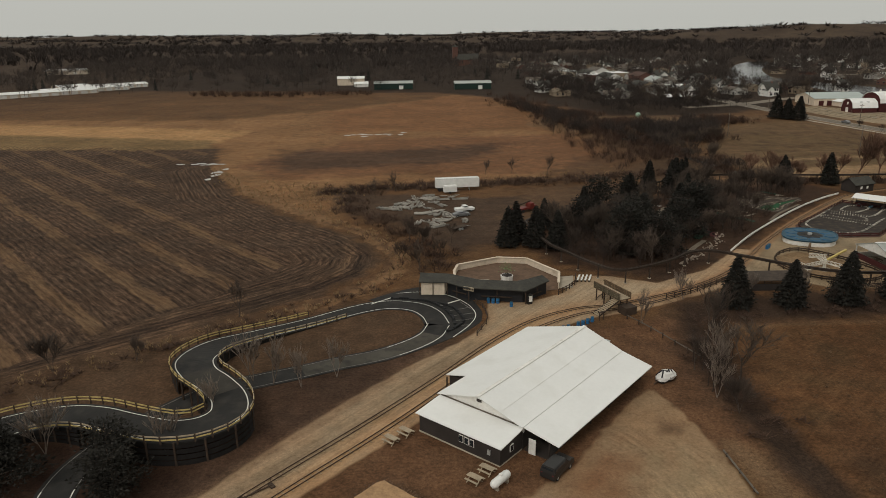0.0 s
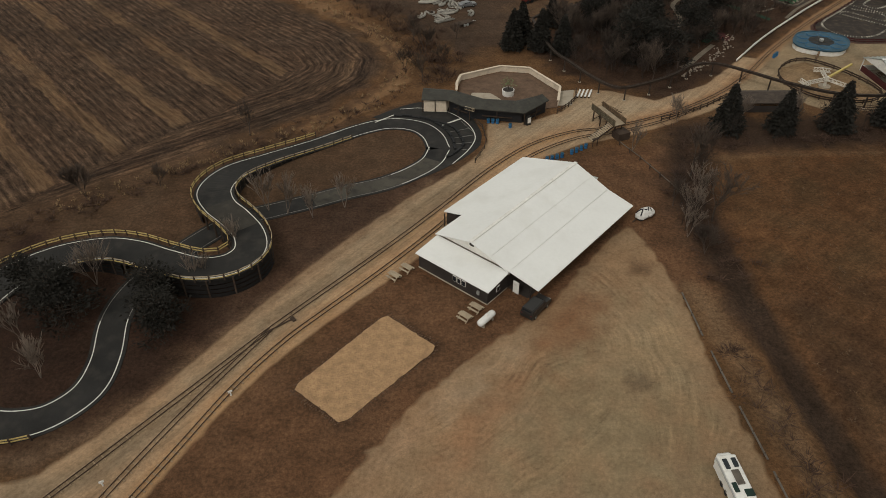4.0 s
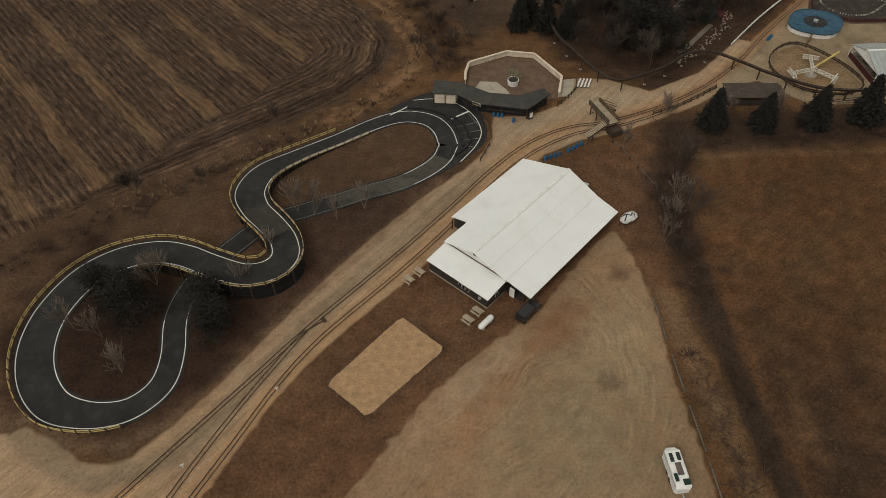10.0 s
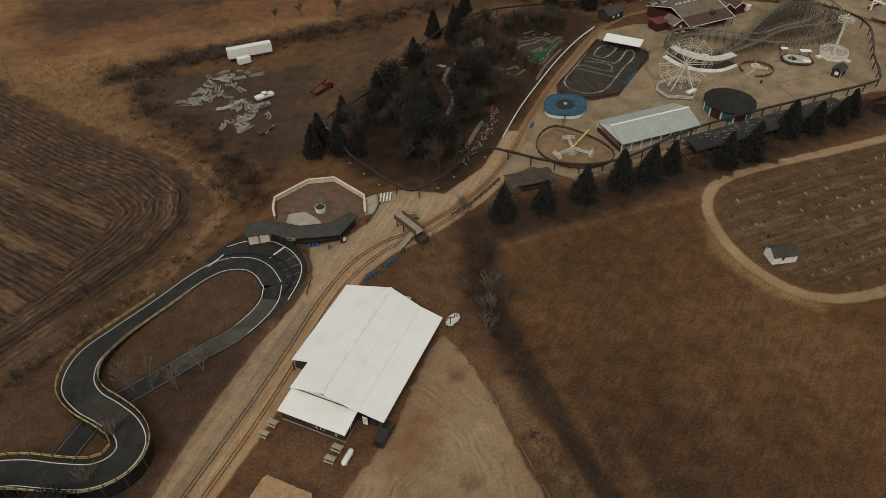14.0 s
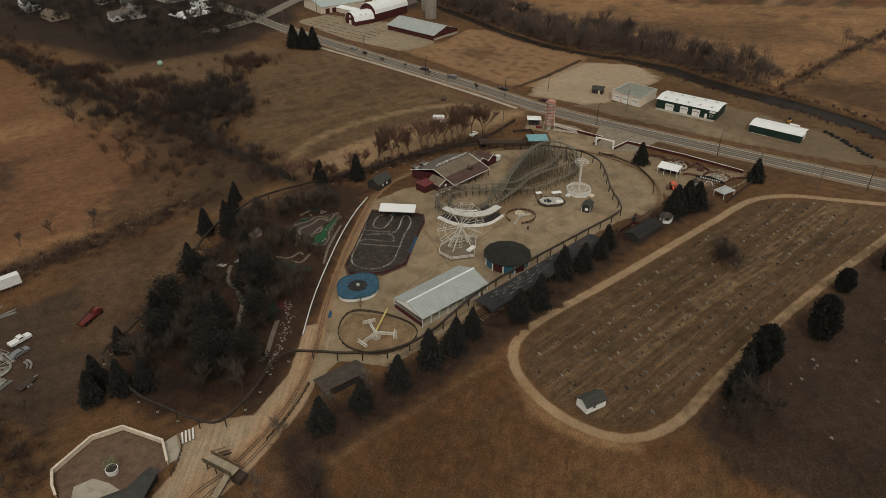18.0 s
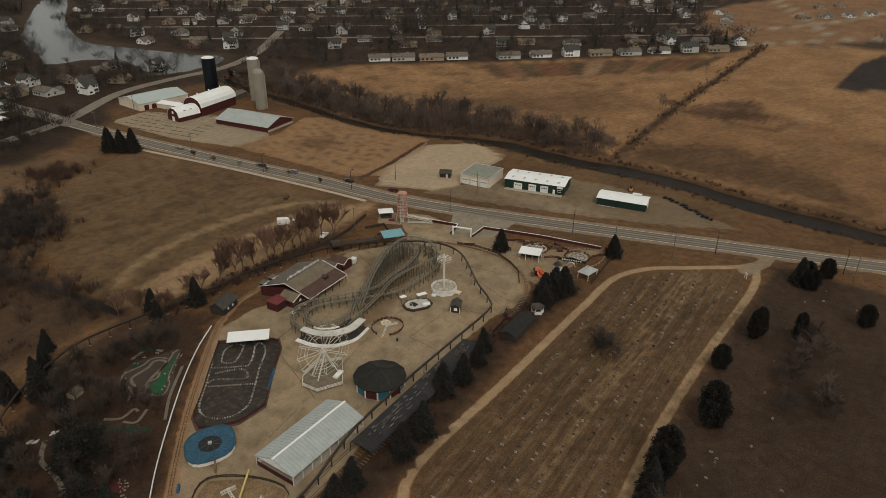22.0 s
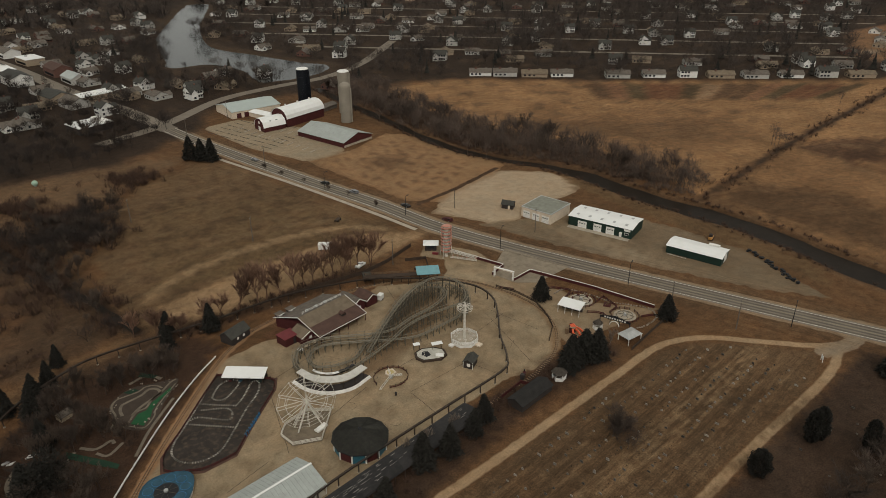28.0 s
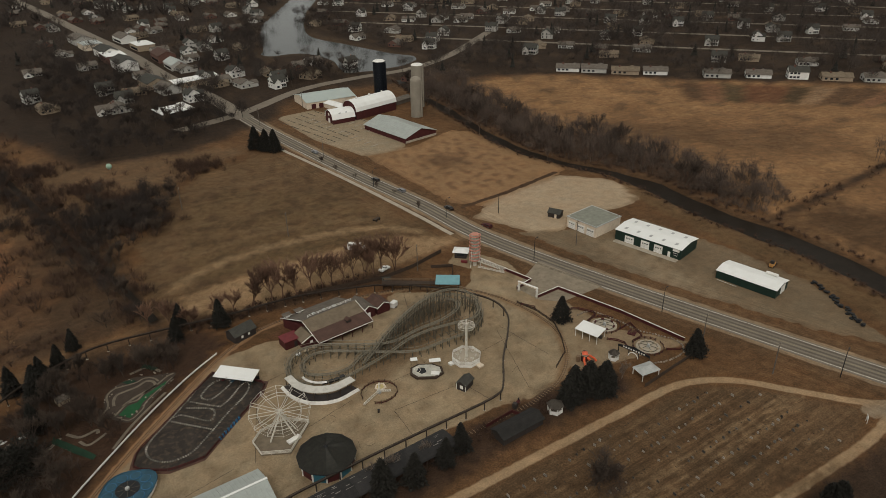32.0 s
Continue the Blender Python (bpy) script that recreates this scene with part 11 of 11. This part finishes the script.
plant(reds, [(132, 220), (139, 219), (147.9, 219.6), (152.7, 218.8), (160, 219.4), (168.4, 219.6), (176.1, 220.4), (184.1, 219.4), (143, 221), (157, 220.6), (173, 220.8), (179.5, 221), (164.5, 220.4)], 1.7, 0.15, 1.2)
plant(reds, [(112.2, 219), (106.5, 221.6), (121, 218.6), (126, 219.4), (101, 226)], 1.15, 0.15, 1.3)
plant(bare, [(202, 339), (204, 325), (207, 309), (211, 294), (214.4, 282), (216.8, 263.3)], 0.42, 0.1)
plant(bare, [(181.6, 103.6), (178, 102.4), (180, 104.5)], 0.8, 0.1, 1.3)
plant(bare, [(126, 65.6), (130, 61), (122, 60)], 1.15, 0.1, 1.2)
plant(bare, [(220, 57), (192, 47), (201, 57), (214, 52), (209, 56)], 1.05, 0.1, 1.5)
GOLF_LANES = [[(50.6, 139.8), (55.8, 145.2), (61, 153), (65, 160)], [(61.8, 188.2), (58.2, 182.2), (58.0, 175.5), (56.9, 169.0), (53.5, 163.3), (50.5, 157.8)]]
WOODS = [(26, 142), (46, 130.5), (60, 144), (74, 162), (104, 196), (112, 212), (76, 212), (44, 180), (22, 160)]
pts = []
while len(pts) < 90:
    p = (random.uniform(20, 112), random.uniform(128, 214))
    if poly_dist(np.array([p[0]]), np.array([p[1]]), WOODS)[0] < -2.5 and math.dist(p, (89.5, 191.5)) > 10.5 and math.dist(p, (77, 178)) > 6.5 and min(line_dist(np.array([p[0]]), np.array([p[1]]), ln_)[0] for ln_ in GOLF_LANES) > 2.2 and np.min(np.hypot(mo[:, 0] - p[0], mo[:, 1] - p[1])) > 1.5:
        pts.append(p)
plant(bare, pts, 0.85, 0.25)
river_pts = []
while len(river_pts) < 90:
    p = (random.uniform(285, 366), random.uniform(190, 466))
    if poly_dist(np.array([p[0]]), np.array([p[1]]), RIVER_WOODS)[0] < -1:
        river_pts.append(p)
plant(bare, river_pts[:34], 1.35, 0.3, 1.2)
plant(bare, [(random.gauss(106, 9), random.gauss(322, 17)) for _ in range(26)] + [(random.gauss(92, 5), random.uniform(236, 300)) for _ in range(14)], 0.8, 0.3)
lake_pts = [(random.uniform(238, 300), random.uniform(495, 545)) for _ in range(16)] + [(random.gauss(150, 14), random.gauss(452, 14)) for _ in range(18)]
plant(bare, lake_pts, 1.1, 0.3)
for t in proto:
    for c in list(t.children_recursive):
        bpy.data.objects.remove(c)
    bpy.data.objects.remove(t)


# ---- brush and far woods, too many to count ----
def thicket(name, centres, hgt, width, per, material, label, seed, blade=0.06, cat="brush"):
    """Upright thin three-sided twigs fanning from many centres."""
    rng = np.random.RandomState(seed)
    c = np.repeat(np.array(centres, float), per, axis=0)
    n = len(c)
    a, el = rng.uniform(0, 6.283, n), rng.uniform(0.0, 1.0, n)
    foot = np.stack([c[:, 0] + rng.normal(0, width * 0.22, n), c[:, 1] + rng.normal(0, width * 0.22, n), np.zeros(n) + (c[:, 2] if c.shape[1] > 2 else 0)], 1)
    h_ = hgt * rng.uniform(0.45, 1.1, n)
    tip = foot + np.stack([np.cos(a) * width * 0.5 * el, np.sin(a) * width * 0.5 * el, h_ * (1 - 0.35 * el)], 1)
    foot[:, 2] = rng.uniform(0, 0.5, n) * h_ + (c[:, 2] if c.shape[1] > 2 else 0)
    foot[:, :2] = c[:, :2] + (tip[:, :2] - c[:, :2]) * rng.uniform(0.1, 0.6, n)[:, None]
    side = np.stack([-np.sin(a + rng.normal(0, 0.8, n)), np.cos(a), np.zeros(n)], 1)
    w = (blade * rng.uniform(0.6, 1.5, n))[:, None]
    v = np.stack([foot - side * w, foot + side * w, tip], 1).reshape(-1, 3)
    return solo(name, raw_mesh(name, v, np.arange(3 * n).reshape(-1, 3), material), None, label, cat, kind="stuff")


def crowns(name, centres, hgt, spread, per, material, label, seed, blade=0.05, cat="woods", low=0.3):
    """Round bare crowns: trunks, limbs and many fine twigs pointing outward from each crown's heart."""
    rng_ = np.random.RandomState(seed)
    c = np.array(centres, float)[:, :2]
    k_ = len(c)
    hh, rr = hgt * rng_.uniform(0.65, 1.2, k_), spread / 2 * rng_.uniform(0.7, 1.25, k_)
    i = np.repeat(np.arange(k_), per)
    n = len(i)
    d = rng_.normal(0, 1, (n, 3))
    d /= np.linalg.norm(d, axis=1)[:, None]
    d[:, 2] = np.where(d[:, 2] < -0.35, -d[:, 2], d[:, 2])
    rad = rng_.uniform(0.25, 1.0, n) ** 0.6 * (1 + 0.25 * np.sin(np.arctan2(d[:, 1], d[:, 0]) * 3 + i))
    up = (1 - low) / 2
    heart = np.stack([c[i, 0], c[i, 1], hh[i] * (low + up)], 1)
    tip = heart + d * np.stack([rr[i], rr[i], hh[i] * up], 1) * rad[:, None]
    way = d + np.array([0, 0, 0.5]) + rng_.normal(0, 0.35, (n, 3))
    foot = tip - way / np.linalg.norm(way, axis=1)[:, None] * (rr[i] * rng_.uniform(0.25, 0.6, n))[:, None]
    foot[:, 2] = np.maximum(foot[:, 2], 0.2)
    side = np.cross(way, rng_.normal(0, 1, (n, 3)))
    side /= np.linalg.norm(side, axis=1)[:, None] + 1e-9
    w = (blade * rng_.uniform(0.6, 1.5, n))[:, None]
    v = np.stack([foot - side * w, foot + side * w, tip], 1).reshape(-1, 3)
    seg = [(x, y, 0, x, y, h_ * 0.7, 0.01 * h_ + 0.02, 0.03) for (x, y), h_ in zip(c, hh)]
    for _ in range(4):
        a_ = rng_.uniform(0, 6.283, k_)
        seg += [(x, y, h_ * 0.3, x + math.cos(q) * r_ * 0.6, y + math.sin(q) * r_ * 0.6, h_ * 0.75, 0.006 * h_ + 0.01, 0.02) for (x, y), h_, r_, q in zip(c, hh, rr, a_)]
    sv, sf = sticks(seg)
    tri = np.concatenate([np.arange(3 * n).reshape(-1, 3), 3 * n + sf[:, [0, 1, 2]], 3 * n + sf[:, [0, 2, 3]]])
    return solo(name, raw_mesh(name, np.concatenate([v, sv]), tri, material), None, label, cat, kind="stuff")


rng = np.random.RandomState(9)


def scatter(n, poly, lo=0.0):
    p = np.array(poly, float)
    out = []
    while len(out) < n:
        q = rng.uniform(p.min(0), p.max(0), (400, 2))
        out += q[poly_dist(q[:, 0], q[:, 1], poly) < lo].tolist()
    return out[:n]


def along(line, n, wid):
    q = spline(line, 1.0)
    i = rng.randint(0, len(q), n)
    return (q[i, :2] + rng.normal(0, wid, (n, 2))).tolist()


thicket("brush_woods", [p for p in scatter(620, WOODS, -1) if math.dist(p, (89.5, 191.5)) > 11.5 and math.dist(p, (77, 178)) > 7 and min(line_dist(np.array([p[0]]), np.array([p[1]]), ln_)[0] for ln_ in GOLF_LANES) > 3.2][::2], 1.5, 3.4, 34, BRUSH, "tangled brown brush under the trees", 1, 0.03)
WOOD_TWIG = mat("dark_wood_twigs", (0.042, 0.029, 0.022), 0.95, 0.0, 0.3, 0.1, 3.0, 0.0, isl=True)
crowns("brush_woods", [p for p in scatter(330, WOODS, -1) if math.dist(p, (89.5, 191.5)) > 11.5 and math.dist(p, (77, 178)) > 7 and min(line_dist(np.array([p[0]]), np.array([p[1]]), ln_)[0] for ln_ in GOLF_LANES) > 3.2], 5.2, 4.2, 130, WOOD_TWIG, "fine bare saplings under the trees", 41, 0.022, "brush", 0.05)
crowns("brush_ditch", along([(44, 109), (41.6, 101), (39.6, 92), (39.4, 83)], 15, 1.8) + along([(48, 113), (60, 115), (76, 117)], 10, 1.2), 6.4, 4.6, 150, WOOD_TWIG, "slim bare saplings along the ditch", 42, 0.016, "brush", 0.1)
thicket("brush_ditch", along([(x - 0.5, y) for x, y in DITCH[:4]] + [(39.5, 74)], 64, 1.8) + along([(36, 62), (38, 50), (40, 38)], 30, 1.2) + along([(48, 112), (70, 114), (100, 118)], 90, 1.6), 0.9, 3.0, 24, BRUSH, "brown twiggy brush along the ditch", 2)
thicket("brush_yard", along([(-2, 136), (-4, 150), (-11, 168), (-23, 184), (-28, 200)], 150, 2.8) + along([(-36, 212), (-10, 217), (20, 222), (45, 226), (80, 236)], 260, 3.0), 1.9, 4.2, 34, BRUSH, "brown scrub round the storage yard", 3)
thicket("brush_field_edge", along([(-9, 131), (-22, 120), (-38, 107), (-60, 88), (-78, 74)], 120, 1.4), 0.9, 2.6, 26, BRUSH, "low brown scrub along the field edge", 4)
RIVER_TWIG = mat("mauve_brown_twigs", (0.095, 0.069, 0.054), 0.95, 0.0, 0.3, 0.05, 2.0, 0.0, isl=True)
crowns("woods_river", scatter(330, RIVER_WOODS) + along(offset(spline(RIVER[1:7], 2), 6.5), 34, 1.0) + along(offset(spline(RIVER[1:7], 2), -6.5), 14, 1.0) + along([(335, 212), (336, 196), (337, 184)], 14, 2.0) + along([(342, 225), (352, 215), (358, 200)], 18, 5) + [(433, 194), (437, 190), (440, 195), (436, 197), (556, 212), (340, 188), (346, 194)], 12.5, 9.0, 190, RIVER_TWIG, "tall brown bare trees along the river", 5, 0.045, low=0.12)
thicket("brush_river", scatter(420, RIVER_WOODS) + along(offset(spline(RIVER[:11], 2), 12), 90, 2) + scatter(200, [(333, 215), (333, 182), (360, 186), (376, 210), (362, 234)]), 3.4, 6.0, 40, RIVER_TWIG, "brown riverside brush", 25, 0.05)
crowns("woods_creek", [(rng.normal(103, 9), rng.normal(312, 12)) for _ in range(60)] + [(rng.normal(118, 6), rng.normal(330, 10)) for _ in range(24)] + along(offset(spline(CREEK, 2), 7), 26, 2.5) + [(rng.normal(62, 9), rng.normal(350, 20)) for _ in range(26)], 8.5, 9.0, 230, FAR_WOOD, "dark bare trees by the creek", 26, 0.045, low=0.08)
crowns("woods_pond", [(rng.uniform(236, 300), rng.uniform(500, 545)) for _ in range(26)] + along([(250, 630), (275, 720), (300, 790)], 40, 9) + along([(330, 700), (368, 800), (352, 640)], 40, 10) + along([(190, 440), (175, 460)], 8, 5) + along([(192, 557), (225, 640), (262, 740)], 40, 9) + along([(176, 480), (190, 530)], 14, 6), 13, 12, 170, FAR_WOOD, "dark bare trees round the pond", 27, 0.07, low=0.12)
thicket("brush_bank", along(offset(spline(RIVER[7:], 2), 8.6), 230, 1.1) + along(offset(spline(RIVER[7:], 2), -8.6), 200, 1.1) + along(offset(spline(RIVER[:8], 2), 5.2), 130, 1.0) + along(offset(spline(RIVER[:8], 2), -5.2), 130, 1.0), 1.7, 3.0, 34, BRUSH, "low brown brush on the river banks", 17)
thicket("brush_creek", along(offset(spline(CREEK, 2), 5), 110, 1.6) + along(offset(spline(CREEK, 2), -5), 110, 1.6) + scatter(160, [(56, 240), (96, 240), (94, 300), (80, 400), (50, 400)]) + [(x + rng.normal(0, 7), y + rng.normal(0, 7)) for x, y in ((111, 308), (106, 322), (106, 339), (94, 362), (75, 400), (144, 366)) for _ in range(110)] + along([(84, 252), (80, 300), (60, 420), (45, 520)], 220, 8), 4.4, 6.0, 40, BRUSH, "dark brown thicket along a creek", 6, 0.07)
crowns("woods_roadside", [p for p in scatter(300, TOWN_WOODS, -2) if all(math.dist(p, h_) > 8 for h_ in HOUSES) and math.dist(p, (155, 470)) > 13 and line_dist(np.array([p[0]]), np.array([p[1]]), main_st)[0] > 8], 10, 10, 190, FAR_WOOD, "dark bare woods at the town's edge", 18, 0.07, low=0.08)
thicket("brush_far_creek", along([(333, 177), (448, 192), (585, 203), (712, 215)], 180, 3.0), 3.0, 4.0, 20, BRUSH, "brown brush along a far creek", 7, 0.1)
thicket("brush_hedge", along([(104, 120), (130, 124.5), (160, 130), (190, 131), (206, 129)], 150, 1.5) + along([(110, 218), (130, 219), (150, 220.5), (178, 218)], 130, 2.0), 2.2, 3.0, 36, BRUSH, "brown shrubs along the park's edges", 8)
thicket("brush_field_north", [(x, y) for x, y in along([(-190, 560), (-130, 548), (-60, 556)], 150, 7)], 5, 6, 24, BRUSH, "brown hedgerow at the far field edge", 11, 0.13)
BUSH = mat("mauve_bush_twigs", (0.06, 0.043, 0.034), 0.95, 0.0, 0.3, 0.1, 3.0, 0.0, isl=True)
crowns("brush_cemetery", [(x + rng.normal(0, 3), y + rng.normal(0, 3)) for x, y in ((220, 57), (192, 47), (201, 57), (187, 55), (127, 60)) for _ in range(5)] + [(181 + rng.normal(0, 2.6), 102.8 + rng.normal(0, 2.4)) for _ in range(12)], 4.8, 6.0, 240, BUSH, "big fuzzy bare bushes among the graves", 19, 0.03, "brush", 0.02)
tuft_at = [np.array([166, 94.5]) + u6 * (c_ * 1.35) + v6 * (r_ * 4.3 + rng.normal(0.25, 0.3)) for r_ in range(-4, 5) for c_ in range(-50, 54)]
tuft_at = [q_ for q_ in tuft_at if poly_dist(q_[:1], q_[1:], CEM)[0] < -2 and rng.rand() < 0.6]
thicket("grass_grave_rows", tuft_at, 0.32, 0.6, 9, mat("dark_grave_turf", (0.035, 0.026, 0.018), 0.95, 0, 0.3, 0.2, 3, 0, isl=True), "dark turf and small shrubs along the rows of graves", 29, 0.07, "grass")
thicket("grass_straw", along([(-83, 255), (-61, 214), (-36, 184), (-19, 166), (-9.5, 149), (-10.5, 136), (-19, 123), (-36, 109), (-60, 91)], 420, 1.6) + along([(-40, 215), (0, 222), (60, 238)], 260, 3.5) + scatter(260, [(-30, 182), (-24, 222), (-60, 230), (-58, 212)]), 0.9, 1.0, 16, STRAW, "pale dry straw grass along the field edge", 12, 0.05, "grass")
thicket("grass_tussock", scatter(1500, SE_FIELD, -2), 0.3, 0.9, 9, mat("dull_tussock", (0.1, 0.062, 0.034), 0.95, 0, 0.3, 0.1, 3, 0, isl=True), "dry brown grass tussocks in the open field", 13, 0.05, "grass")


def far_ok(q):
    keep = np.ones(len(q), bool)
    for f in FIELDS:
        keep &= poly_dist(q[:, 0], q[:, 1], f) > 6
    keep &= line_dist(q[:, 0], q[:, 1], main_st) > 11
    keep &= line_dist(q[:, 0], q[:, 1], cross_st) > 9
    keep &= line_dist(q[:, 0], q[:, 1], ROAD) > 18
    hx = np.array(HOUSES)
    for i in range(0, len(hx)):
        keep &= np.hypot(q[:, 0] - hx[i, 0], q[:, 1] - hx[i, 1]) > 8.5
    return q[keep]


town = rng.uniform((-450, 470), (1150, 1150), (7600, 2))
town = np.vstack([town, rng.uniform((380, 120), (1250, 600), (3600, 2))])
gaps = wobble(town[:, 0], town[:, 1], 160, 90)
town = far_ok(town[gaps > -0.55])
town = town[~((town[:, 0] < 210) & (town[:, 1] < 640) & (town[:, 0] > -480) & (town[:, 1] < 600 + 0.15 * town[:, 0]))]
TOWN_TWIG = mat("grey_brown_crowns", (0.056, 0.043, 0.035), 0.95, 0.0, 0.3, 0.02, 1.0, 0.0, isl=True)
near_t = np.hypot(town[:, 0] - 80, town[:, 1] - 20) < 640
crowns("woods_town", town[near_t][::3], 16, 15, 230, TOWN_TWIG, "bare dark trees among town houses", 14, 0.075, low=0.14)
crowns("woods_town", town[near_t][1::3], 7.5, 10, 60, FAR_WOOD, "low bare trees and shrubs among town houses", 34, 0.085, low=0.05)
crowns("woods_town", town[~near_t][::2], 16, 18, 70, TOWN_TWIG, "bare dark trees among far town houses", 24, 0.16, low=0.1)
t_con = town[rng.rand(len(town)) < 0.05]
cv, cf = [], []
for x, y in t_con:
    h_, r_ = rng.uniform(8, 14), rng.uniform(2.2, 3.4)
    for k_ in range(4):
        z0, z1, rr = h_ * (0.08 + 0.2 * k_), h_ * (0.42 + 0.2 * k_), r_ * (1 - 0.23 * k_)
        o = len(cv)
        a0 = rng.uniform(0, 6.28)
        cv += [(x + rr * rng.uniform(.75, 1.15) * math.cos(a0 + i * 0.8976), y + rr * rng.uniform(.75, 1.15) * math.sin(a0 + i * 0.8976), z0 + rng.uniform(-.5, .5)) for i in range(7)] + [(x, y, min(z1, h_))]
        cf += [(o + i, o + (i + 1) % 7, o + 7) for i in range(7)]
solo("woods_evergreen", raw_mesh("woods_evergreen", cv, cf, NEEDLE), None, "dark evergreens scattered among the houses", "woods", kind="stuff")
mid = far_ok(rng.uniform((-1500, 900), (2100, 2300), (5200, 2)))
mid = mid[wobble(mid[:, 0], mid[:, 1], 500, 91) > -0.5]
thicket("woods_far", mid, 15, 22, 30, FAR_WOOD, "broad dark bare woods beyond the town", 15, 0.7, "woods")
away = rng.uniform((-4200, 1900), (5000, 6500), (5200, 2))
away = away[wobble(away[:, 0], away[:, 1], 900, 92) > -0.25]
lift = np.array([np.interp(0, [0], [0])] * len(away))
ix, iy = np.clip(np.searchsorted(gx, away[:, 0]), 0, len(gx) - 1), np.clip(np.searchsorted(gy, away[:, 1]), 0, len(gy) - 1)
away = np.concatenate([away, GZ[iy, ix][:, None] - 1], 1)
thicket("woods_horizon", away, 16, 60, 18, FAR_WOOD, "dark wooded plain reaching the horizon", 16, 3.0, "woods")
